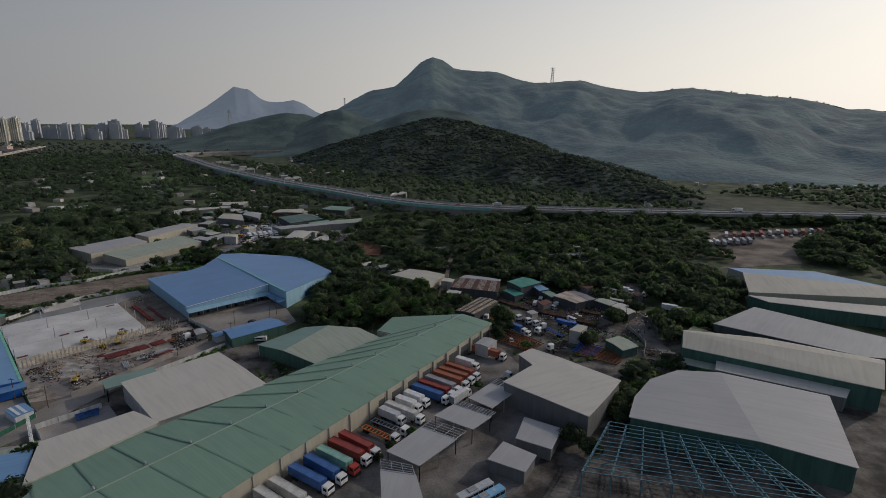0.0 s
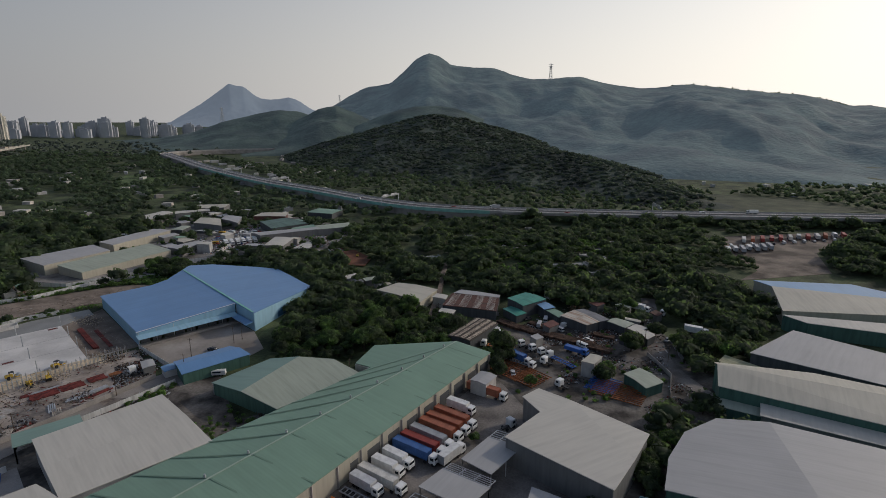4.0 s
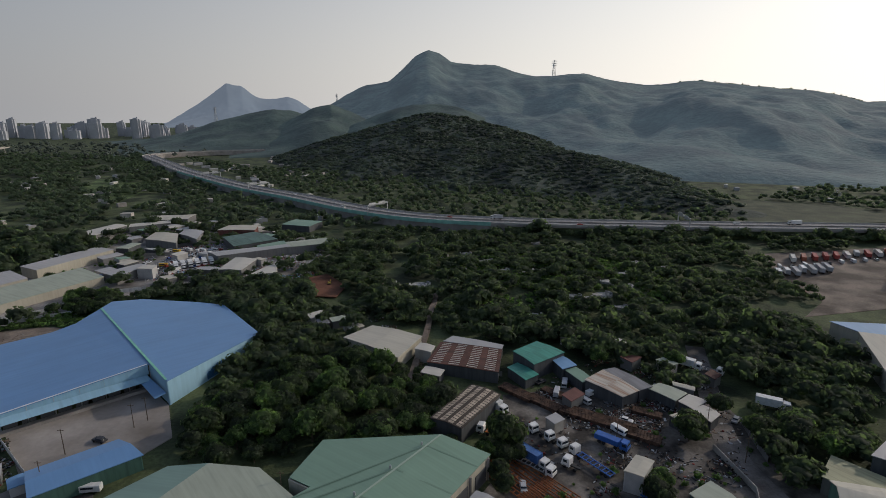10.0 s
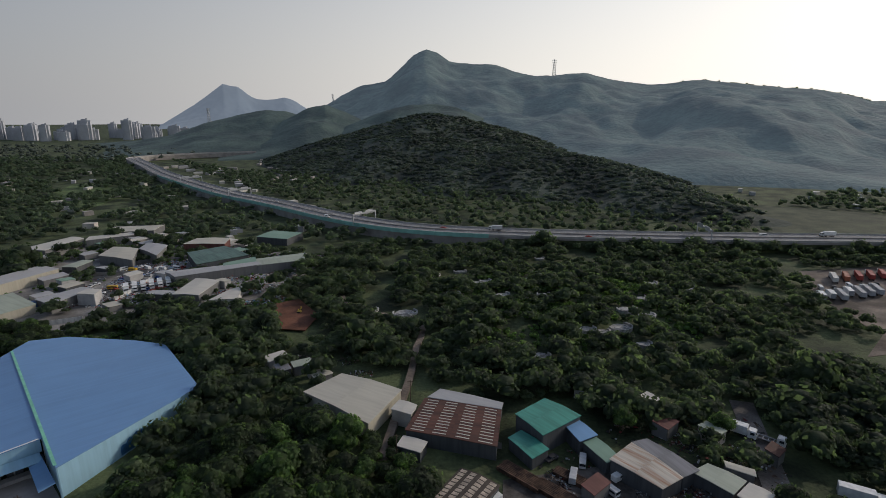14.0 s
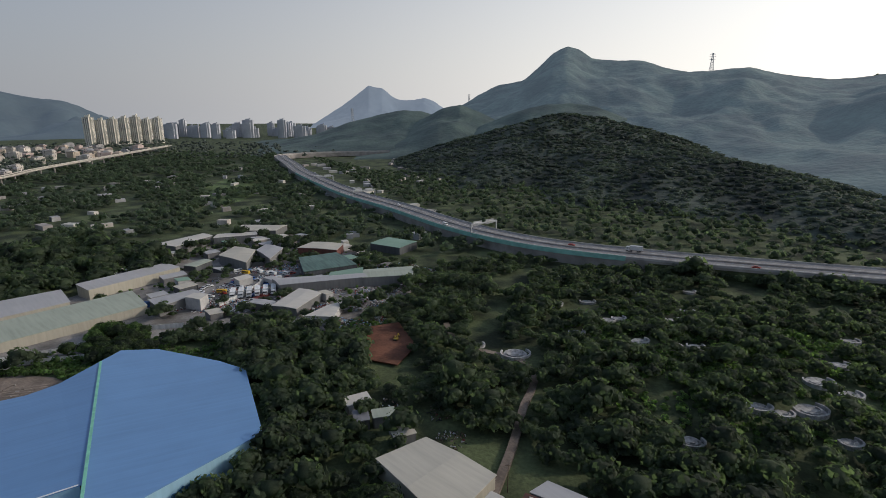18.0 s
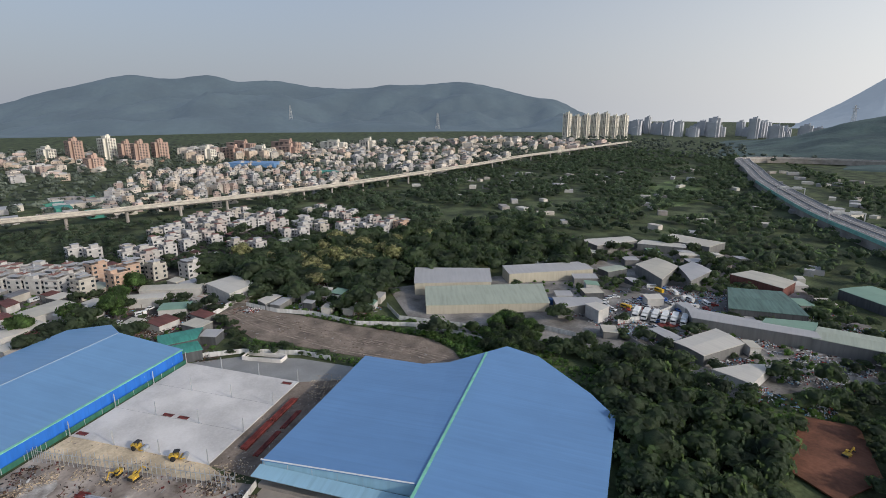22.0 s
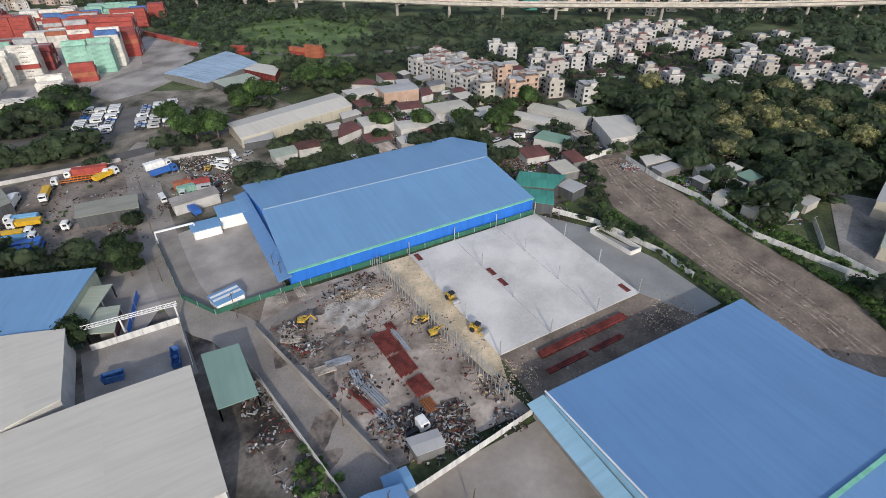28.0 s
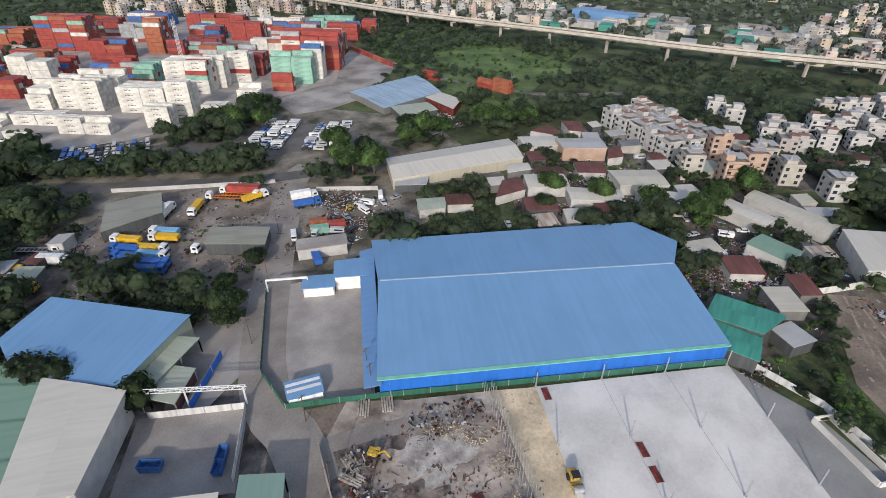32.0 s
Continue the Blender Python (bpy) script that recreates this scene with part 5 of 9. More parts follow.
# ---- sheds of the middle ground ----
# Dark walls of the rusty and plank-roofed sheds paint their shaded open insides.
SHEDS = [
    ("beige_shed", "shed with a cream pitched metal roof", (-30, 298), (-20, 310), (1, 299), (-7, 280), 5.2, 6.4, ROOF_BEIGE, WALL_CREAM),
    ("rusty_shed", "low shed with a rusted roof and white rooflight strips", (4, 278), (9, 295), (32, 288), (29, 270), 4.4, 4.9, ROOF_RUST, WALL_DARK),
    ("white_shed", "narrow shed with corrugated white sheets", (10, 295.5), (14, 300.5), (33, 292), (32, 288.4), 4.6, 4.8, ROOF_GREY, WALL_GREY),
    ("teal_shed", "shed with a bright teal pitched roof", (36, 283), (46, 291.5), (54.5, 282), (42, 272.5), 6.2, 7.0, ROOF_TEAL, WALL_DARK),
    ("blue_shed", "small shed with a pale blue roof", (49, 282), (53, 284), (57.5, 275), (52, 272), 4.6, 5.0, ROOF_BLUE2, WALL_GREY),
    ("teal_shed", "lean-to with a dull teal roof", (53, 273), (57, 275.5), (61, 266), (57, 264), 3.8, 4.2, ROOF_GREEN, WALL_DARK),
    ("teal_shed", "small hut with a teal roof", (33, 275), (37, 278.5), (43, 270), (38, 266), 3.6, 4.2, ROOF_TEAL, WALL_CREAM),
    ("rusty_shed", "shed with an orange rust-streaked cream roof", (58, 264), (66, 271), (73.5, 257), (67, 253), 4.6, 5.2, ROOF_RUSTY, WALL_DARK),
    ("grey_shed", "shed with a bare grey truss roof", (66.5, 271.5), (71, 273), (79, 260), (74, 257.5), 4.4, 5.0, ROOF_DARK, WALL_GREY),
    ("grey_shed", "shed with a grey-green roof", (77.5, 260), (83, 263), (89, 256.5), (83.5, 252), 3.8, 4.2, ROOF_PALE, WALL_GREY),
    ("white_shed", "hut with a white roof", (84.5, 251.5), (89.5, 255.6), (93, 251.5), (87, 247), 3.8, 4.1, ROOF_WHITE, WALL_GREY),
    ("white_shed", "hut with a white roof", (86, 246), (91, 249), (93.5, 244), (89, 240), 3.8, 4.1, ROOF_WHITE, WALL_GREY),
    ("cream_shed", "narrow hut with a cream roof", (88, 264.5), (93.5, 261), (92.5, 258.5), (87.4, 262), 3.6, 3.9, ROOF_BEIGE, WALL_GREY),
    ("brown_shed", "shed with a weathered brown and white plank roof", (6, 240.5), (19, 260), (28, 253.5), (15, 235), 5.0, 6.2, ROOF_BROWN, WALL_DARK),
    ("white_shed", "low hut with a flat white roof", (2, 272), (3.5, 276.5), (10, 273.6), (8.4, 269), 3.4, 3.6, ROOF_WHITE, WALL_GREY),
    ("white_shed", "small white house with a pale roof", (-1, 288), (1, 293), (6.4, 290), (5, 285), 5.0, 5.4, ROOF_WHITE, PLASTER[1]),
    ("white_shed", "hut with a bright white roof among trees", (77, 297), (81, 300), (83.4, 295), (79, 291.4), 3.6, 3.9, ROOF_WHITE, WALL_DARK),
    ("grey_shed", "concrete hut at the wood's edge", (58, 303), (63, 305), (64.4, 301.6), (60, 298.6), 4.0, 4.2, ROOF_GREY, PLASTER[4]),
    ("office_hut", "two-storey white site office", (55, 215), (60, 221), (63.6, 218.6), (59, 212.8), 6.0, 6.3, ROOF_BEIGE, PLASTER[0]),
    ("green_shed", "shed with a pale olive-green roof and dark green wall", (69, 209), (76, 213.4), (80.4, 203), (73, 199), 4.0, 5.0, ROOF_PALE, WALL_GREEN),
    ("long_shed", "long warehouse with a grey metal roof", (-253, 349), (-231.5, 384), (-213.5, 373), (-231, 337.5), 6.8, 8.2, ROOF_GREY, WALL_CREAM),
    ("long_shed", "long warehouse with a pale green-grey roof", (-225.5, 341), (-199.5, 395), (-178.4, 382), (-204, 330), 4.8, 6.5, ROOF_PALE, WALL_CREAM),
    ("long_shed", "long warehouse with a grey metal roof", (-234, 395), (-218, 440), (-206, 437.5), (-222, 391), 6.0, 7.5, ROOF_GREY, WALL_CREAM),
    ("grey_shed", "shed with a dark grey pitched roof", (-183, 388), (-172.5, 406), (-165.5, 403.5), (-170, 380), 4.8, 5.4, ROOF_GREY, WALL_GREY),
    ("white_shed", "two-storey white yard office", (-165.6, 392.4), (-165.2, 398.4), (-157.4, 398.8), (-156.2, 391.2), 6.0, 6.4, ROOF_WHITE, PLASTER[0]),
    ("grey_shed", "long low lean-to over sorted scrap", (-135, 399), (-135, 404.6), (-123.4, 403.6), (-121, 397), 3.4, 3.8, ROOF_GREY, WALL_GREY),
    ("grey_shed", "open lorry shed with a grey-green roof", (-208, 443), (-206, 458), (-198.6, 456.4), (-199, 442), 5.0, 5.4, ROOF_PALE, WALL_DARK),
    ("white_shed", "shed with an off-white roof in the scrap yard", (-120, 395), (-120, 421), (-105.5, 417), (-106.5, 394), 4.6, 5.4, ROOF_WHITE, WALL_GREY),
    ("long_shed", "long open shed with a grey roof", (-141, 430), (-98, 451), (-92, 445), (-131, 421), 5.6, 6.2, ROOF_GREY, WALL_GREY),
    ("green_shed", "wide shed with a dark green ribbed roof", (-148, 472), (-131, 489), (-107, 466), (-130, 445), 5.8, 6.6, sheet("roof_dark_green", (0.10, 0.17, 0.145), 0.6, 0.2, stain=0.4), WALL_DARK),
    ("long_shed", "long shed with a pale mint roof", (-99, 458), (-74, 471), (-69, 455), (-94, 443.5), 5.4, 6.2, ROOF_PALE, WALL_GREY),
    ("green_shed", "shed with a dull green roof", (-115, 448), (-101.5, 462), (-95.5, 447), (-111, 436), 5.6, 6.2, ROOF_GREEN, WALL_GREY),
    ("white_shed", "cluster house with a white flat roof", (-99, 388), (-95, 403), (-90, 409), (-86, 390), 4.0, 4.3, ROOF_WHITE, PLASTER[0]),
    ("beige_shed", "shed with a cream roof", (-200, 465), (-204, 487), (-185, 482), (-173, 454), 6.0, 6.8, ROOF_BEIGE, WALL_GREY),
    ("grey_shed", "shed with a grey-blue roof", (-184, 482), (-187, 498), (-170, 491), (-164, 465), 6.0, 6.8, ROOF_GREY, WALL_GREY),
    ("beige_shed", "shed with a cream roof and dark red walls", (-161, 494), (-159, 511), (-136, 511), (-133, 494), 6.0, 6.8, ROOF_BEIGE, ROOF_RED),
    ("white_shed", "shed with a white roof behind trees", (-262, 480), (-252, 517), (-240, 512), (-243, 478), 6.0, 6.8, ROOF_WHITE, WALL_GREY),
    ("white_shed", "shed with a pale roof", (-241, 520), (-217, 535), (-212, 525), (-236, 508), 5.4, 6.0, ROOF_WHITE, WALL_GREY),
    ("beige_shed", "shed with a yellowish roof", (-243, 553), (-207, 560), (-205, 540), (-236, 532), 5.6, 6.4, ROOF_BEIGE, WALL_GREY),
    ("green_shed", "open shed with a slatted green roof", (-120, 520), (-96, 512), (-90, 532), (-114, 540), 5.0, 5.6, ROOF_GREEN, WALL_DARK),
    ("long_shed", "long shed with a pale off-white roof among trees", (-240.6, 87), (-291, 115.5), (-276.5, 131.5), (-227, 102.5), 4.4, 5.8, ROOF_WHITE, WALL_CREAM),
    ("blue_shed", "broad shed with a pale blue roof by the container yard", (-301, 6.5), (-352, 13.5), (-333, 46.5), (-291, 41), 3.6, 4.8, sheet("roof_pale_blue", (0.34, 0.45, 0.56), 0.5, 0.1), WALL_GREY),
    ("white_shed", "square warehouse with a white roof and grey walls", (-285, 244.5), (-293, 259), (-272.5, 266.4), (-262, 252.4), 6.0, 6.5, ROOF_WHITE, PLASTER[4]),
    ("curved_shed", "open shed with a pale grey-green roof", (-141, 54), (-151.5, 36.6), (-167.5, 43), (-160, 57), 4.2, 4.6, sheet("roof_grey_olive", (0.27, 0.27, 0.22), 0.6, 0.1, stain=0.2), WALL_DARK),
    ("grey_shed", "open lorry shed with a grey-olive roof", (-157, 86.5), (-164, 79.6), (-175.4, 94), (-168, 101), 4.2, 4.5, sheet("roof_grey_olive", (0.27, 0.27, 0.22), 0.6, 0.1, stain=0.2), WALL_DARK),
    ("flat_block", "low white block with a cluttered flat roof", (-172, 111.5), (-184, 120.6), (-188, 115.8), (-176, 106.6), 3.8, 3.9, CONCRETE, PLASTER[0]),
    ("teal_shed", "shed with a bright teal roof beside the slab", (-225, 220), (-226, 236.6), (-215, 233), (-214, 220), 5.0, 5.4, ROOF_TEAL, WALL_DARK),
    ("teal_shed", "lower shed with a bright teal roof", (-214, 221), (-214, 233), (-205, 234), (-205, 226), 4.2, 4.6, ROOF_TEAL, WALL_DARK),
    ("grey_shed", "hut with a light grey roof", (-226, 238), (-222, 244), (-216, 240), (-220, 234.6), 3.8, 4.0, ROOF_GREY, WALL_DARK),
    ("white_shed", "shed with a white metal roof in the village", (-291, 204), (-283, 226), (-276, 224), (-283, 203), 4.6, 5.2, ROOF_WHITE, PLASTER[4]),
    ("white_shed", "shed with an off-white roof in the village", (-303, 216), (-292, 244), (-283, 241), (-294, 214), 4.4, 5.0, ROOF_BEIGE, PLASTER[4]),
    ("grey_shed", "shed with a dark teal roof", (-270, 224), (-266, 236), (-257, 233), (-261, 221), 3.8, 4.2, ROOF_GREEN, PLASTER[4]),
    ("red_shed", "house with a red-brown metal roof", (-253.5, 135.5), (-259.5, 138.5), (-252.6, 146), (-240, 140.8), 3.6, 4.4, ROOF_RED, PLASTER[4]),
    ("red_shed", "low house with a red-brown ribbed roof", (-230, 124), (-236, 131), (-231, 137), (-225, 130), 3.4, 3.9, ROOF_RUST, PLASTER[4]),
    ("grey_shed", "shed with a pale teal roof", (-221, 119), (-228, 126), (-222, 131), (-215, 125), 3.6, 4.0, ROOF_PALE, PLASTER[4]),
    ("white_shed", "shed with a white metal roof", (-262, 158), (-272, 175), (-264, 180), (-254, 164), 4.2, 5.0, ROOF_WHITE, PLASTER[4]),
    ("grey_shed", "shed with an off-white roof and a red strip", (-286, 165), (-298, 180), (-287, 189), (-276, 174), 4.4, 5.4, ROOF_BEIGE, PLASTER[4]),
    ("white_shed", "shed with a white gabled roof", (-276, 180), (-284, 195), (-274, 200), (-266, 186), 4.4, 5.2, ROOF_WHITE, PLASTER[4]),
    ("orange_shed", "two-storey shed with orange walls and a grey roof", (-301, 134), (-313, 150), (-304, 157), (-293, 142), 6.0, 6.8, ROOF_GREY, PLASTER[3]),
    ("white_shed", "shed with a grey-white roof", (-296, 118), (-308, 132), (-299, 138), (-288, 126), 4.4, 5.0, ROOF_WHITE, PLASTER[4]),
    ("red_shed", "shed with a dark red roof", (-286, 150), (-292, 160), (-284, 165), (-278, 156), 4.0, 4.8, ROOF_RED, PLASTER[4]),
    ("white_shed", "shed with a white roof by the lane", (-262, 140), (-272, 152), (-263, 159), (-253, 147), 4.2, 4.8, ROOF_WHITE, PLASTER[4]),
    ("white_shed", "lean-to of pale sheets against the long shed", (-238, 97), (-246, 106), (-233.5, 113.5), (-225.6, 104.6), 3.2, 3.5, ROOF_GREY, WALL_DARK),
    ("white_shed", "white lean-to at the end of the long shed", (-268, 129), (-275, 134.4), (-270.5, 138.6), (-262, 133), 3.2, 3.5, ROOF_WHITE, WALL_GREY),
    ("white_shed", "small shed with a bright white roof", (-251.6, 128.6), (-257, 133.6), (-251.6, 137.4), (-247.6, 134), 3.4, 3.7, ROOF_WHITE, WALL_GREY),
    ("red_shed", "shed with a dark red roof beside the orange house", (-307.4, 118.4), (-319, 121.6), (-315, 129), (-309.5, 131), 4.2, 4.6, ROOF_RED, PLASTER[4]),
    ("red_shed", "lean-to with a dull red roof", (-329, 124), (-333.6, 131.6), (-322, 139), (-319.4, 132.6), 4.2, 4.6, ROOF_RED, PLASTER[4]),
    ("red_shed", "narrow red-roofed house in the village", (-309.6, 155.4), (-314.8, 158.4), (-305.4, 164.2), (-299.5, 160), 3.8, 4.3, ROOF_RED, PLASTER[4]),
    ("white_shed", "small shed with a white roof in a village yard", (-290, 190), (-295, 195), (-288.6, 200.5), (-282, 195), 3.6, 4.0, ROOF_WHITE, PLASTER[4]),
    ("grey_shed", "small shed with a faded green roof", (-262, 182), (-267, 185.4), (-263.6, 189), (-258.4, 185.4), 3.3, 3.6, ROOF_GREEN, WALL_GREY),
    ("white_shed", "workshop with pale patched sheets", (-249.8, 204.6), (-258, 210.8), (-252.4, 216), (-245, 209), 3.3, 3.6, ROOF_BEIGE, WALL_GREY),
    ("white_shed", "white-roofed shed beside the hoarding", (-254, 264), (-259.4, 271.6), (-254.6, 275.6), (-246.6, 266), 3.2, 3.6, ROOF_WHITE, WALL_GREY),
    ("grey_shed", "low shed with a blue-grey roof", (-245.4, 268), (-252, 275), (-249, 279), (-241.4, 271.4), 3.2, 3.5, ROOF_GREY, WALL_GREY),
    ("white_shed", "small white house among the huts", (-249, 283.4), (-254, 289.4), (-248.6, 291.4), (-243.6, 284.4), 3.6, 4.0, ROOF_GREY, PLASTER[0]),
    ("white_shed", "shed with a white roof and red front in a machine yard", (-318, 47.4), (-330, 48.6), (-326.6, 65), (-311, 71), 4.2, 4.5, ROOF_WHITE, REDOXIDE),
    ("grey_shed", "open workshop with a pale patched roof", (-295.6, 41.6), (-313.2, 52.2), (-306.8, 64.0), (-287.2, 56.2), 3.4, 3.7, ROOF_PALE, WALL_DARK),
    ("site_hut", "small guard hut with a blue roof", (-97.5, 212.5), (-100.6, 216.0), (-97.6, 218.8), (-94.4, 215.2), 2.8, 3.1, ROOF_BLUE2, PLASTER[0]),
    ("striped_hut", "hut with a blue and white striped roof", (-135, 150), (-141.5, 154), (-138.6, 158.4), (-132.4, 154.4), 2.6, 2.9, ROOF_BLUE2, WHITE),
    ("grey_shed", "scrap hut with a grey roof", (-106.5, 214.5), (-110, 219.5), (-107, 222), (-103.6, 217.5), 3.0, 3.4, ROOF_GREY, WALL_GREY),
]


def roof_strips(t, a, b, c, d, he, hr, n, rows, material, name="rooflight", w=0.45):
    """Short pale sheets let into both slopes of a pitched roof."""
    a, b, c, d = (Vector((*p, 0)) for p in (a, b, c, d))
    m1, m2 = (a + d) / 2, (b + c) / 2
    for lo1, lo2 in ((a, b), (d, c)):
        for i in range(n):
            f = (i + 0.5) / n
            e, r = lo1.lerp(lo2, f), m1.lerp(m2, f)
            for k in range(rows):
                g1, g2 = (k + 0.18) / rows, (k + 0.78) / rows
                p, q = e.lerp(r, g1), e.lerp(r, g2)
                p.z, q.z = he + (hr - he) * g1 + 0.09, he + (hr - he) * g2 + 0.09
                along(t, name, p, q, w, 0.06, material)


THINGS = {}
for name, label, a, b, c, d, he, hr, rf, wl in SHEDS:
    # Front-yard walls turned dark: painted shade, so the sheds look open below the eaves.
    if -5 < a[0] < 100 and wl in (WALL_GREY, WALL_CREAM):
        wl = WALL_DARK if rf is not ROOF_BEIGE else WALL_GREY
    if name != "long_shed":
        hr = he + 0.5 * (hr - he)
    if name == "long_shed" and he in (6.8, 4.8, 6.0):
        t = lean(name, label, a, b, c, d, hr - 0.8, he - 0.4, rf, wl, category="shed", overhang=0.35)
    else:
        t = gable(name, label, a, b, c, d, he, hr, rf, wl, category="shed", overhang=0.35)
    if name == "rusty_shed" and rf is ROOF_RUST:
        roof_strips(t, a, b, c, d, he, hr, 12, 2, ROOF_WHITE, "rooflight", 0.34)
    elif name == "brown_shed":
        roof_strips(t, a, b, c, d, he, hr, 17, 2, ROOF_PLANK, "loose_plank", 1.0)
    elif name == "striped_hut":
        for f in (0.25, 0.6):
            p, q = Vector((*a, he + 0.22)).lerp(Vector((*d, he + 0.22)), f), Vector((*b, he + 0.22)).lerp(Vector((*c, he + 0.22)), f)
            along(t, "white_stripe", p, q, 0.9, 0.05, WHITE)

# painted wave on the blue hall's east wall
WAVE = mat("mural_blue", (0.05, 0.17, 0.36), 0.6, var=0.3, scale=0.4, fine=2, bump=0.05)
o = bh.matrix_world.translation
bm = bmesh.new()
d = Vector((14.5, 44, 0)).normalized()
p0 = Vector((-79.5, 256, 0)) + Vector((d.y, -d.x, 0)) * 0.06 - o
rows = []
for i in range(41):
    f = 17 + 14 * i / 40
    h = 2.2 + 2.2 * math.sin(i / 40 * math.pi) ** 0.6 + 0.35 * math.sin(i * 0.9)
    p = p0 + d * f
    rows.append([bm.verts.new((p.x, p.y, 0.4)), bm.verts.new((p.x, p.y, h)), bm.verts.new((p.x + d.y * 0.05, p.y - d.x * 0.05, h)), bm.verts.new((p.x + d.y * 0.05, p.y - d.x * 0.05, 0.4))])
for u, v in zip(rows, rows[1:]):
    for k in range(4):
        bm.faces.new((u[k], v[k], v[(k + 1) % 4], u[(k + 1) % 4]))
bmesh.ops.recalc_face_normals(bm, faces=bm.faces[:])
part("mural", bm, WAVE, bh, "dark blue painted wave")


ROOFS = list(KEEP_OUT[BASE_KEEP:])


def fill_sheds(poly, n, seed, smin, smax, turn, group, reds=True):
    """Small sheds of a crowded quarter, each its own building, set where there is room."""
    rg = random.Random(seed)
    q = np.array(poly, float)
    made = 0
    for _ in range(n * 14):
        if made >= n:
            break
        x, y = rg.uniform(q[:, 0].min(), q[:, 0].max()), rg.uniform(q[:, 1].min(), q[:, 1].max())
        w, d = rg.uniform(smin, smax), rg.uniform(smin, smax) * 0.7
        px, py = np.array([x, x + w / 2, x - w / 2, x, x]), np.array([y, y, y, y + w / 2, y - w / 2])
        if not inside(px, py, q).all() or any(inside(px, py, k).any() for k in KEEP_OUT[BASE_KEEP:]):
            continue
        a = radians(turn + rg.choice((0, 90)) + rg.uniform(-8, 8))
        u, v = Vector((math.cos(a), math.sin(a))) * w / 2, Vector((-math.sin(a), math.cos(a))) * d / 2
        c = Vector((x, y))
        he = rg.uniform(2.8, 4.0)
        rf, word = rg.choice(((ROOF_WHITE, "white"), (ROOF_GREY, "grey"), (ROOF_BEIGE, "cream"), (ROOF_RED, "red-brown"), (ROOF_RUST, "rusted"), (ROOF_RED, "red-brown"), (ROOF_DARK, "dark grey"), (ROOF_PALE, "pale green"), (ROOF_RUSTY, "rusting")) if reds else ((ROOF_WHITE, "white"), (ROOF_GREY, "grey"), (ROOF_BEIGE, "cream"), (ROOF_GREY, "grey"), (ROOF_WHITE, "white"), (ROOF_GREEN, "dull green")))
        lean("hut", f"low hut with a {word} metal roof in a crowded yard", tuple(c - u - v), tuple(c + u - v), tuple(c + u + v), tuple(c - u + v), he, he + rg.uniform(0.2, 0.8), rf, rg.choice((PLASTER[4], WALL_GREY, PLASTER[1], WALL_DARK)),
             category="hut", overhang=0.25, group=group)
        made += 1


# ---- village houses ----
def village_house(w, d, storeys, wall, roofcap, seed, hood=True, near=True):
    """A template house at the origin: walls, floors, each window, balconies, parapet and stair hood."""
    rng = random.Random(seed)
    H = storeys * 2.6
    t = thing("village_house", "three-storey village house with rendered walls and a flat roof", "house", "village houses", 0, 0, -500)
    part("wall", boxes((0, 0, -0.5, w, d, H + 0.5)), wall, t)
    part("roof", boxes((0, 0, H, w + 0.3, d + 0.3, 0.18)), CONCRETE, t)
    part("parapet", boxes(*((a[0], a[1], H + 0.18, a[2], a[3], 0.9) for a in ((0, d / 2, w, 0.2), (0, -d / 2, w, 0.2), (w / 2, 0, 0.2, d - 0.4), (-w / 2, 0, 0.2, d - 0.4)))), wall, t)
    if hood:
        part("stair_hood", boxes((-w * 0.22, d * 0.15, H + 0.18, w * 0.42, d * 0.5, 2.2)), wall, t)
        part("hood_roof", boxes((-w * 0.22, d * 0.15, H + 2.4, w * 0.5, d * 0.58, 0.15)), roofcap, t)
    if near:
        part("string_course", boxes(*((0, 0, s * 2.6 + 2.6, w + 0.12, d + 0.12, 0.14) for s in range(storeys))), PLASTER[4], t)
        part("awning", boxes((w * 0.2, 0, H + 2.0, w * 0.5, d * 0.8, 0.1)), ROOF_GREY, t)
        part("water_tank", cyl(-w * 0.3, d * 0.2, H + 2.5 if hood else H + 0.2, 0.6, 1.2, 8), STEEL, t)
        for s in range(storeys):
            z = s * 2.6 + 0.95
            for k in (-0.3, 0.3):
                for sg in (-1, 1):
                    part("window", boxes((k * w, sg * (d / 2 + 0.02), z, 1.5, 0.16, 1.25)), GLASS, t)
                    part("window", boxes((sg * (w / 2 + 0.02), k * d, z, 0.16, 1.3, 1.25)), GLASS, t)
            if s:
                part("balcony", boxes((0, -d / 2 - 0.5, s * 2.6 - 0.15, w * 0.8, 1.0, 0.9)), wall, t)
    else:
        bm = bmesh.new()
        for s in range(storeys):
            z = s * 2.6 + 0.95
            for k in (-0.3, 0.3):
                for sg in (-1, 1):
                    add_box(bm, k * w, sg * (d / 2 + 0.02), z, 1.5, 0.16, 1.25)
                    add_box(bm, sg * (w / 2 + 0.02), k * d, z, 0.16, 1.3, 1.25)
            if s:
                add_box(bm, 0, -d / 2 - 0.4, s * 2.6 - 0.1, w * 0.7, 0.8, 0.2)
        tagged(part("fenestration", bm, GLASS, t), kind="stuff")
    return t


HOUSES = [village_house(w, d, st, PLASTER[c], rf, 1, near=near) for near in (True, False) for w, d, st, c, rf in (
    (8, 8, 3, 0, TILE_RED), (8, 8, 3, 1, ROOF_GREY), (8.4, 8, 4, 3, ROOF_GREY), (8, 9, 3, 0, ROOF_GREY), (7.6, 8, 3, 2, TILE_RED), (8, 8, 4, 1, ROOF_GREY))]
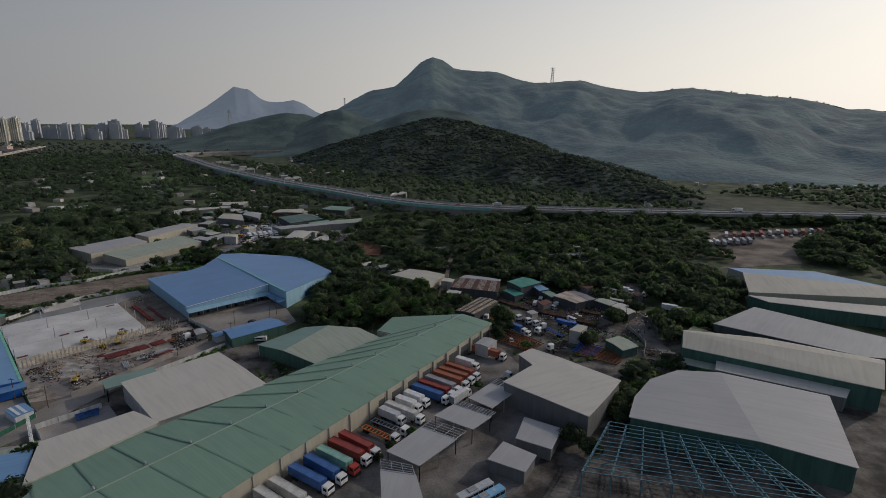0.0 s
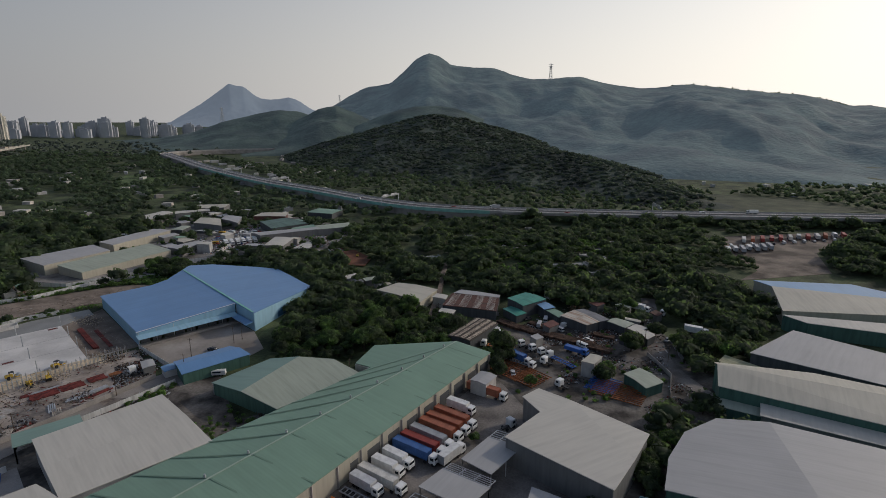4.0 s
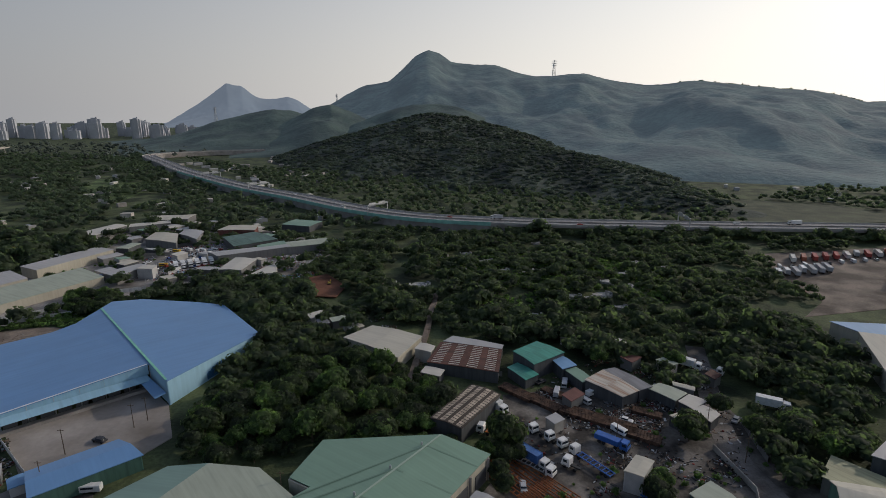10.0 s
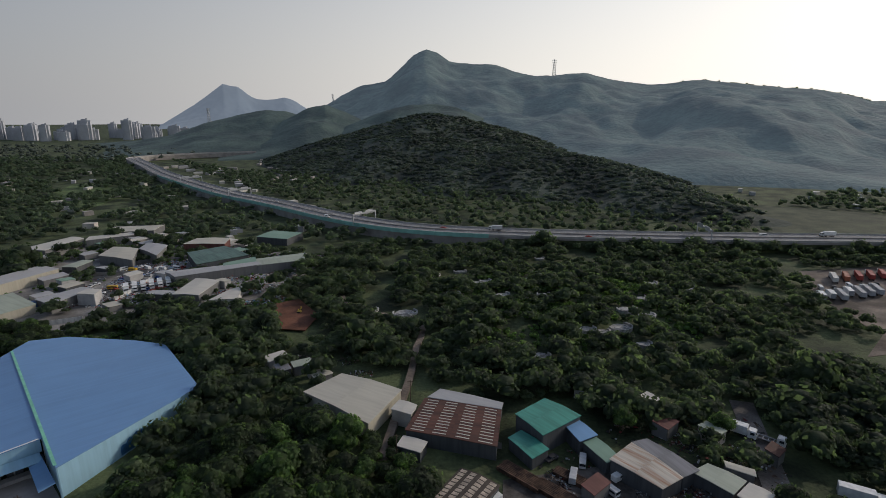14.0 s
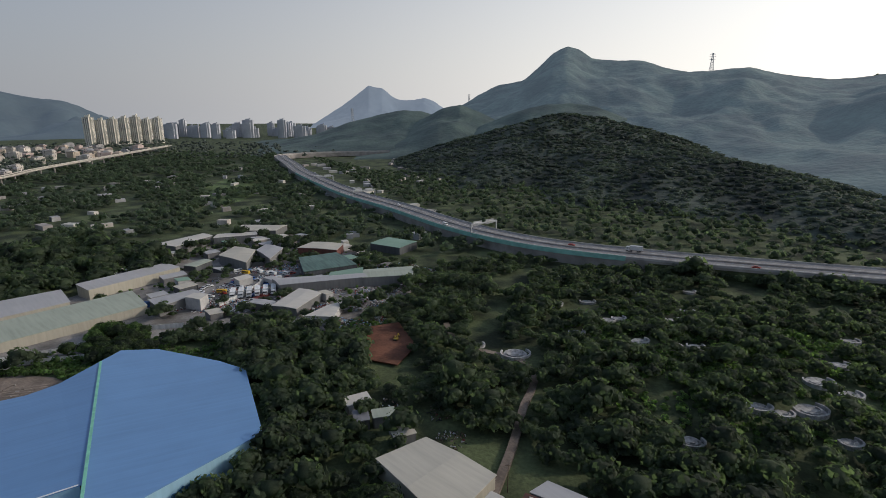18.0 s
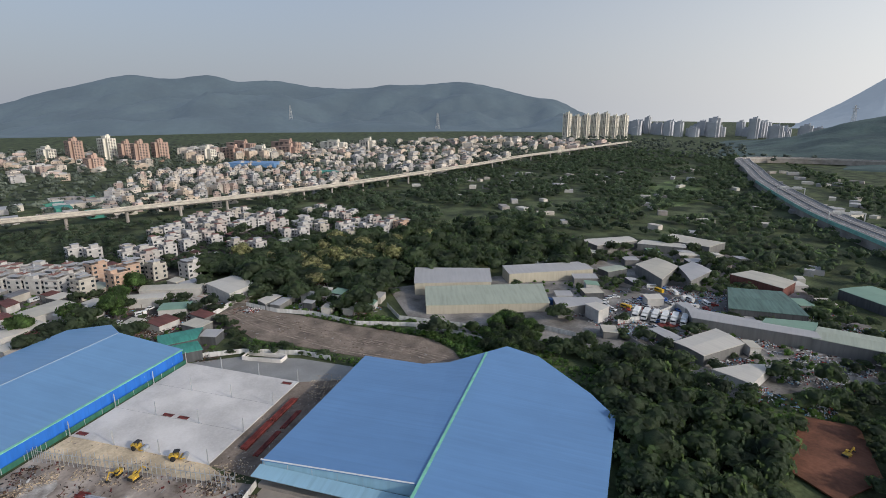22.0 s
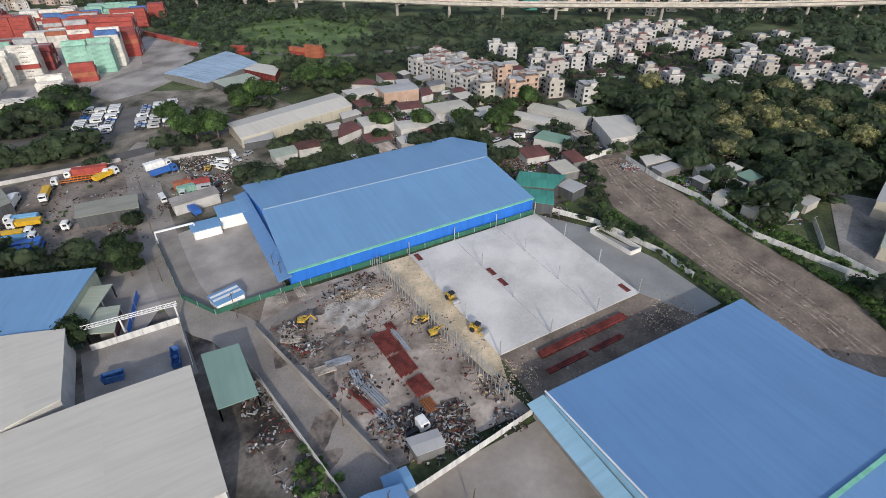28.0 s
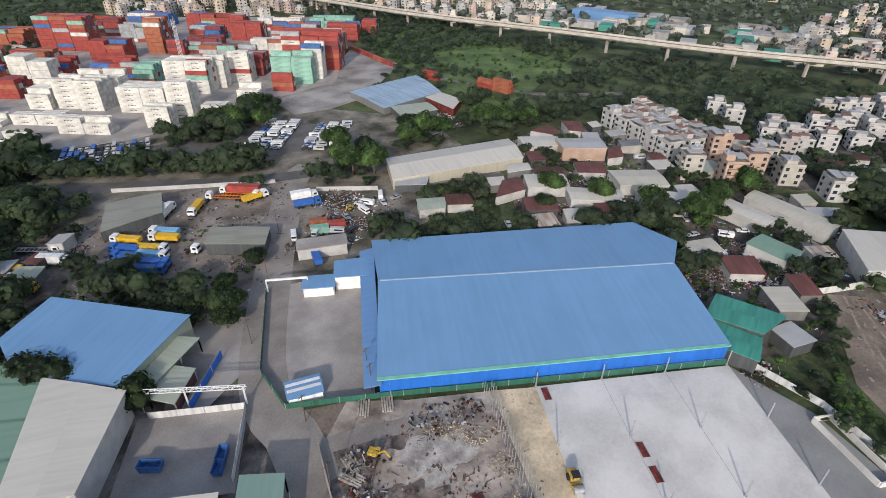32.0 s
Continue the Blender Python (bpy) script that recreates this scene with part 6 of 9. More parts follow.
spots = [(-349 + 5.9 * i - 9.2 * j, 143 + 8.6 * i + 6.2 * j, 0 if (i + j) % 3 else 3, 56) for i in range(5) for j in range(3)]
spots += [(-310, 190, 5, 33), (-312, 205, 2, 33), (-326, 210, 2, 33), (-329, 223, 1, 30), (-325, 240, 3, 30), (-339, 194, 2, 33), (-343, 212, 1, 33)]
spots += [(-390, 244, 3, 20), (-401, 226, 0, 20), (-391, 209, 1, 20), (-390, 190, 3, 20), (-363, 218, 4, 20), (-394, 262, 0, 20), (-410, 250, 3, 20), (-368, 272, 1, 20), (-356, 284, 3, 20), (-380, 232, 0, 20),
          (-420, 268, 4, 24), (-432, 282, 0, 24), (-446, 296, 3, 24), (-470, 296, 1, 24), (-486, 284, 0, 24), (-458, 312, 4, 24), (-478, 318, 3, 24), (-440, 262, 1, 24), (-462, 276, 3, 24), (-500, 300, 0, 24),
          (-420, 240, 3, 24), (-434, 226, 1, 24), (-450, 242, 0, 24), (-470, 254, 3, 24), (-490, 262, 4, 24)]
spots += [(-369, 358, 1, 15), (-365, 376, 3, 15), (-367, 394, 2, 15), (-383, 352, 0, 15), (-381, 370, 3, 15), (-381, 388, 1, 15), (-397, 384, 4, 15), (-406, 372, 0, 15), (-402, 328, 3, 15), (-414, 344, 1, 15),
          (-438, 360, 0, 15), (-452, 372, 3, 15), (-428, 316, 0, 15), (-380, 320, 3, 15), (-468, 350, 1, 15), (-484, 366, 0, 15)]
rh = random.Random(8)
spots += [(x + rh.uniform(8, 11) * rh.choice((-1, 1)), y + rh.uniform(8, 11) * rh.choice((-1, 1)), rh.choice((0, 3, 4, 3, 0, 1)), rz) for x, y, k, rz in spots if x < -362 and rh.random() < 0.85]
for x, y, k, rz in spots:
    size = (rh.uniform(0.9, 1.12), rh.uniform(0.88, 1.1), rh.uniform(0.78, 1.02))
    if x > -352:
        size = (1, 1, rh.uniform(0.94, 1.04))
    h = copy_thing(HOUSES[k if x > -352 else k + 6], pose(x, y, 0, 0, 0, rz + 90 * ((int(x) + int(y)) % 4)) @ Matrix.Diagonal((*size, 1)))
    h["label"] = {0: "white three-storey village house with a red-tiled stair hood", 1: "cream three-storey village house with a flat roof", 2: "orange four-storey village house with grey awnings",
                  3: "white three-storey village house with grey rooftop awnings", 4: "pink three-storey village house with a red-tiled hood", 5: "cream four-storey village house with a flat roof"}[k]
    KEEP_OUT.append(np.array([(x - 5, y - 5), (x + 5, y - 5), (x + 5, y + 5), (x - 5, y + 5)]))
for t in HOUSES:
    for o in (*t.children_recursive, t):
        bpy.data.objects.remove(o)


fill_sheds([(-262, 130), (-225, 165), (-206, 218), (-262, 262), (-300, 262), (-318, 215), (-330, 190), (-345, 135), (-310, 112)], 20, 1, 6, 13, 40, "village huts")
fill_sheds([(-345, 160), (-395, 180), (-440, 240), (-500, 262), (-480, 380), (-372, 410), (-352, 290), (-330, 200)], 26, 2, 6, 11, 25, "village huts")
fill_sheds([(-240, 400), (-262, 480), (-215, 560), (-130, 520), (-66, 468), (-88, 390), (-150, 380)], 24, 3, 6, 13, 60, "scrap yard huts", False)
fill_sheds([(-262, 264), (-210, 300), (-232, 325), (-262, 300)], 10, 4, 5, 9, 50, "yard huts", False)
fill_sheds([(30, 232), (95, 236), (110, 272), (84, 300), (40, 262)], 6, 5, 4, 7, 35, "yard huts")
fill_sheds([(-15, 312), (-60, 340), (-50, 318), (-20, 305)], 5, 6, 4, 8, 35, "wood huts")
fill_sheds([(-258, 266), (-214, 298), (-226, 320), (-258, 296)], 9, 14, 4, 8, 50, "yard huts", False)
fill_sheds([(-110, 46), (-138, 42), (-128, 70), (-110, 72)], 5, 7, 5, 9, 35, "yard huts")


# ---- the town beyond the viaduct ----
def box_arrays(x, y, z, sx, sy, sz, a):
    c, s = math.cos(a), math.sin(a)
    v = []
    for k in (0, 1):
        for i, j in ((-1, -1), (1, -1), (1, 1), (-1, 1)):
            px, py = i * sx / 2, j * sy / 2
            v.append((x + px * c - py * s, y + px * s + py * c, z + k * sz))
    return v, [(0, 3, 2, 1), (4, 5, 6, 7), (0, 1, 5, 4), (1, 2, 6, 5), (2, 3, 7, 6), (3, 0, 4, 7)]


class Pile:
    """Many boxes gathered in one mesh with a few materials."""

    def __init__(self, mats):
        self.v, self.f, self.m, self.mats = [], [], [], mats

    def box(self, x, y, z, sx, sy, sz, a, k):
        v, f = box_arrays(x, y, z, sx, sy, sz, a)
        n = len(self.v)
        self.v += v
        self.f += [tuple(q + n for q in p) for p in f]
        self.m += [k] * 6

    def done(self, name, label, category, kind="stuff", parent=None):
        me = bpy.data.meshes.new(name)
        me.from_pydata(self.v, [], self.f)
        for m in self.mats:
            me.materials.append(m)
        me.polygons.foreach_set("material_index", self.m)
        ob = part(name, me, None, parent)
        return tagged(ob, label, category, kind=kind) if not parent else ob


def far_house(p, rng, x, y, w, d, st, a, k):
    H = st * 2.8
    p.box(x, y, -2, w, d, H + 2, a, k)
    c, s = math.cos(a), math.sin(a)
    p.box(x + c * w * 0.15, y + s * w * 0.15, H, w * 0.5, d * 0.6, 2.2, a, rng.choice((k, 6, 11, k, 6, 3)))
    for f in range(st):
        for q in (-0.28, 0.28):
            for sx, sy, ww, dd in ((q * w, -d / 2, 1.5, 0.2), (q * w, d / 2, 1.5, 0.2), (w / 2, q * d, 0.2, 1.5))[q > 0:]:
                p.box(x + sx * c - sy * s, y + sx * s + sy * c, f * 2.8 + 1, ww, dd, 1.2, a, 7)


TOWNM = [mat("town_render_" + n, c, 0.85, var=0.2, scale=0.12, fine=2, bump=0.05, island=0.22) for n, c in (("white", (0.54, 0.495, 0.44)), ("cream", (0.48, 0.40, 0.32)), ("pink", (0.44, 0.35, 0.31)), ("grey", (0.36, 0.355, 0.35)), ("sand", (0.46, 0.42, 0.37)))] + [TILE_RED, ROOF_GREY, GLASS, ROOF_BLUE, ROOF_TEAL, ROOF_WHITE, CONCRETE]


def far_town():
    rng = random.Random(77)
    p = Pile(TOWNM)
    zones = [([(-546, 181), (-574, 326), (-636, 463), (-814, 528), (-943, 399), (-930, 248), (-740, 184)], 14, 0.5, 3),
             ([(-534, -8), (-501, -289), (-683, -354), (-779, -123), (-651, -40)], 15, 0.5, 3),
             ([(-814, 528), (-697, 605), (-868, 897), (-1231, 861), (-1507, 602), (-1118, 462)], 24, 0.5, 3),
             ([(-461, -221), (-337, -349), (-467, -550), (-697, -580), (-683, -354), (-553, -286)], 15, 0.6, 3),
             ([(-869, -421), (-839, -31), (-945, 239), (-1261, 247), (-1509, -111), (-1219, -525)], 30, 0.42, 3),
             ([(-1086, 291), (-1046, 448), (-1221, 508), (-1328, 288)], 30, 0.7, 6),
             ([(-1231, 861), (-929, 1048), (-1031, 1394), (-1480, 1390), (-1604, 894)], 40, 0.5, 4)]
    for poly, step, dens, st in zones:
        q = np.array(poly, float)
        for x in np.arange(q[:, 0].min(), q[:, 0].max(), step):
            for y in np.arange(q[:, 1].min(), q[:, 1].max(), step):
                if rng.random() > dens or not inside(np.array([x]), np.array([y]), q)[0]:
                    continue
                X, Y = x + rng.uniform(-0.45, 0.45) * step, y + rng.uniform(-0.45, 0.45) * step
                far_house(p, rng, X, Y, rng.uniform(7, 11) * step / 15, rng.uniform(7, 10) * min(1.6, step / 15), max(2, st + rng.choice((-1, 0, 0, 1))), 0.3 + 1.2 * noise.noise(Vector((X / 120, Y / 120, 1))) + rng.choice((0, 1.57)), rng.choice((0, 4, 3, 1, 2, 4, 1, 0)))
    for i in range(70):     # low sheds in front of the town
        x, y = rng.uniform(-690, -556), rng.uniform(-60, 260)
        p.box(x, y, -1, rng.uniform(10, 30), rng.uniform(8, 16), rng.uniform(5, 7), rng.choice((0.2, 1.7)), rng.choice((10, 6, 3, 11, 9, 4)))
    p.box(-925, 392, -1, 84, 40, 12, 0.9, 8)
    p.box(-768, 452, -1, 60, 22, 9, 0.9, 9)
    p.box(-640, 20, -1, 60, 20, 9, 1.5, 8)
    p.done("far_town", "dense low-rise town of white and pink houses beyond the viaduct", "town")
    p = Pile(TOWNM)
    for i in range(260):    # scattered huts over the plain
        x, y = rng.uniform(-900, -60), rng.uniform(520, 1350)
        if y < 1150 + x * 1.1 + 450 and x > -0.55 * y - 320:
            p.box(x, y, -0.5, rng.uniform(5, 16), rng.uniform(4, 9), rng.uniform(3, 4.5), rng.uniform(0, 3), rng.choice((0, 4, 10, 6, 11, 3)))
    for i in range(14):
        x, y = rng.uniform(300, 600), rng.uniform(640, 800)
        p.box(x, y, -0.5, rng.uniform(5, 10), rng.uniform(4, 7), rng.uniform(3, 4), rng.uniform(0, 3), rng.choice((0, 4, 10, 6)))
    p.done("far_huts", "pale huts and sheds scattered over the plain", "huts")


far_town()


def tower_block(x, y, rz, w, d, storeys, wall, label, name="tower_block", group="tower blocks"):
    """A high-rise: cross-shaped shaft, each window column built from sunk dark bands between piers."""
    t = thing(name, label, "tower", group, x, y, 0, rz)
    H = storeys * 2.9
    part("shaft", boxes((0, 0, -2, w * 0.62, d, H + 2), (0, 0, -2, w, d * 0.62, H + 2)), wall, t)
    bm = bmesh.new()
    for s in range(storeys):
        z = s * 2.9 + 1.0
        for k in (-0.2, 0, 0.2):
            for sg in (-1, 1):
                add_box(bm, k * w, sg * (d / 2 + 0.05), z, w * 0.11, 0.3, 1.5)
                add_box(bm, sg * (w / 2 + 0.05), k * d, z, 0.3, d * 0.11, 1.5)
    if wall is GREYT:
        bm.free()
    else:
        tagged(part("window_grid", bm, GLASS, t), kind="stuff")
    part("roof_plant", boxes((0, 0, H, w * 0.4, d * 0.4, 5), (w * 0.2, 0, H, 4, 4, 8)), wall, t)
    return t


CREAMT = mat("tower_render", (0.70, 0.66, 0.57), 0.8, var=0.08, scale=0.05, fine=0.6, bump=0.05)
GREYT = mat("tower_render_grey", (0.45, 0.465, 0.49), 0.8, var=0.08, scale=0.05, fine=0.6, bump=0.05)
BRICKT = mat("tower_render_brick", (0.44, 0.31, 0.25), 0.8, var=0.10, scale=0.05, fine=0.6, bump=0.05)
for x, y, st in ((-990, -235, 25), (-955, -190, 26), (-945, -150, 25), (-908, -112, 26), (-915, -80, 25), (-962, -62, 27), (-1014, -42, 25), (-1050, -22, 24), (-1105, -46, 26), (-1150, -16, 25)):
    tower_block(x, y, 28, 30, 30, st - 2, CREAMT, "cream high-rise housing tower with rows of windows")
for x, y, w, d, st, m in ((-1320, 66, 60, 22, 7, CREAMT), (-1255, 118, 36, 24, 13, BRICKT), (-1272, 172, 44, 24, 14, CREAMT), (-1225, 205, 26, 24, 11, BRICKT), (-1150, 228, 26, 26, 12, BRICKT), (-1178, 262, 26, 26, 12, BRICKT), (-1020, 160, 34, 22, 7, BRICKT),
                          (-1120, 335, 60, 20, 8, CREAMT), (-1118, 385, 60, 20, 8, BRICKT), (-1128, 440, 60, 20, 7, CREAMT), (-1150, 500, 60, 20, 7, BRICKT), (-1290, 430, 90, 24, 8, BRICKT), (-1290, 530, 90, 24, 8, BRICKT), (-1270, 640, 80, 22, 7, CREAMT), (-1200, 700, 40, 24, 9, CREAMT)):
    tower_block(x, y, 25, w, d, st, m, "mid-rise brick and cream apartment block", "apartment_block", "apartment blocks")
for i in range(7):
    tower_block(-1447 + 17 * i, 1545 + 28 * i, 20, 27, 25, 29 - (i * 7) % 4, CREAMT, "hazy cream high-rise tower on the plain's far side")
rng = random.Random(12)
for i in range(40):
    f = i / 39
    tower_block(-1640 + 640 * f + rng.uniform(-16, 16), 1960 + 260 * f + rng.uniform(-90, 160), 20, rng.uniform(24, 48), 30, rng.choice((8, 10, 12, 15, 18, 18, 23)), GREYT, "hazy grey high-rise tower in the distant town")


# ---- container yard ----
def container_mesh(name, col, ribs=True):
    """A 12.2 m box: corner posts, ribbed sides, door end with bars."""
    m = mat("container_" + name, col, 0.55, var=0.18, scale=0.4, fine=3, bump=0.1)
    bm = boxes((0, 0, 0.08, 12.0, 2.3, 2.42))
    for sx in (-6.0, 6.0):
        for sy in (-1.14, 1.14):
            add_box(bm, sx, sy, 0, 0.2, 0.17, 2.6)
    for sy in (-1.16, 1.16):
        for z in (0, 2.46):
            add_box(bm, 0, sy, z, 12.1, 0.12, 0.14)
        if ribs:
            for i in range(14):
                add_box(bm, -5.5 + i * 0.846, sy, 0.15, 0.32, 0.08, 2.3)
    for k in (-0.8, -0.3, 0.3, 0.8):
        add_box(bm, 6.06, k, 0.2, 0.1, 0.07, 2.2)
    me = mesh_of(bm, "container")
    me.materials.append(m)
    return me, m


CONT = {n: container_mesh(n, c) for n, c in (("white", (0.60, 0.58, 0.53)), ("red", (0.31, 0.062, 0.05)), ("rust", (0.33, 0.115, 0.065)), ("green", (0.24, 0.42, 0.34)), ("blue", (0.06, 0.14, 0.34)),
                                            ("grey", (0.36, 0.37, 0.38)), ("maroon", (0.20, 0.05, 0.05)), ("yellow", (0.60, 0.36, 0.05)))}
LETTER = mat("lettering_black", (0.03, 0.03, 0.035), 0.6, var=0.1, scale=1, fine=5, bump=0)


def container_yard():
    """Blocks of stacks: along, depth, boxes long, boxes deep, boxes high, colour."""
    rng = random.Random(31)
    U, V = Vector((-0.555, 0.832)), Vector((-0.832, -0.555))
    ang = math.degrees(math.atan2(U.y, U.x))
    O = Vector((-186, -128))
    names = list(CONT)
    pile = Pile([CONT[n][1] for n in names])
    warm = ["red", "rust", "red", "maroon", "red", "rust"]
    front = [(12, -13, 1, 5, 5, "white"), (26, -10.5, 1, 5, 6, "white"), (40, -13, 1, 5, 6, "white"), (29, 3, 2, 4, 6, "white"), (62, -14, 2, 5, 5, "white"), (86.5, -35, 1, 3, 4, "white"), (91, -20, 1, 4, 7, "white"),
             (105, -15, 1, 3, 3, "white"), (20, -36, 2, 3, 2, "white"), (50, -46, 2, 3, 3, "white"), (33, -61, 1, 2, 2, "white"), (5, -40, 1, 3, 2, "white"), (-12, -30, 1, 3, 3, "white"), (117, 4, 1, 4, 4, "white")]
    mid = [(70, 21, 2, 5, 7, "white"), (97, 47, 1, 4, 7, "white"), (87, 34, 1, 3, 7, "white"), (123, 46, 2, 4, 7, "green"), (139, 58, 1, 4, 8, "white"), (120, 80, 3, 6, 9, "red"), (-18, 48, 1, 5, 4, "red"), (6, 52, 2, 5, 4, "red"),
           (-17, 3, 1, 5, 4, "red"), (-31, 33, 2, 4, 6, "white"), (100, 62, 1, 5, 5, "maroon"), (46, 30, 1, 6, 5, "green"), (30, 40, 1, 4, 4, "rust"), (-45, 20, 1, 6, 4, "red"), (-48, 56, 2, 6, 5, "rust"), (128, 30, 1, 2, 4, "red")]
    back = [(-71, 116, 3, 6, 9, "red"), (10, 114, 1, 6, 9, "rust"), (26, 111, 1, 5, 4, "red"), (52, 164, 2, 6, 5, "red"), (36, 117, 2, 6, 4, "maroon"), (-18, 90, 2, 6, 5, "red"), (62, 84, 3, 4, 5, "grey"), (84, 120, 2, 6, 4, "white"),
            (112, 130, 3, 6, 5, "rust"), (-30, 150, 3, 6, 5, "grey"), (20, 160, 2, 6, 4, "blue"), (84, 165, 3, 6, 5, "rust"), (128, 170, 2, 6, 5, "red"), (-80, 170, 3, 6, 5, "maroon"), (0, 200, 4, 6, 5, "red"), (60, 205, 3, 6, 4, "white"), (104, 210, 3, 6, 4, "green"), (-90, 60, 2, 6, 5, "red"),
            (-60, 215, 3, 6, 4, "blue"), (150, 205, 1, 6, 4, "red"), (-110, 120, 2, 6, 5, "rust"), (-100, 5, 2, 6, 3, "white")]
    made = 0
    for tier, rows in enumerate((front, mid, back)):
        for u0, v0, nl, nd, high, base in rows:
            for i in range(nl):
                for j in range(nd):
                    hh = max(1, high - (rng.random() < 0.35) - (rng.random() < 0.2))
                    for k in range(hh):
                        p = O + U * (u0 + 6.2 + i * 12.5 + rng.uniform(-0.15, 0.15)) + V * (v0 + 1.3 + j * 2.62)
                        n = base
                        if tier and rng.random() < (0.12 if base in ("white", "green") else 0.4):
                            n = rng.choice(warm + ["grey", "blue", "green", "white"])
                        if made < 240 and (j == 0 or k == hh - 1) and tier < 2:
                            made += 1
                            ob = new("shipping_container", CONT[n][0])
                            ob.matrix_world = pose(p.x, p.y, 0.06 + k * 2.61, 0, 0, ang)
                            tagged(ob, f"{n} steel shipping container with ribbed sides in a stack", "container", "stacked containers")
                            if n == "white" and j == 0:
                                bm = bmesh.new()
                                for s in range(6):
                                    add_box(bm, 0.7 * s - 1.4, -1.24, 1.05, 0.36, 0.03, 0.5)
                                tagged(part("lettering", bm, LETTER, ob), kind="stuff")
                        else:
                            pile.box(p.x, p.y, 0.06 + k * 2.61, 12.15, 2.4, 2.52, math.radians(ang), names.index(n))
    pile.done("container_stacks", "stacked red, white and green shipping containers", "containers")
    rows = [(-388.5 + 19 * f, -78 + 56 * f, 0, 71.7, "red" if i % 3 else "rust") for i, f in enumerate((0.06, 0.27, 0.48, 0.69, 0.9))]
    rows += [(-364 - 2.7 * j, 56 + 12.6 * i, h, 80, "rust" if (i + j) % 2 else "red") for j in range(2) for i in range(2) for h in range(1 + (i + j) % 2 + i)]
    rows += [(-360, 19, h, 88, "red") for h in range(2)]
    for x, y, h, a, n in rows:
        ob = new("shipping_container", CONT[n][0])
        ob.matrix_world = pose(x, y, 0.15 + h * 2.61, 0, 0, a)
        tagged(ob, f"{n} steel shipping container beside the meadow", "container", "stacked containers")


container_yard()


def skip(x, y, a, L, W, H, material, label):
    """An open-topped steel bin with sloping ends, rim and side ribs."""
    t = thing("skip", label, "skip", "yard skips", x, y, 0.075, a)
    bm = bmesh.new()
    lo = [(i * (L / 2 - 0.35), j * W / 2, 0.12) for i, j in ((-1, -1), (1, -1), (1, 1), (-1, 1))]
    hi = [(i * L / 2, j * W / 2, H) for i, j in ((-1, -1), (1, -1), (1, 1), (-1, 1))]
    ins = [(i * (L / 2 - 0.12), j * (W / 2 - 0.1), H) for i, j in ((-1, -1), (1, -1), (1, 1), (-1, 1))]
    deep = [(i * (L / 2 - 0.45), j * (W / 2 - 0.1), 0.3) for i, j in ((-1, -1), (1, -1), (1, 1), (-1, 1))]
    R = [[bm.verts.new(p) for p in ring] for ring in (lo, hi, ins, deep)]
    for u, v in zip(R, R[1:]):
        for k in range(4):
            bm.faces.new((u[k], u[(k + 1) % 4], v[(k + 1) % 4], v[k]))
    bm.faces.new(R[0][::-1]), bm.faces.new(R[3])
    bmesh.ops.recalc_face_normals(bm, faces=bm.faces[:])
    part("bin", bm, material, t)
    for j in (-1, 1):
        part("rim", boxes((0, j * (W / 2 + 0.03), H - 0.14, L, 0.1, 0.14)), material, t)
        part("skid", boxes((0, j * W * 0.3, 0, L - 0.9, 0.16, 0.12)), STEEL, t)


SKIP_BLUE = mat("skip_blue", (0.045, 0.12, 0.32), 0.6, var=0.25, scale=0.8, fine=5, bump=0.1)
for x, y, a, n in ((-187.6, 104.2, 140, "green"), (-190.4, 100.4, 140, "rust"), (-193.2, 106.2, 140, "red")):
    ob = new("shipping_container", CONT[n][0])
    ob.matrix_world = pose(x, y, 0.1, 0, 0, a) @ Matrix.Diagonal((0.5, 1, 1, 1))
    tagged(ob, f"{n} half-length steel container behind the workshop", "container", "yard containers")
for x, y, a in ((-116.4, 153.4, 40), (-114.0, 155.6, 40)):
    skip(x, y, a, 3.4, 1.8, 1.7, SKIP_BLUE, "blue steel skip by the courtyard wall")
skip(-106.4, 144.9, 128, 4.6, 2.0, 1.9, SKIP_BLUE, "long blue steel skip in the courtyard")


def yard_mast(x, y, h):
    t = thing("yard_crane", "slim white lattice mast crane over the container yard", "crane", "", x, y, 0)
    bm = bmesh.new()
    for sx in (-0.8, 0.8):
        for sy in (-0.8, 0.8):
            beam(bm, (sx, sy, 0), (sx, sy, h), 0.18)
    n = int(h / 2)
    for i in range(n):
        s = 1 if i % 2 else -1
        beam(bm, (-0.8 * s, -0.8, i * h / n), (0.8 * s, -0.8, (i + 1) * h / n), 0.12)
        beam(bm, (-0.8, 0.8 * s, i * h / n), (-0.8, -0.8 * s, (i + 1) * h / n), 0.12)
    part("mast", bm, WHITE, t)
    part("base", boxes((0, 0, 0, 4, 4, 0.8)), CONCRETE, t)


yard_mast(-292, -150, 26)
yard_mast(-372, -160, 24)


# ---- vehicles ----
def axle_mesh(r, w, half):
    """Two wheels on their axle."""
    bm = cyl(0, -half, r, r, w, 12, axis="Y")
    cyl(0, half, r, r, w, 12, bm=bm, axis="Y")
    cyl(0, 0, r, r * 0.25, half * 2, 6, bm=bm, axis="Y")
    me = mesh_of(bm, "axle")
    me.materials.append(RUBBER)
    return me


W_TRUCK, W_CAR = axle_mesh(0.52, 0.36, 1.02), axle_mesh(0.33, 0.22, 0.78)


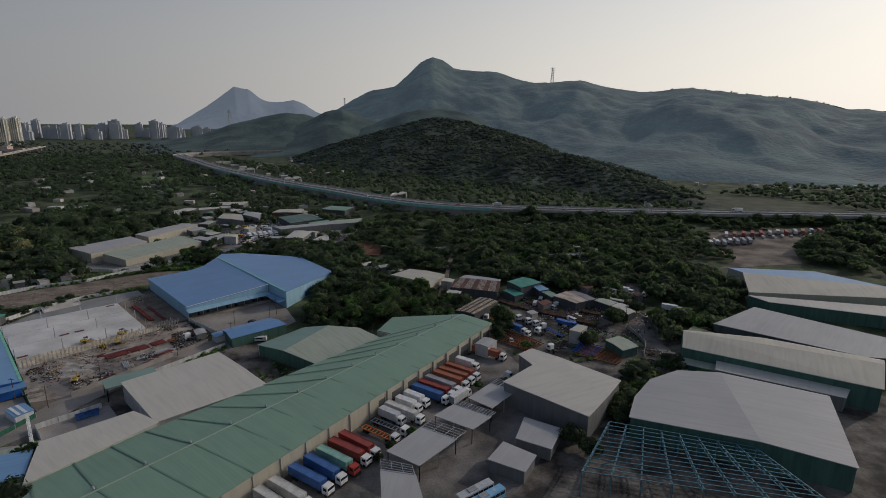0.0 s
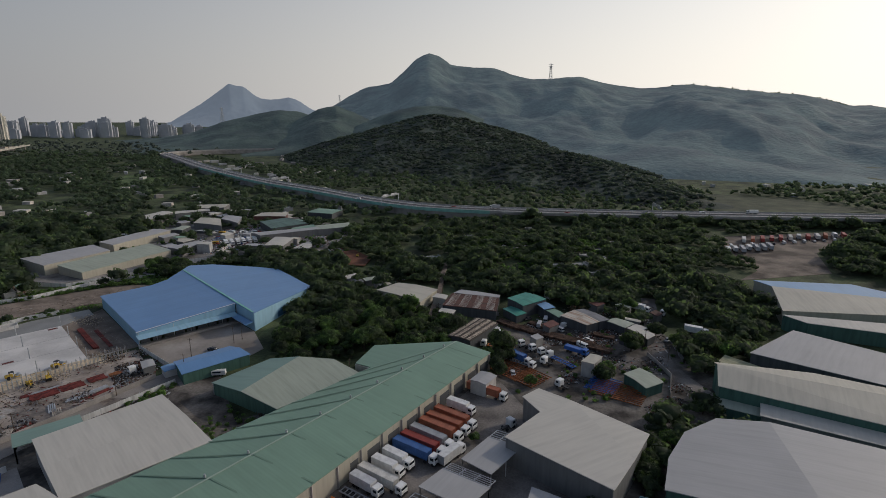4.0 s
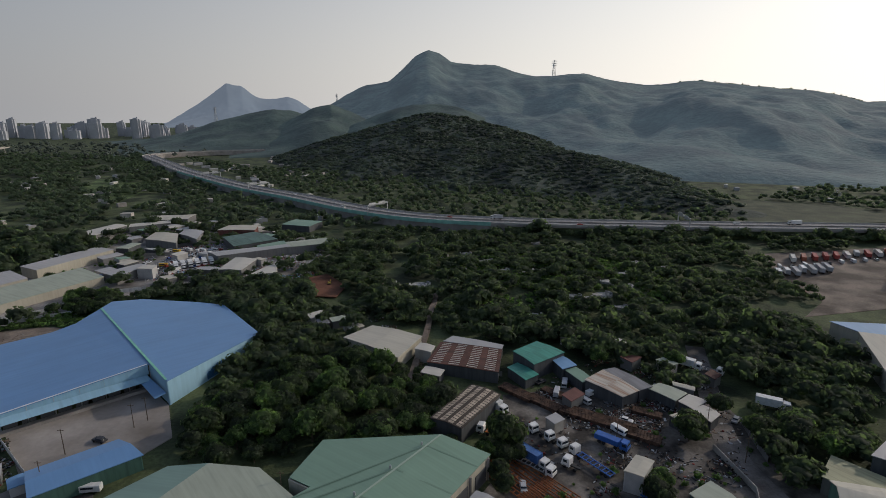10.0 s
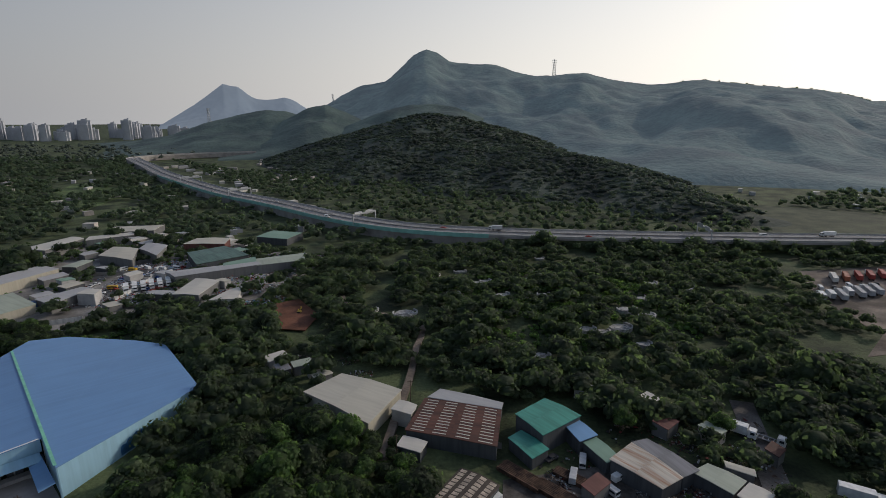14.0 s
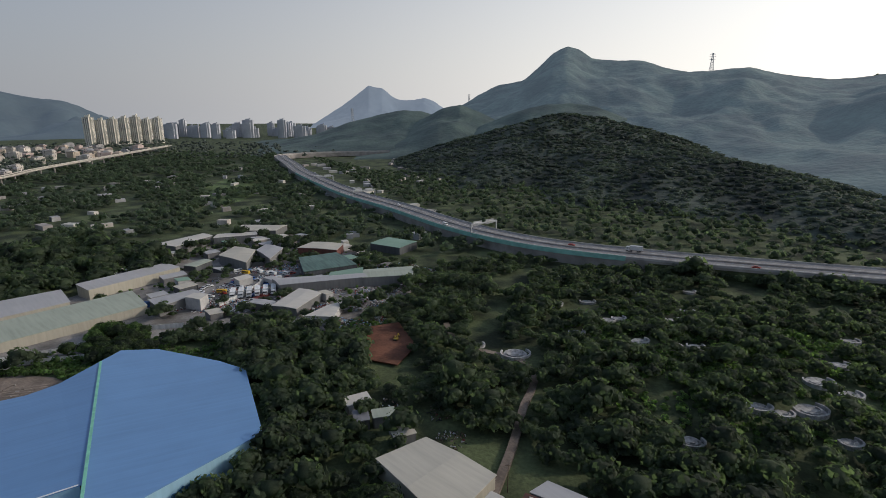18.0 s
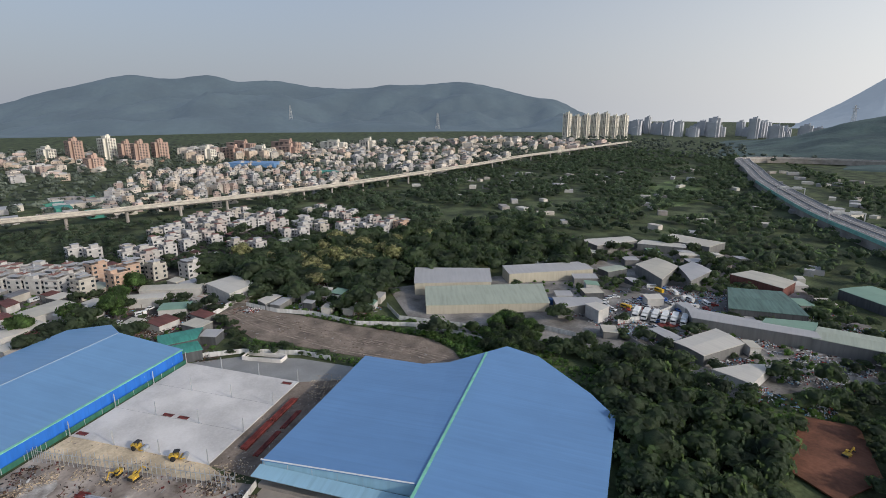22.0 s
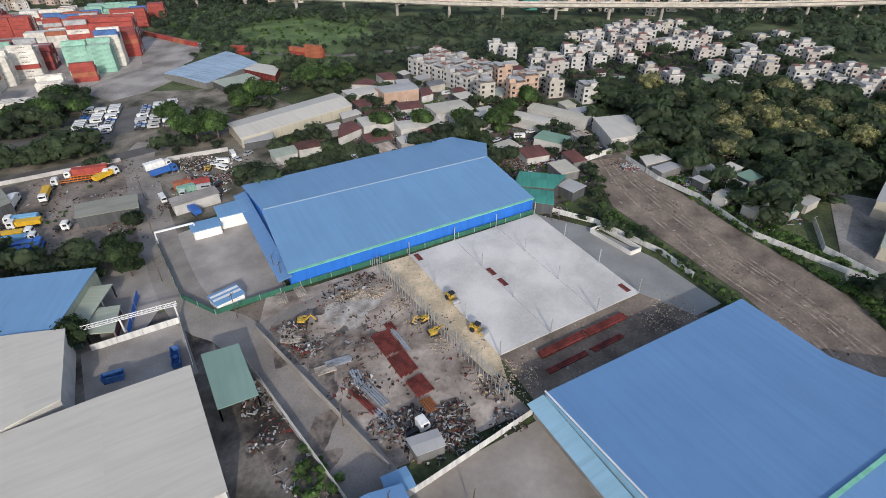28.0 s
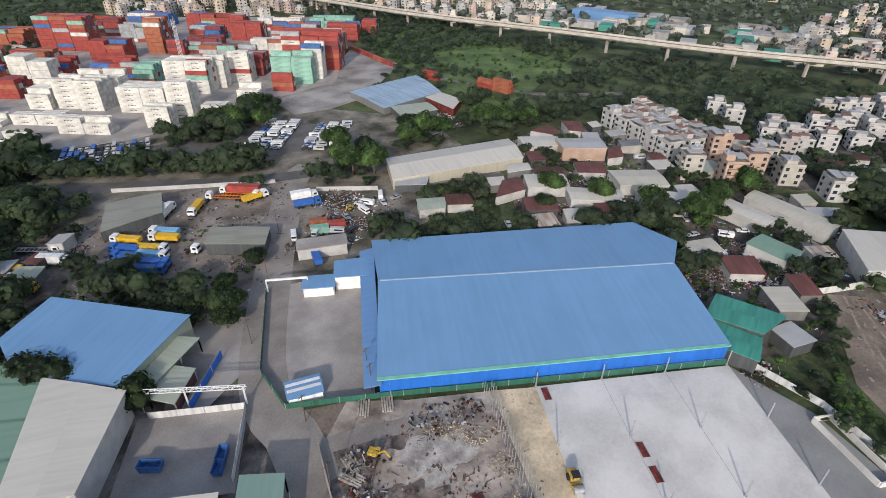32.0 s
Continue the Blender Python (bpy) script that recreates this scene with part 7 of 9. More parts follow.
def cab_bm():
    bm = bmesh.new()
    pr = [(0, 0.7), (2.2, 0.7), (2.3, 1.7), (1.95, 3.0), (0.2, 3.1), (0, 2.9)]
    for y in (-1.2, 1.2):
        [bm.verts.new((x, y, z)) for x, z in pr]
    v = list(bm.verts)
    n = len(pr)
    bm.faces.new(v[:n]), bm.faces.new(v[n:][::-1])
    for i in range(n):
        j = (i + 1) % n
        bm.faces.new((v[j], v[i], v[n + i], v[n + j]))
    bmesh.ops.recalc_face_normals(bm, faces=bm.faces[:])
    return bm


def paint(name, col):
    return mat("paint_" + name, col, 0.4, var=0.1, scale=0.8, fine=4, bump=0.03)


PAINT = {"white": paint("white", (0.72, 0.72, 0.70)), "red": paint("red", (0.38, 0.05, 0.035)), "orange": paint("orange", (0.55, 0.17, 0.03)), "blue": paint("blue", (0.04, 0.13, 0.42)), "yellow": paint("yellow", (0.66, 0.40, 0.03)),
         "grey": paint("grey", (0.30, 0.31, 0.32)), "green": paint("green", (0.12, 0.28, 0.14)), "black": paint("black", (0.04, 0.04, 0.045)), "sky": paint("sky", (0.20, 0.42, 0.62)), "navy": paint("navy", (0.03, 0.05, 0.12)), "silver": paint("silver", (0.48, 0.49, 0.5))}


def lorry(kind, body, cabc):
    """Template lorry along x: cab in front, deck, load, each wheel."""
    L = {"container": 12.2, "box": 7.4, "dump": 7.2, "flat": 11.5, "tractor": 2.6}[kind]
    t = thing("lorry", f"{cabc} lorry with a {body} {kind} body", "lorry", "parked lorries", 0, 0, -500)
    part("chassis", boxes((-L / 2, 0, 0.75, L + 0.6, 0.95, 0.35), (1.2, 0, 0.6, 2.2, 0.9, 0.4), (2.3, 0, 0.45, 0.2, 2.4, 0.45)), BLACK, t)
    cab = part("cab", cab_bm(), PAINT[cabc], t)
    part("windscreen", boxes((2.16, 0, 1.75, 0.1, 2.1, 0.95)), GLASS, cab)
    for s in (-1.22, 1.22):
        part("side_window", boxes((1.2, s, 1.85, 1.1, 0.06, 0.75)), GLASS, cab)
    if kind == "container":
        me = CONT[body][0]
        o = part("container", me, None, t)
        o.location = (-L / 2 - 0.5, 0, 1.15)
    elif kind == "box":
        part("cargo_box", boxes((-L / 2 - 0.2, 0, 1.1, L, 2.45, 2.6)), PAINT[body], t)
        part("rear_door", boxes((-L - 0.22, 0, 1.2, 0.06, 2.3, 2.4)), PAINT["grey"], t)
    elif kind == "dump":
        part("bed", boxes((-L / 2 - 0.3, 0, 1.1, L, 2.45, 0.25), (-L / 2 - 0.3, 1.17, 1.1, L, 0.1, 1.5), (-L / 2 - 0.3, -1.17, 1.1, L, 0.1, 1.5), (-0.35, 0, 1.1, 0.1, 2.4, 1.7), (-L - 0.28, 0, 1.1, 0.1, 2.4, 1.5)), PAINT[body], t)
        part("tarpaulin", boxes((-L / 2 - 0.3, 0, 2.5, L - 0.2, 2.3, 0.12)), PAINT[body], t)
    elif kind == "flat":
        part("deck", boxes((-L / 2 - 0.4, 1.0, 1.1, L, 0.25, 0.25), (-L / 2 - 0.4, -1.0, 1.1, L, 0.25, 0.25), *((-0.8 - i * 1.35, 0, 1.1, 0.2, 2.3, 0.2) for i in range(9))), PAINT[body], t)
    for x in ([1.3, -1.2, -L + 1.2, -L + 2.5] if L > 3 else [1.3, -1.6]):
        o = part("axle", W_TRUCK, None, t)
        o.location = (x, 0, 0)
    return t


def car(col, van=False, label="", far=False):
    t = thing("van" if van else "car", label, "van" if van else "car", "parked cars", 0, 0, -500)
    if van:
        part("body", boxes((0, 0, 0.35, 5.0, 1.8, 1.75, 0, 0.12)), PAINT[col], t)
        part("windscreen", boxes((2.35, 0, 1.2, 0.35, 1.6, 0.7, 0)), GLASS, t)
        for s in (-0.9, 0.9):
            part("side_window", boxes((0.6, s, 1.25, 3.0, 0.06, 0.55)), GLASS, t)
    else:
        part("body", boxes((0, 0, 0.3, 4.4, 1.75, 0.6, 0, 0.12)), PAINT[col], t)
        part("cabin", boxes((-0.25, 0, 0.88, 2.2, 1.5, 0.48, 0, 0.1)), GLASS, t)
        part("car_roof", boxes((-0.25, 0, 1.34, 1.7, 1.4, 0.06)), PAINT[col], t)
    if far:
        for s in (-1.4, 1.4):
            part("axle", cyl(s, 0, 0.33, 0.33, 1.75, 8, axis="Y"), RUBBER, t)
        return t
    for x in (-1.4, 1.4):
        o = part("axle", W_CAR, None, t)
        o.location = (x, 0, 0)
    return t


LORRY = {k: lorry(*k) for k in (("container", "red", "white"), ("container", "grey", "white"), ("container", "rust", "white"), ("container", "white", "white"), ("container", "blue", "white"), ("container", "green", "red"),
                                ("box", "white", "white"), ("box", "silver", "white"), ("dump", "yellow", "white"), ("dump", "sky", "white"), ("dump", "blue", "blue"), ("dump", "orange", "yellow"),
                                ("flat", "orange", "white"), ("flat", "grey", "white"), ("flat", "blue", "white"), ("tractor", "grey", "white"))}
CAR = {c: car(c, label=f"{c} saloon car parked on the ground") for c in ("white", "silver", "black", "red", "blue", "grey")}
FCAR = {c: car(c, label=f"{c} saloon car parked among others", far=True) for c in CAR}
VAN = {c: car(c, True, f"{c} parked delivery van in a row", True) for c in ("white", "silver", "blue", "yellow")}


def park(tpl, x, y, rz, z=0.08):
    o = copy_thing(tpl, pose(x, y, z, 0, 0, rz))
    KEEP_OUT.append(np.array([(x - 6, y - 6), (x + 6, y - 6), (x + 6, y + 6), (x - 6, y + 6)]))
    return o


def coach(x, y, rz, col):
    t = thing("coach", f"{col} coach parked in the lorry yard", "coach", "parked coaches", x, y, 0.08, rz)
    part("body", boxes((0, 0, 0.4, 11.0, 2.45, 2.7, 0, 0.15)), PAINT[col], t)
    for s in (-1.24, 1.24):
        for i in range(6):
            part("side_window", boxes((-4.2 + i * 1.7, s, 1.75, 1.5, 0.06, 0.85)), GLASS, t)
    part("windscreen", boxes((5.5, 0, 1.3, 0.06, 2.1, 1.4)), GLASS, t)
    part("roof_unit", boxes((-1, 0, 3.1, 2.6, 1.6, 0.25, 0, 0.05)), PAINT["grey"], t)
    for i in range(3):
        part("roof_hatch", boxes((2.5 - i * 3.2, 0, 3.1, 0.8, 0.7, 0.1)), PAINT["silver"], t)
    for wx in (-3.4, 3.3):
        o = part("axle", W_TRUCK, None, t)
        o.location = (wx, 0, 0)


coach(8.6, 117.6, 36, "silver")
coach(11.4, 115.4, 36, "sky")
K = LORRY
# backed up to the long green hall
for i, (k, f) in enumerate(((("container", "white", "white"), 0.36), (("container", "white", "white"), 0.385), (("container", "blue", "white"), 0.42), (("container", "blue", "white"), 0.445), (("container", "green", "red"), 0.47),
                            (("container", "red", "white"), 0.495), (("container", "red", "white"), 0.515), (("flat", "orange", "white"), 0.56), (("flat", "grey", "white"), 0.585), (("box", "silver", "white"), 0.605), (("container", "white", "white"), 0.625),
                            (("box", "white", "white"), 0.65), (("box", "white", "white"), 0.672), (("container", "blue", "white"), 0.70), (("container", "red", "white"), 0.72), (("container", "grey", "white"), 0.74), (("container", "rust", "white"), 0.765), (("container", "rust", "white"), 0.785),
                            (("container", "rust", "white"), 0.805), (("box", "white", "white"), 0.84), (("container", "rust", "white"), 0.91), (("tractor", "grey", "white"), 0.93))):
    x, y = -88 + 109.6 * f, 60 + 160.2 * f
    L = 13.5 if k[0] in ("container", "flat") else 9 if k[0] != "tractor" else 6
    park(K[k], x + 0.825 * (L + 0.8) - 0.2, y - 0.565 * (L + 0.8), -34.4 + (i % 3 - 1) * 1.2)
for k, x, y, rz in ((("box", "white", "white"), 8, 168, 50), (("tractor", "grey", "white"), 24, 181, 40), (("flat", "grey", "white"), 37, 221, -40), (("container", "blue", "white"), 36, 224, -48), (("tractor", "grey", "white"), 36, 241, -60), (("tractor", "grey", "white"), 40, 237, -60),
                    (("tractor", "grey", "white"), 43, 233.6, -60), (("tractor", "grey", "white"), 46, 206, 130), (("tractor", "grey", "white"), 44, 224, 140), (("box", "white", "white"), 28, 251, -50), (("flat", "blue", "white"), 47, 229, 125), (("dump", "blue", "blue"), 60, 232, -40),
                    (("flat", "orange", "white"), 22, 240, 160), (("box", "white", "white"), 103, 280, -40), (("flat", "grey", "white"), 109, 276, -42), (("box", "white", "white"), 118, 252, -30), (("box", "silver", "white"), 14, 226, 20)):
    park(K[k], x, y, rz)
# lorry park: tippers side by side, low loaders and box vans round the edge
Y_, S_, B_, O_, BX = ("dump", "yellow", "white"), ("dump", "sky", "white"), ("dump", "blue", "blue"), ("dump", "orange", "yellow"), ("box", "white", "white")
for k, x, y, rz in ((Y_, -144, 58, 300), (B_, -141, 63, 302), (B_, -139, 68, 304), (S_, -154, 63, 302), (Y_, -152, 66.4, 303), (Y_, -149, 74, 122), (S_, -147, 77.6, 121), (B_, -145, 82, 124), (B_, -142.5, 84, 126), (BX, -158, 53, 38), (Y_, -169, 60, 38), (BX, -165.6, 51, 215),
                    (("flat", "orange", "white"), -180, 55, 305), (("flat", "orange", "white"), -190, 66, 122), (("container", "red", "white"), -186, 55, 304), (("tractor", "grey", "white"), -155, 82, 120), (O_, -117, 52, 128), (Y_, -114, 55, 128), (O_, -116, 64, 126), (BX, -112, 57, 128), (BX, -128, 58, 126),
                    (("flat", "grey", "white"), -129, 48, 128), (Y_, -192, 68, 170), (B_, -177, 113, 240), (("dump", "blue", "blue"), -200, 88, 150), (BX, -203, 83, 150), (("container", "white", "white"), -338, 178, 60), (("tractor", "grey", "white"), -110.8, 215.4, 140), (("container", "rust", "white"), -196, 380, 30), (("container", "blue", "white"), -176, 392, 30)):
    park(K[k], x, y, rz)
rng = random.Random(4)
cars = [(-245, 300), (-240, 304), (-272, 200), (-258, 222), (-268, 214), (-320, 160), (-316, 168), (-300, 150), (-207, 106), (-210, 101), (-212, 103), (-216, 107), (-219, 103), (-222, 108), (-186, 104), (-191, 109), (-195, 112), (30, 216), (60, 262), (56, 257), (66, 246), (52, 268), (62, 240), (48, 262), (44, 270), (-90, 236), (-66, 205), (-62, 202), (-58, 198), (-79, 215), (10, 223),
        (-180, 100), (-200, 104), (70, 276), (100, 246), (102, 240), (-222, 222), (-255, 215), (-262, 205), (-275, 218), (-246, 160), (-236, 160), (-230, 152)]
for x, y in cars:
    tpl = rng.choice([CAR["white"], CAR["silver"], VAN["white"], CAR["black"], VAN["silver"], CAR["grey"]])
    park(tpl, x, y, rng.uniform(0, 360))
UU, VV = Vector((-0.555, 0.832)), Vector((-0.832, -0.555))
for u in (-21, -15, -9, 5, 11, 17):        # the van park in rows
    for i in range(14):
        if rng.random() < 0.9:
            p = Vector((-243, 33)) + UU * u + VV * (i * 2.6 - 15)
            park(rng.choice([VAN["silver"], VAN["white"], VAN["silver"], FCAR["grey"], FCAR["black"], FCAR["silver"], FCAR["blue"]]), p.x, p.y, 123.7)
for r in range(3):
    for i in range(13):
        p = Vector((-160, -22)) + Vector((-0.857, 0.515)) * (i * 2.7) + Vector((-0.515, -0.857)) * (r * 6.5)
        park(rng.choice([VAN["blue"], FCAR["grey"], VAN["silver"], FCAR["silver"], FCAR["black"], VAN["blue"]]), p.x, p.y, 59)
for i in range(12):       # parked coaches and lorries near the highway
    park(K[rng.choice([("container", "red", "white"), ("box", "white", "white"), ("container", "rust", "white"), ("container", "white", "white"), ("box", "silver", "white")])], 235 + 8 * i, 432 + 1.5 * i, 60 + rng.uniform(-4, 4))
for i in range(11):
    park(rng.choice([FCAR['white'], FCAR['silver'], VAN['white'], FCAR['black']]), 215 + 9 * i, 412 + 2 * i, 70 + rng.uniform(-6, 6))
for i in range(8):
    park(K[rng.choice([("box", "white", "white"), ("container", "grey", "white")])], 200 + 6 * i, 398 + 2 * i, 70)
for i in range(6):        # tanker row and cars in the scrap quarter
    park(K[("box", "white", "white")], -152 + 3.4 * i, 410 + 2.2 * i, -60)
for i in range(34):
    park(rng.choice([FCAR["red"], FCAR["white"], FCAR["silver"], VAN["yellow"], FCAR["blue"], VAN["white"]]), -178 + rng.uniform(0, 44), 408 + rng.uniform(0, 50), rng.uniform(0, 360))
for i, (k, f) in enumerate(((("container", "blue", "white"), 0.72), (("box", "white", "white"), 0.60), (("container", "green", "red"), 0.80), (("box", "silver", "white"), 0.5))):
    j = int(len(HW) * f)
    d = (HW[j + 1] - HW[j]).normalized(); n = Vector((-d.y, d.x, 0)) * (6 if i % 2 else -6)
    park(K[k], HW[j].x + n.x, HW[j].y + n.y, math.degrees(math.atan2(d.y, d.x)) + (180 if i % 2 else 0), 7.7)
for i in range(14):
    j = int(len(HW) * (0.35 + 0.045 * i))
    d = (HW[j + 1] - HW[j]).normalized(); n = Vector((-d.y, d.x, 0)) * (4.2 if i % 2 else -7.4)
    park(rng.choice([CAR["white"], CAR["silver"], CAR["red"], VAN["white"]]), HW[j].x + n.x, HW[j].y + n.y, math.degrees(math.atan2(d.y, d.x)), 7.7)
for t in (*LORRY.values(), *CAR.values(), *FCAR.values(), *VAN.values()):
    for o in (*t.children_recursive, t):
        bpy.data.objects.remove(o)


# ---- fences and hoardings ----
def fence(name, label, pts, h, material, step=3.0, posts=True, thick=0.08, z=0.0):
    line = [Vector((*p, 0)) for p in pts]
    t = thing(name, label, "fence", "", line[0].x, line[0].y, z)
    o = line[0]
    for a, b in zip(line, line[1:]):
        n = max(1, round((b - a).length / step))
        for i in range(n):
            p, q = a.lerp(b, i / n) - o, a.lerp(b, (i + 1) / n) - o
            part("panel", wall_bm(p[:2], q[:2], h, h, thick, 0.0), material, t)
            if posts and i % 2 == 0:
                part("post", boxes((p.x, p.y, 0, 0.16, 0.16, h + 0.15)), STEEL, t)
    return t


fence("green_hoarding", "green corrugated site hoarding", [(-155.5, 117), (-135, 141), (-131.6, 154), (-140, 162), (-150, 172), (-204.5, 228.2)], 1.7, HOARD_GREEN)
fence("white_fence", "white metal fence along the lane", [(-92, 208.6), (-108, 186), (-118.6, 171)], 2.0, HOARD_WHITE)
fence("yard_wall", "low grey concrete yard wall", [(-129, 167), (-101, 212.6)], 1.8, CONCRETE, thick=0.25, posts=False)
fence("white_fence", "white metal fence beside the blue hall yard", [(-96, 217.4), (-121, 237.6)], 2.0, HOARD_WHITE)
fence("white_fence", "white site hoarding round the cleared strip", [(-263, 254), (-248, 241)], 2.4, HOARD_WHITE)
fence("white_fence", "white site hoarding along the sheds", [(-257, 259), (-241, 270), (-229, 284), (-208, 297), (-190, 324), (-180, 328), (-158, 340)], 2.0, HOARD_WHITE)
fence("white_fence", "white hoarding by the long warehouse", [(-222, 318), (-204, 316), (-178, 340), (-170, 362), (-150, 372)], 2.2, HOARD_WHITE)
fence("yard_wall", "pale concrete wall round the lorry yard", [(-206, 440), (-178, 441.4), (-160, 446)], 2.2, CONCRETE, thick=0.25, posts=False)
fence("white_fence", "patched white fence of the lorry yard", [(-151, 398), (-148.4, 413), (-151, 437)], 2.4, HOARD_WHITE)
fence("yard_wall", "grey wall beside the scrap yard lane", [(-143.5, 389.7), (-128, 387.5), (-111.6, 390.2)], 2.0, CONCRETE, thick=0.25, posts=False)
fence("white_fence", "white hoarding behind the slab", [(-207, 232), (-203, 248), (-190, 268), (-180, 276)], 2.0, HOARD_WHITE)
fence("yard_wall", "pale concrete pit wall", [(-200, 250), (-190, 262), (-187, 259), (-197, 247), (-200, 250)], 1.6, CONCRETE_PALE, thick=0.3, posts=False)
fence("white_wall", "white boundary wall at the road bend", [(-208, 80), (-223, 98)], 1.8, PLASTER[0], thick=0.25, posts=False)
fence("white_wall", "long white wall behind the lorry park", [(-160, 20), (-184, 44), (-203, 62)], 1.6, PLASTER[0], thick=0.25, posts=False)
fence("blue_fence", "blue metal fence beside the lane", [(-119, 138), (-133, 129)], 2.2, WALL_BLUE)
fence("court_wall", "pale yard wall of the courtyard", [(-112.5, 133), (-126.5, 147), (-114, 160)], 2.0, HOARD_WHITE)
fence("tin_wall", "grey corrugated yard wall", [(6, 282), (31, 275)], 2.0, WALL_GREY)
fence("tin_wall", "pale wall beside the lane", [(86, 232), (88, 214), (82, 200)], 1.8, CONCRETE, thick=0.2, posts=False)
fence("tin_wall", "grey wall by the lane", [(101, 245), (98, 226)], 2.0, WALL_GREY)


def truss_gate():
    t = thing("truss_gate", "white lattice truss spanning the courtyard gate", "gate", "", -120, 137)
    a, b = Vector((7.5, -8.5, 0)), Vector((-8, 9.5, 0))
    bm = bmesh.new()
    for z, s in ((5.0, 0.4), (5.0, -0.4), (5.9, 0.0)):
        off = Vector((0.7, 0.7, 0)) * s
        beam(bm, a + off + Vector((0, 0, z)), b + off + Vector((0, 0, z)), 0.14)
    for i in range(22):
        p, q = a.lerp(b, i / 22), a.lerp(b, (i + 1) / 22)
        s = 0.28 if i % 2 else -0.28
        beam(bm, p + Vector((s, s, 5.0)), q + Vector((0, 0, 5.9)), 0.09)
        beam(bm, p + Vector((s, s, 5.0)), q + Vector((-s, -s, 5.0)), 0.09)
    part("truss", bm, WHITE, t)
    for f in (0.03, 0.45, 0.97):
        p = a.lerp(b, f)
        part("post", boxes((p.x, p.y, 0, 0.3, 0.3, 5.2)), WHITE, t)


truss_gate()
for a, b in (((-156, 117), (-164, 125)),):
    t = thing("truss_gate", "white lattice gate beam at the forecourt entrance", "gate", "", a[0], a[1])
    bm = bmesh.new(); beam(bm, (0, 0, 4.2), (b[0] - a[0], b[1] - a[1], 4.2), 0.5)
    part("truss", bm, WHITE, t)
    for p in ((0, 0), (b[0] - a[0], b[1] - a[1])):
        part("post", boxes((*p, 0, 0.3, 0.3, 4.2)), WHITE, t)

# ---- the building site ----
A, B, C, D = Vector((-170, 194.6)), Vector((-204, 228.2)), Vector((-169, 260.8)), Vector((-136, 228))
for i in range(4):
    for j in range(4):
        p = A.lerp(B, i / 3).lerp(D.lerp(C, i / 3), j / 3)
        t = thing("steel_column", "slim grey steel column on the new slab", "column", "slab columns", p.x, p.y, 0.3)
        part("shaft", boxes((0, 0, 0, 0.24, 0.24, 4.6)), STEEL, t)
        part("base_plate", boxes((0, 0, 0, 0.6, 0.6, 0.06)), STEEL, t)
for p, q in (((-168, 220), 0), ((-164, 224), 0), ((-170, 257), 0), ((-169.5, 197.5), 0)):
    t = thing("slab_opening", "dark brown shuttered opening in the slab", "opening", "slab openings", p[0], p[1], 0.3, 45)
    part("cover", boxes((0, 0, 0, 3.6, 1.5, 0.06)), REDOXIDE, t)
    part("frame", boxes((0, 0.8, 0, 3.8, 0.12, 0.1), (0, -0.8, 0, 3.8, 0.12, 0.1)), CONCRETE, t)
for i in range(1, 3):
    bm = bmesh.new()
    p, q = A.lerp(B, i / 3), D.lerp(C, i / 3)
    beam(bm, (p.x, p.y, 0.3), (q.x, q.y, 0.3), 0.06)
    tagged(part("slab_joint", bm, CONCRETE_WET, None), "thin joint line in the slab", "joint", kind="structure")
t = thing("scaffold_line", "row of upright scaffold tubes beside the sand", "scaffold", "", -163, 187)
for i in range(44):
    f = i / 43
    for o in (0, 1.6):
        part("upright", boxes((39 * f + 0.75 * o, 46 * f - 0.65 * o, 0, 0.13, 0.13, 3.4 + 0.5 * ((i * 7) % 3))), STEEL, t)
    if i < 43:
        bm = bmesh.new(); beam(bm, (39 * f, 46 * f, 2.2), (39 * (f + 1 / 43), 46 * (f + 1 / 43), 2.2), 0.1)
        part("ledger", bm, STEEL, t)


def bundle(x, y, rz, n, L, rows, material, label):
    t = thing("beam_stack", label, "steel beams", "beam stacks", x, y, 0.05, rz)
    for r in range(rows):
        for i in range(n):
            part("beam", boxes((random.uniform(-0.3, 0.3), (i - n / 2) * 0.55, r * 0.42, L, 0.38, 0.36)), material, t)


PALE_WOOD = mat("weathered_timber", (0.36, 0.32, 0.27), 0.85, var=0.3, scale=0.8, fine=4, bump=0.2)
random.seed(3)
bundle(-143.5, 242, 135.7, 4, 14, 2, REDOXIDE, "stack of red-oxide steel beams")
bundle(-153.5, 252, 135.7, 4, 13, 2, REDOXIDE, "stack of red-oxide steel beams")
bundle(-138, 243.5, 135.7, 3, 12, 1, REDOXIDE, "row of red-oxide steel beams")
bundle(-147, 252.5, 135.7, 3, 10, 1, REDOXIDE, "row of red-oxide steel beams")
for x, y, a, n, L in ((-133.4, 200.6, 48, 9, 8), (-127.8, 206.6, 47, 9, 7), (-122.6, 212.4, 49, 8, 5.5), (-115.4, 201.6, 59, 3, 9), (-126, 181, 70, 3, 5), (-139, 199.6, 48, 4, 3)):
    bundle(x, y, a, n, L, 1, REDOXIDE, "red-oxide steel members laid out on the mud")
for x, y, a, n, L in ((-135.4, 203.4, 48, 2, 9), (-117.6, 203.4, 57, 4, 8), (-121, 198, 40, 4, 5), (-124.6, 191.6, 128, 4, 6), (-112, 208, 60, 3, 7)):
    bundle(x, y, a, n, L, 1, STEEL, "pile of grey steel sections")
for x, y, a in ((-128.4, 177.6, 100), (-130.6, 175, 70), (-146, 171, 46), (-142, 167.6, 40), (-121.5, 189.5, 130)):
    bundle(x, y, a, 5, 4.5, 1, PALE_WOOD, "stack of weathered timber planks")
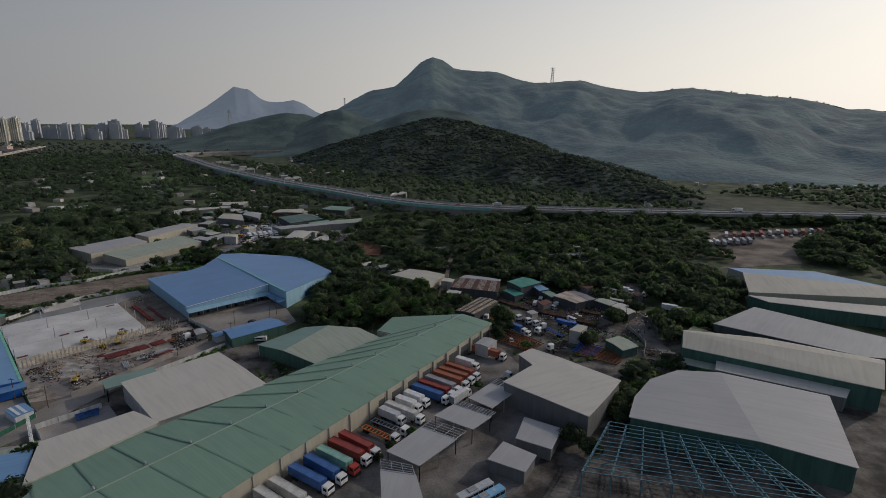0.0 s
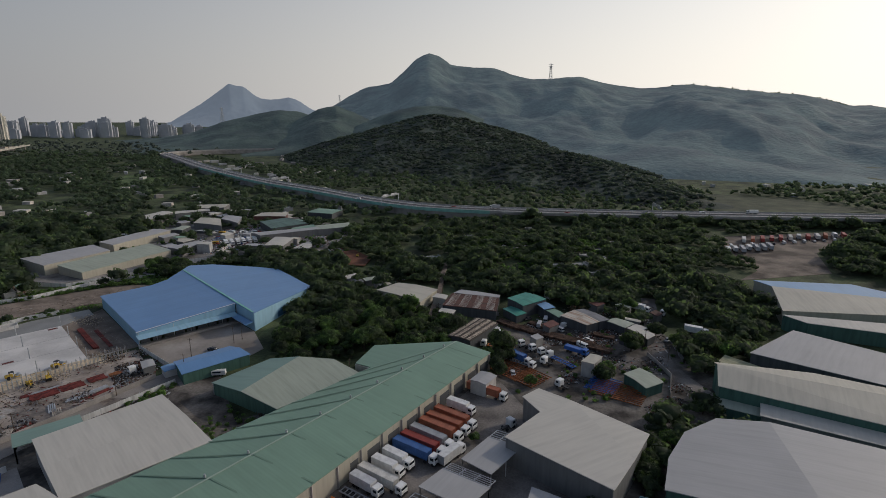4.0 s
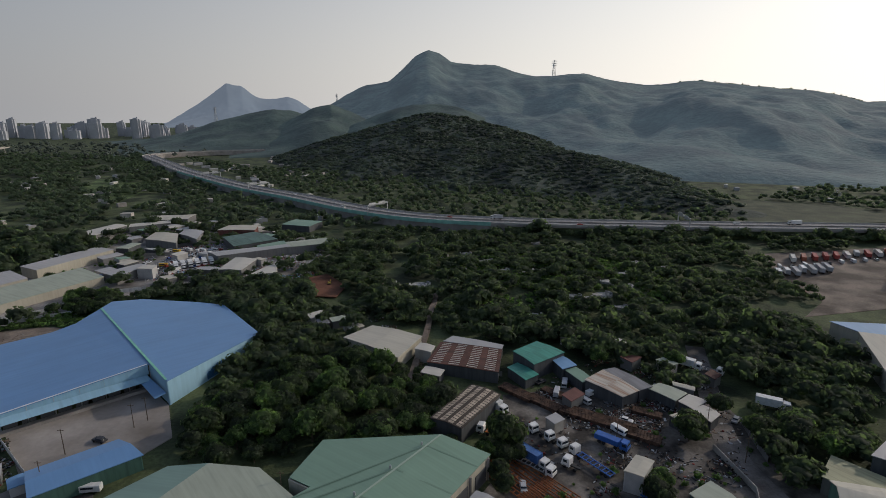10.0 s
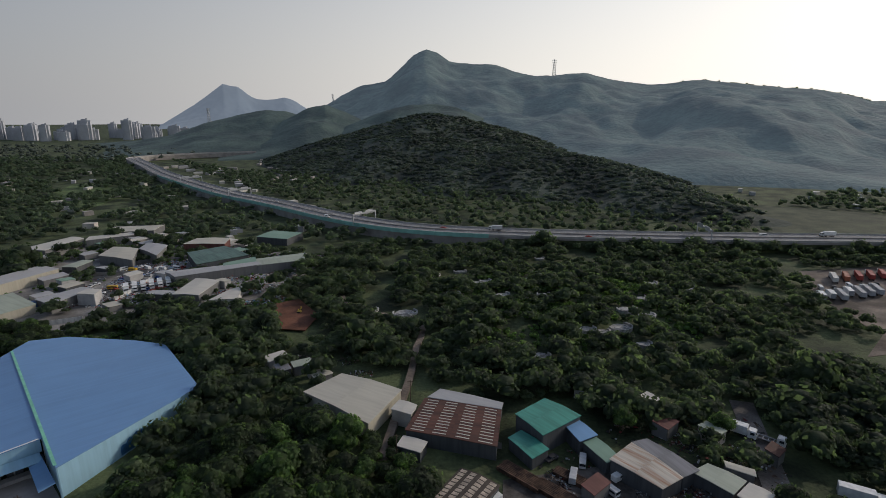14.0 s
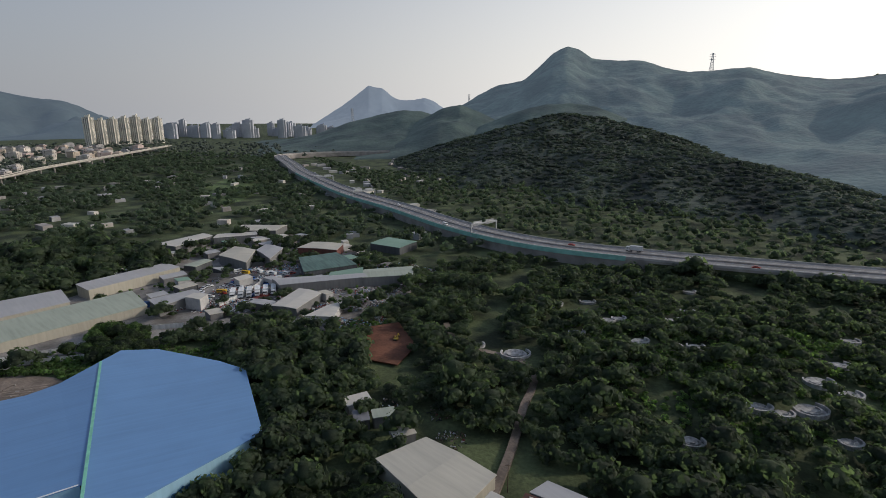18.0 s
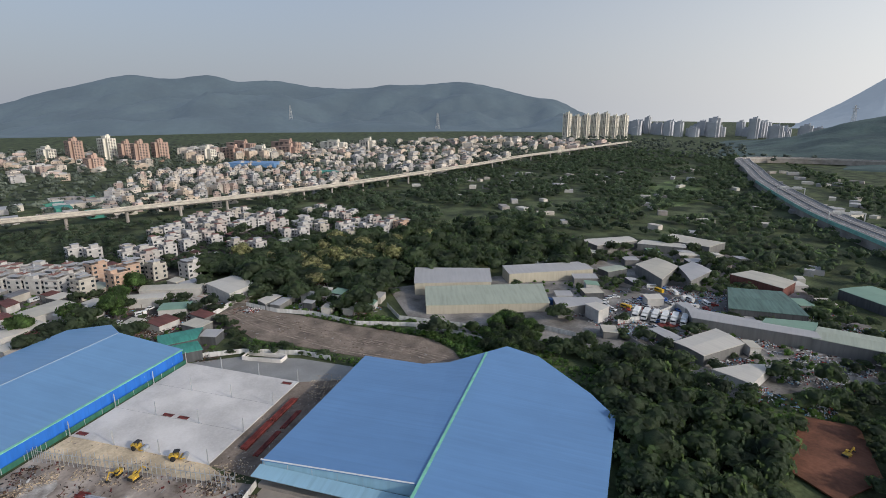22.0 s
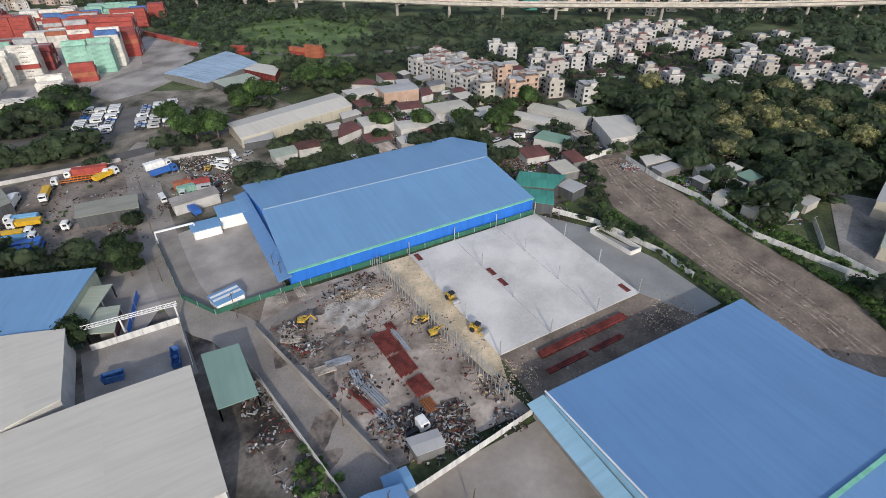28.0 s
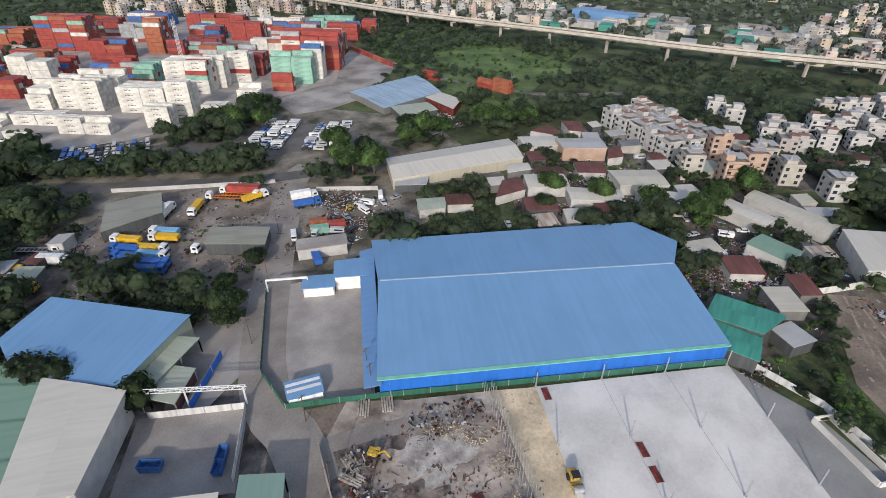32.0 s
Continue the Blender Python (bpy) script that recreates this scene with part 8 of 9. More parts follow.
PAINT["worn orange"] = mat("worn_orange", (0.33, 0.125, 0.04), 0.7, var=0.35, scale=0.8, fine=4, bump=0.1, col2=(0.22, 0.08, 0.035))
for x, y, a, m in ((31, 217, -50, "worn orange"), (36, 212, -50, "worn orange"), (26, 223, -50, "worn orange"), (62, 204, -35, "worn orange"), (68, 200, -35, "worn orange"), (61, 207, -35, "blue")):
    t = thing("trailer_frames", f"stack of bare {m} trailer frames", "trailer frames", "trailer frames", x, y, 0.05, a)
    for i in range(5):
        for sd in (-0.9, 0.9):
            part("side_rail", boxes((0, i * 2.3 - 4.6 + sd * 0.8, 0.5 + 0.1 * i, 10.5, 0.2, 0.3)), PAINT[m], t)
        tagged(part("cross_bar_set", boxes(*((k * 1.5 - 4.5, i * 2.3 - 4.6, 0.5 + 0.1 * i, 0.2, 1.5, 0.2) for k in range(7))), PAINT[m], t), kind="stuff")
bundle(-118, 215.8, 48, 5, 4, 1, PAINT["worn orange"], "stack of rust-orange steel plates")
RUSTED = mat("rusted_steel", (0.05, 0.028, 0.02), 0.85, var=0.4, scale=0.6, fine=4, bump=0.2, col2=(0.085, 0.05, 0.034))
for x, y, a, n, L in ((35, 263, -45, 8, 13), (43, 256, -45, 8, 12), (54, 249, -33, 10, 14), (62, 244, -33, 10, 13), (68, 238, -33, 8, 11), (48, 262, -40, 6, 10), (74, 250, -30, 6, 9)):
    bundle(x, y, a, n, L, 3, RUSTED, "tall stack of rusted steel sections in the yard")

def heap(x, y, r, n, seed, mats, label, h=1.2, grain=1.0):
    """Loose scrap: odd blocks, bars and sheets thrown together."""
    rg = random.Random(seed)
    p = Pile(mats)
    for i in range(int(n * 1.1)):
        a, q = rg.uniform(0, 6.28), r * math.sqrt(rg.random())
        k = 1 - q / r
        s = [0.72 * grain * e for e in rg.choice(((0.5, 0.5, 0.4), (1.6, 0.25, 0.2), (1.0, 0.8, 0.15), (2.4, 0.18, 0.18), (0.8, 0.5, 0.6)))]
        p.box(x + q * math.cos(a), y + q * math.sin(a), h * k * rg.random(), s[0] * rg.uniform(0.4, 1.2), s[1] * rg.uniform(0.4, 1.2), s[2] * rg.uniform(0.4, 1.2) + 0.1, rg.uniform(0, 3.1), rg.randrange(len(mats)))
    return p.done("scrap_heap", label, "scrap", kind="stuff")


SCRAP = [PAINT["silver"], PAINT["grey"], RUBBER, DIRT, RUSTED, PAINT["grey"], BARK, REDOXIDE, DIRT, BLACK, PAINT["grey"], RUBBER, BARK, BLACK, RUSTED, DIRT]
STONE = [CONCRETE, MUD, DIRT, SAND, SAND]
for k, (x, y, r, n) in enumerate(((-110, 209, 4, 110), (-108, 218, 5, 130), (-114, 222, 4, 100), (-119, 199, 4, 90), (-127, 182, 4, 80), (-131, 176, 4, 70), (-148, 181, 5, 70), (-155, 186, 4, 60), (-108, 180, 3.5, 90), (-111, 177, 3, 50), (-100, 186, 3, 40),
                                  (-113, 213, 4, 110), (-116, 221, 4.5, 130), (-111, 224.5, 4, 110), (-126, 229, 4, 80), (-118, 233, 4, 80), (-210, 222, 4, 70), (-206, 236, 5, 90), (-244, 222, 7, 170), (-236, 214, 7, 170), (-228, 205, 6, 130), (-244, 205, 8, 150), (-255, 235, 6, 110), (-238, 235, 5, 90), (-262, 216, 6, 120),
                                  (-190, 105, 4, 70), (-196, 100, 4, 80), (-184, 109, 4, 70), (-199, 108, 5, 90), (-176, 104, 3, 50), (-160, 100, 4, 50), (66, 248, 5, 120), (72, 245, 5, 120), (60, 250, 4, 90), (52, 246, 5, 90), (76, 190, 6, 120), (82, 195, 5, 100), (44, 262, 4, 80),
                                  (-48, 312, 4, 50), (-15, 318, 5, 70), (-52, 190, 5, 80), (-60, 200, 5, 80), (24, 232, 4, 60), (-20, 332, 6, 60), (-40, 330, 5, 60), (88, 205, 4, 80), (95, 270, 6, 90), (84, 278, 5, 70), (68, 255, 6, 140), (78, 255, 6, 140), (84, 254, 4, 80), (58, 228, 5, 80), (70, 226, 5, 80), (86, 224, 5, 80), (50, 212, 4, 60), (-206, 95, 6, 130), (-212, 88, 5, 110), (-200, 112, 5, 110), (-124, 48, 5, 80), (-133, 52, 4, 60))):
    heap(x, y, r, n, k, SCRAP, "heap of mixed scrap and building waste")
for k, (x, y, r, n) in enumerate(((-165, 270, 6, 170), (-158, 266, 5, 130), (-130, 233, 5, 130), (-150.5, 191, 3, 150), (-148.5, 186.5, 2.6, 130), (-147, 183, 2.4, 110), (-126, 226, 3, 60), (-148, 199, 3, 110), (-142, 205, 3, 110), (-136, 213, 3, 110))):
    heap(x, y, r, n, 60 + k, STONE, "heap of broken stone and rubble", 0.6, 0.5)
LITTER = [PAINT["white"], PAINT["silver"], PAINT["grey"], PAINT["red"], PAINT["white"], RUBBER, PAINT["sky"], CONCRETE, REDOXIDE, PAINT["white"], PAINT["black"]]
for k in range(30):
    heap(-172 + (k * 37) % 108, 392 + (k * 53) % 90, 6.5, 140, 90 + k, LITTER, "heap of scrap in the recycling yards", 2.0)
t = thing("tarpaulin", "dark red tarpaulin spread over sorted scrap", "tarpaulin", "", -138.4, 415.6, 0.6, 80)
part("sheet", boxes((0, 0, 0, 9, 5, 0.25, 0, 0.08), (1.5, 0.6, 0.2, 4, 2.6, 0.5, 8, 0.15)), REDOXIDE, t)
heap(-84, 478, 14, 420, 130, LITTER, "large heap of pale recycling scrap", 5.0)
heap(-68, 476, 9, 240, 131, LITTER, "heap of pale recycling scrap", 4.0)
for k in range(14):
    heap(-300 + (k * 29) % 60, 118 + (k * 41) % 90, 5, 80, 140 + k, SCRAP, "clutter in a village yard", 1.5)
for k, (x, y, r) in enumerate(((-252.8, 221.8, 5), (-247.2, 226.6, 5), (-260.3, 229.5, 5), (-243.2, 279.5, 5), (-236, 285, 5), (-249, 260, 4), (-306, 76, 6), (-300, 56, 6), (-308, 66, 5), (-294, 62, 5), (-290, 150, 5), (-280, 160, 4))):
    heap(x, y, r, 150, 200 + k, LITTER, "heap of pale sorted scrap in a village yard", 1.4)
for k in range(10):
    heap(-214 - (k * 17) % 60, 300 + (k * 13) % 26 - 0.2 * ((k * 17) % 60), 4, 60, 170 + k, SCRAP, "clutter in a scrubby yard", 1.2)


def debris(name, label, poly, n, seed, mats, size=1.0, clump=9.0):
    """Small loose pieces lying over a stretch of ground, thicker in drifts."""
    rg = random.Random(seed)
    q = np.array(poly, float)
    p = Pile(mats)
    made = 0
    for _ in range(n * 12):
        if made >= n:
            break
        x, y = rg.uniform(q[:, 0].min(), q[:, 0].max()), rg.uniform(q[:, 1].min(), q[:, 1].max())
        if not inside(np.array([x]), np.array([y]), q)[0] or noise.noise(Vector((x / clump, y / clump, seed))) < rg.uniform(-0.25, 0.35):
            continue
        s = rg.choice(((0.5, 0.4, 0.25), (1.4, 0.16, 0.14), (0.9, 0.6, 0.1), (2.6, 0.12, 0.12), (0.35, 0.3, 0.3), (0.6, 0.5, 0.4), (1.8, 0.9, 0.08)))
        p.box(x, y, 0.06, s[0] * size * rg.uniform(0.5, 1.2), s[1] * size * rg.uniform(0.5, 1.2), s[2] * size * rg.uniform(0.6, 1.3) + 0.04, rg.uniform(0, 3.14), rg.randrange(len(mats)))
        made += 1
    return p.done(name, label, "debris", kind="stuff")


MUDBITS = [REDOXIDE, BARK, PAINT["grey"], DIRT, DIRT, REDOXIDE, RUBBER, MUD, RUSTED, BARK]
debris("site_debris", "scattered timber, steel offcuts and rubble on the mud", [(-128, 170), (-103, 213), (-122, 235), (-162, 187), (-149, 174)], 650, 1, MUDBITS, 0.7, 8)
debris("site_debris", "broken stone along the edge of the sand", [(-160, 185), (-122, 231), (-124, 237), (-138, 229), (-168, 194)], 260, 2, [SAND, DIRT, CONCRETE, SAND], 0.5, 5)
debris("site_debris", "rubble and offcuts between the slab and the hall", [(-136, 229), (-168, 260), (-164, 280), (-124, 241)], 260, 3, [CONCRETE, DIRT, BARK, MUD, DIRT], 0.45, 7)
debris("site_debris", "weathered bits on the cleared earth", [(-252, 247), (-240, 270), (-170, 317), (-150, 306), (-216, 256)], 260, 4, [DIRT, BARK, CONCRETE, DIRT], 0.7, 12)
debris("yard_debris", "odds and ends between the parked lorries", [(-120, 40), (-160, 32), (-205, 60), (-206, 74), (-165, 116), (-150, 117), (-126, 104), (-116, 78)], 800, 5, SCRAP, 0.8, 8)
debris("yard_debris", "scrap, crates and parts round the yard sheds", [(30, 232), (60, 200), (95, 222), (112, 290), (84, 298), (40, 268)], 900, 6, [RUSTED, BARK, RUBBER, PAINT["grey"], REDOXIDE, BLACK, PAINT["silver"], DIRT], 0.9, 8)
debris("yard_debris", "litter and stored goods among the scrap yard sheds", [(-178, 388), (-185, 460), (-120, 500), (-66, 466), (-88, 392)], 1700, 7, LITTER, 1.2, 10)
debris("yard_debris", "clutter round the village sheds", [(-345, 135), (-310, 112), (-262, 132), (-225, 165), (-206, 218), (-225, 244), (-262, 260), (-300, 262), (-318, 215)], 1500, 8, SCRAP + LITTER, 0.95, 9)
debris("yard_debris", "clutter round small huts beside the hoarding", [(-262, 264), (-210, 300), (-225, 322), (-262, 300)], 400, 9, SCRAP + LITTER, 0.9, 7)
debris("yard_debris", "stored goods beside the road bend", [(-206, 82), (-222, 100), (-214, 118), (-188, 118), (-178, 106)], 600, 10, SCRAP + LITTER, 0.85, 6)
debris("yard_debris", "scrap and pallets along the yard wall", [(-114, 176), (-118, 170), (-108, 186), (-92, 208), (-88, 200), (-100, 184)], 160, 11, SCRAP, 0.75, 5)


def digger(x, y, rz, label="yellow tracked excavator on the building site"):
    t = thing("excavator", label, "excavator", "excavators", x, y, 0.1, rz)
    t.scale = (0.72, 0.72, 0.72)
    Y = mat("worn_yellow", (0.50, 0.33, 0.05), 0.6, var=0.3, scale=1.5, fine=6, bump=0.1)
    for s in (-1.1, 1.1):
        part("track", boxes((0, s, 0, 3.6, 0.55, 0.85, 0, 0.2)), RUBBER, t)
    part("body", boxes((-0.6, 0, 0.9, 2.8, 2.4, 1.1, 0, 0.12)), Y, t)
    c = part("cab", boxes((0.7, 0.65, 0.95, 1.4, 1.0, 1.7, 0, 0.08)), Y, t)
    part("cab_glass", boxes((0.75, 0.65, 1.7, 1.44, 1.04, 0.75)), GLASS, c)
    part("counterweight", boxes((-2.2, 0, 0.9, 0.6, 2.3, 0.9, 0, 0.1)), BLACK, t)
    bm = bmesh.new(); beam(bm, (0.6, -0.3, 1.5), (3.0, -0.3, 3.6), 0.42); part("boom", bm, Y, t)
    bm = bmesh.new(); beam(bm, (3.0, -0.3, 3.6), (4.6, -0.3, 1.4), 0.32); part("arm", bm, Y, t)
    part("bucket", boxes((4.6, -0.3, 0.5, 0.9, 0.9, 0.8, 0, 0.1)), BLACK, t)


for p in ((-143, 207, -40), (-139, 211, 130), (-134.6, 177.5, 110), (-205, 101, 20), (-53, 380, 90)):
    digger(*p)


def roller(x, y, rz):
    t = thing("road_roller", "yellow vibratory road roller standing on the sand", "roller", "rollers", x, y, 0.1, rz)
    Y = mat("worn_yellow", (0.50, 0.33, 0.05), 0.6, var=0.3, scale=1.5, fine=6, bump=0.1)
    part("drum", cyl(1.7, 0, 0.75, 0.75, 2.0, 16, axis="Y"), STEEL, t)
    part("yoke", boxes((1.2, 1.1, 0.6, 1.4, 0.16, 0.3), (1.2, -1.1, 0.6, 1.4, 0.16, 0.3), (0.5, 0, 0.6, 0.2, 2.3, 0.4)), Y, t)
    part("body", boxes((-1.2, 0, 0.7, 2.4, 1.7, 1.0, 0, 0.12)), Y, t)
    part("canopy", boxes((-0.4, 0, 2.5, 1.6, 1.6, 0.12)), BLACK, t)
    for sx in (-1.0, 0.2):
        for sy in (-0.7, 0.7):
            part("canopy_post", boxes((sx, sy, 1.6, 0.08, 0.08, 0.95)), BLACK, t)
    for sy in (-0.95, 0.95):
        part("wheel", cyl(-1.3, sy, 0.7, 0.7, 0.4, 12, axis="Y"), RUBBER, t)


for p in ((-152.7, 212.2, 45), (-142.7, 221.4, 70)):
    roller(*p)


# ---- graves on the wooded knoll ----
STONEW = mat("grave_stone", (0.38, 0.37, 0.35), 0.85, var=0.3, scale=0.6, fine=4, bump=0.2)


def grave(x, y, rz, s):
    t = thing("hillside_grave", "pale horseshoe-shaped stone grave on the slope", "grave", "graves", x, y, ground_z(x, y) + 0.2, rz)
    bm = bmesh.new()
    ln = [Vector((math.cos(a) * 3.2 * s, math.sin(a) * 2.6 * s, 0)) for a in np.linspace(-0.6, math.pi + 0.6, 16)]
    ribbon(bm, ln, -0.3, 0.3, -1.5, 0.9)
    part("ring_wall", bm, STONEW, t)
    bm = bmesh.new()
    ln = [Vector((math.cos(a) * 1.9 * s, math.sin(a) * 1.5 * s, 0)) for a in np.linspace(-0.4, math.pi + 0.4, 12)]
    ribbon(bm, ln, -0.2, 0.2, -1.5, 0.6)
    part("inner_ring", bm, STONEW, t)
    part("floor", cyl(0, 0, -1.5, 2.6 * s, 1.6, 16), STONEW, t)
    part("headstone", boxes((0, 1.3 * s, 0, 1.4, 0.3, 1.2)), STONEW, t)
    KEEP_OUT.append(np.array([(x - 5 * s, y - 6 * s), (x + 5 * s, y - 6 * s), (x + 5 * s, y + 4 * s), (x - 5 * s, y + 4 * s)]))


for x, y, s in ((99, 373, 1.5), (106, 367, 1.2), (75, 352, 1.2), (81, 350, 1.0), (52, 331, 1.2), (56, 389, 1.0), (33, 418, 1.2), (38, 421, 1.0), (9, 439, 1.3), (25, 446, 1.2), (64, 391, 1.0), (44, 393, 1.2), (61, 423, 1.0), (50, 465, 1.0),
                (77, 474, 1.0), (147, 412, 1.4), (128, 420, 1.1), (-3, 377, 1.8), (-20, 383, 1.2), (90, 354, 1.6), (112, 390, 1.1), (20, 400, 1.1), (70, 440, 1.0), (95, 340, 1.0)):
    grave(x, y, 200 + (x * 7) % 40 - 20, s)


# ---- poles and wires ----
def pole(x, y, h, label="grey timber utility pole beside the lane", arms=1):
    t = thing("utility_pole", label, "pole", "utility poles", x, y, 0)
    part("shaft", cyl(0, 0, -0.3, 0.14, h, 8, 0.09), BARK, t)
    for k in range(arms):
        part("cross_arm", boxes((0, 0, h - 0.9 - 0.8 * k, 1.8, 0.12, 0.12)), BARK, t)


for x, y in ((-150, 161), (-147, 165), (-132, 160), (-124, 176), (-108, 200), (-92, 216), (-96, 230), (-140, 131), (-160, 112), (-180, 92), (4, 300), (2, 270), (60, 236), (88, 240), (92, 226), (-30, 212), (-84, 243), (-82, 247), (-260, 215), (-290, 200)):
    pole(x, y, 8.5)


for k, pts in enumerate(([(-256, 252), (-236, 262), (-212, 276), (-190, 292), (-170, 306), (-152, 314)], [(-254, 250), (-230, 258), (-208, 270), (-186, 284), (-166, 300), (-150, 306)], [(-250, 256), (-232, 268), (-206, 284), (-184, 300), (-160, 316)])):
    for off in (-0.9, 0.9):
        bm = bmesh.new()
        ribbon(bm, ribbon_pts([(x, y) for x, y in pts], 5), off - 0.35, off + 0.35, 0.0, 0.055 + 0.004 * k)
        tagged(part("wheel_rut", bm, mat("packed_dirt", (0.26, 0.21, 0.165), 0.9, var=0.3, scale=0.3, fine=2, bump=0.4), None), "pale packed wheel rut in the earth", "rut", kind="structure")


# ---- trees ----
def ico(sub):
    bm = bmesh.new()
    bmesh.ops.create_icosphere(bm, subdivisions=sub, radius=1)
    v = np.array([x.co[:] for x in bm.verts]); f = [[q.index for q in p.verts] for p in bm.faces]
    bm.free()
    return v, f


ICO1, ICO2 = ico(1), ico(2)


def crown_arrays(rng, radius, height, nblob, nleaf, leaf, base):
    """A rounded crown: one lumpy dome with smaller lumps round it, under a coat of leaf clumps: vertices and faces."""
    V, F, n = [], [], 0
    blobs = []
    turn = rng.uniform(0, 6.283)
    for i in range(nblob):
        a, r = turn + 6.283 * i / max(1, nblob - 1) + rng.uniform(-0.4, 0.4), radius * rng.uniform(0.42, 0.66)
        s = radius * rng.uniform(0.38, 0.56)
        if i == 0:
            a, r, s = 0, 0, radius * rng.uniform(0.6, 0.74)
        zc = base + height * (0.56 if i == 0 else rng.uniform(0.36, 0.56))
        c = np.array([r * math.cos(a), r * math.sin(a), zc])
        k = np.array([s, s, s * rng.uniform(0.62, 0.85)])
        blobs.append((c, k))
        v0, f0 = ICO2 if nblob > 4 else ICO1
        off = rng.uniform(0, 50)
        d = np.array([1 + 0.42 * noise.noise(Vector(p * 2.1) + Vector((off, i, 0))) + 0.16 * noise.noise(Vector(p * 5.3) + Vector((off, 0, i))) for p in v0])
        V.append(v0 * d[:, None] * k * 0.82 + c)
        F += [[q + n for q in f] for f in f0]
        n += len(v0)
    for i in range(nleaf):
        c, k = blobs[int(rng.integers(len(blobs)))]
        d = rng.normal(size=3); d[2] = abs(d[2]) * 1.2 - 0.3
        d /= np.linalg.norm(d)
        p = c + d * k * rng.uniform(0.8, 1.14)
        s = leaf * rng.uniform(0.5, 1.4)
        t1 = np.cross(d, rng.normal(size=3)); t1 /= np.linalg.norm(t1)
        t2 = np.cross(d, t1) * 0.8 + d * rng.uniform(-0.55, 0.55)
        V.append(np.array([p - t1 * s * 0.6, p + t2 * s * 0.5, p + t1 * s * 0.6 + d * s * 0.2, p - t2 * s * 0.5]))
        F.append([n, n + 1, n + 2, n + 3])
        n += 4
    return np.concatenate(V), F


def crown_mesh(name, seed, radius, height, nblob, nleaf, leaf, base, material):
    v, f = crown_arrays(np.random.default_rng(seed), radius, height, nblob, nleaf, leaf, base)
    me = bpy.data.meshes.new(name)
    me.from_pydata(v.tolist(), [], f)
    me.polygons.foreach_set("use_smooth", [True] * len(f))
    me.materials.append(material)
    return me


def trunk_mesh(seed, h, r):
    rng = random.Random(seed)
    bm = cyl(0, 0, -0.6, r, h * 0.62 + 0.6, 8, r * 0.6)
    for i in range(4):
        a = rng.uniform(0, 6.28)
        beam(bm, (0, 0, h * rng.uniform(0.3, 0.5)), (math.cos(a) * h * 0.25, math.sin(a) * h * 0.25, h * rng.uniform(0.6, 0.75)), r * 0.55)
    me = mesh_of(bm, "trunk")
    me.materials.append(BARK)
    return me


TREES = []
for k in range(8):
    R, H = 3.2 + 0.25 * (k % 4), 5.8 + 0.5 * (k % 3)
    TREES.append((crown_mesh("crown", 40 + k, R, H, 9, 920, 0.56, 0.6, LEAF[k % 3]), trunk_mesh(k, H, 0.22)))
BLOOM = [(crown_mesh("crown", 80 + k, 3.8, 7.0, 9, 900, 0.55, 0.9, BLOSSOM), trunk_mesh(20 + k, 7, 0.25)) for k in range(3)]
FARCROWN = {"dark": [crown_arrays(np.random.default_rng(200 + k), 3.7, 6.2, 4, 110, 0.93, 0.3) for k in range(14)],
            "light": [crown_arrays(np.random.default_rng(300 + k), 3.6, 5.8, 2, 26, 1.5, 0.0) for k in range(14)],
            "hill": [crown_arrays(np.random.default_rng(400 + k), 5.4, 6.0, 1, 20, 1.9, -1.6) for k in range(14)],
            "bush": [crown_arrays(np.random.default_rng(500 + k), 1.6, 2.2, 1, 26, 0.55, -0.5) for k in range(14)]}


def blocked(px, py):
    bad = np.zeros(len(px), bool)
    for poly in KEEP_OUT:
        x0, y0 = poly.min(axis=0); x1, y1 = poly.max(axis=0)
        k = np.where((px > x0) & (px < x1) & (py > y0) & (py < y1))[0]
        if len(k):
            bad[k] |= inside(px[k], py[k], poly)
    return bad


def scatter(poly, step, seed, gaps=0.0, gap_size=30.0, free=False):
    """Places of trees in an outline, uneven, with gaps, off the keep-outs."""
    rng = np.random.default_rng(seed)
    p = np.array(poly, float)
    x0, y0 = p.min(axis=0); x1, y1 = p.max(axis=0)
    gx, gy = np.meshgrid(np.arange(x0, x1, step), np.arange(y0, y1, step))
    px = gx.ravel() + rng.uniform(-0.45, 0.45, gx.size) * step
    py = gy.ravel() + rng.uniform(-0.45, 0.45, gx.size) * step
    ok = inside(px, py, p)
    if not free:
        ok &= ~blocked(px, py)
    px, py = px[ok], py[ok]
    if gaps:
        g = np.array([noise.noise(Vector((x / gap_size, y / gap_size, seed))) for x, y in zip(px, py)])
        keep = g > gaps - 0.5
        px, py = px[keep], py[keep]
    return list(zip(px, py))


def plant(x, y, size, rng, bloom=False, bright=False):
    me, tr = rng.choice(BLOOM if bloom else TREES[2::3] if bright else TREES)
    t = thing("tree", "broad-leaved tree with a cream-blossomed crown" if bloom else "broad-leaved tree with a dense dark green crown", "tree", "trees", x, y, ground_z(x, y), rng.uniform(0, 360))
    t.scale = (size, size, size * rng.uniform(0.85, 1.2))
    part("trunk", tr, None, t)
    part("crown", me, None, t)


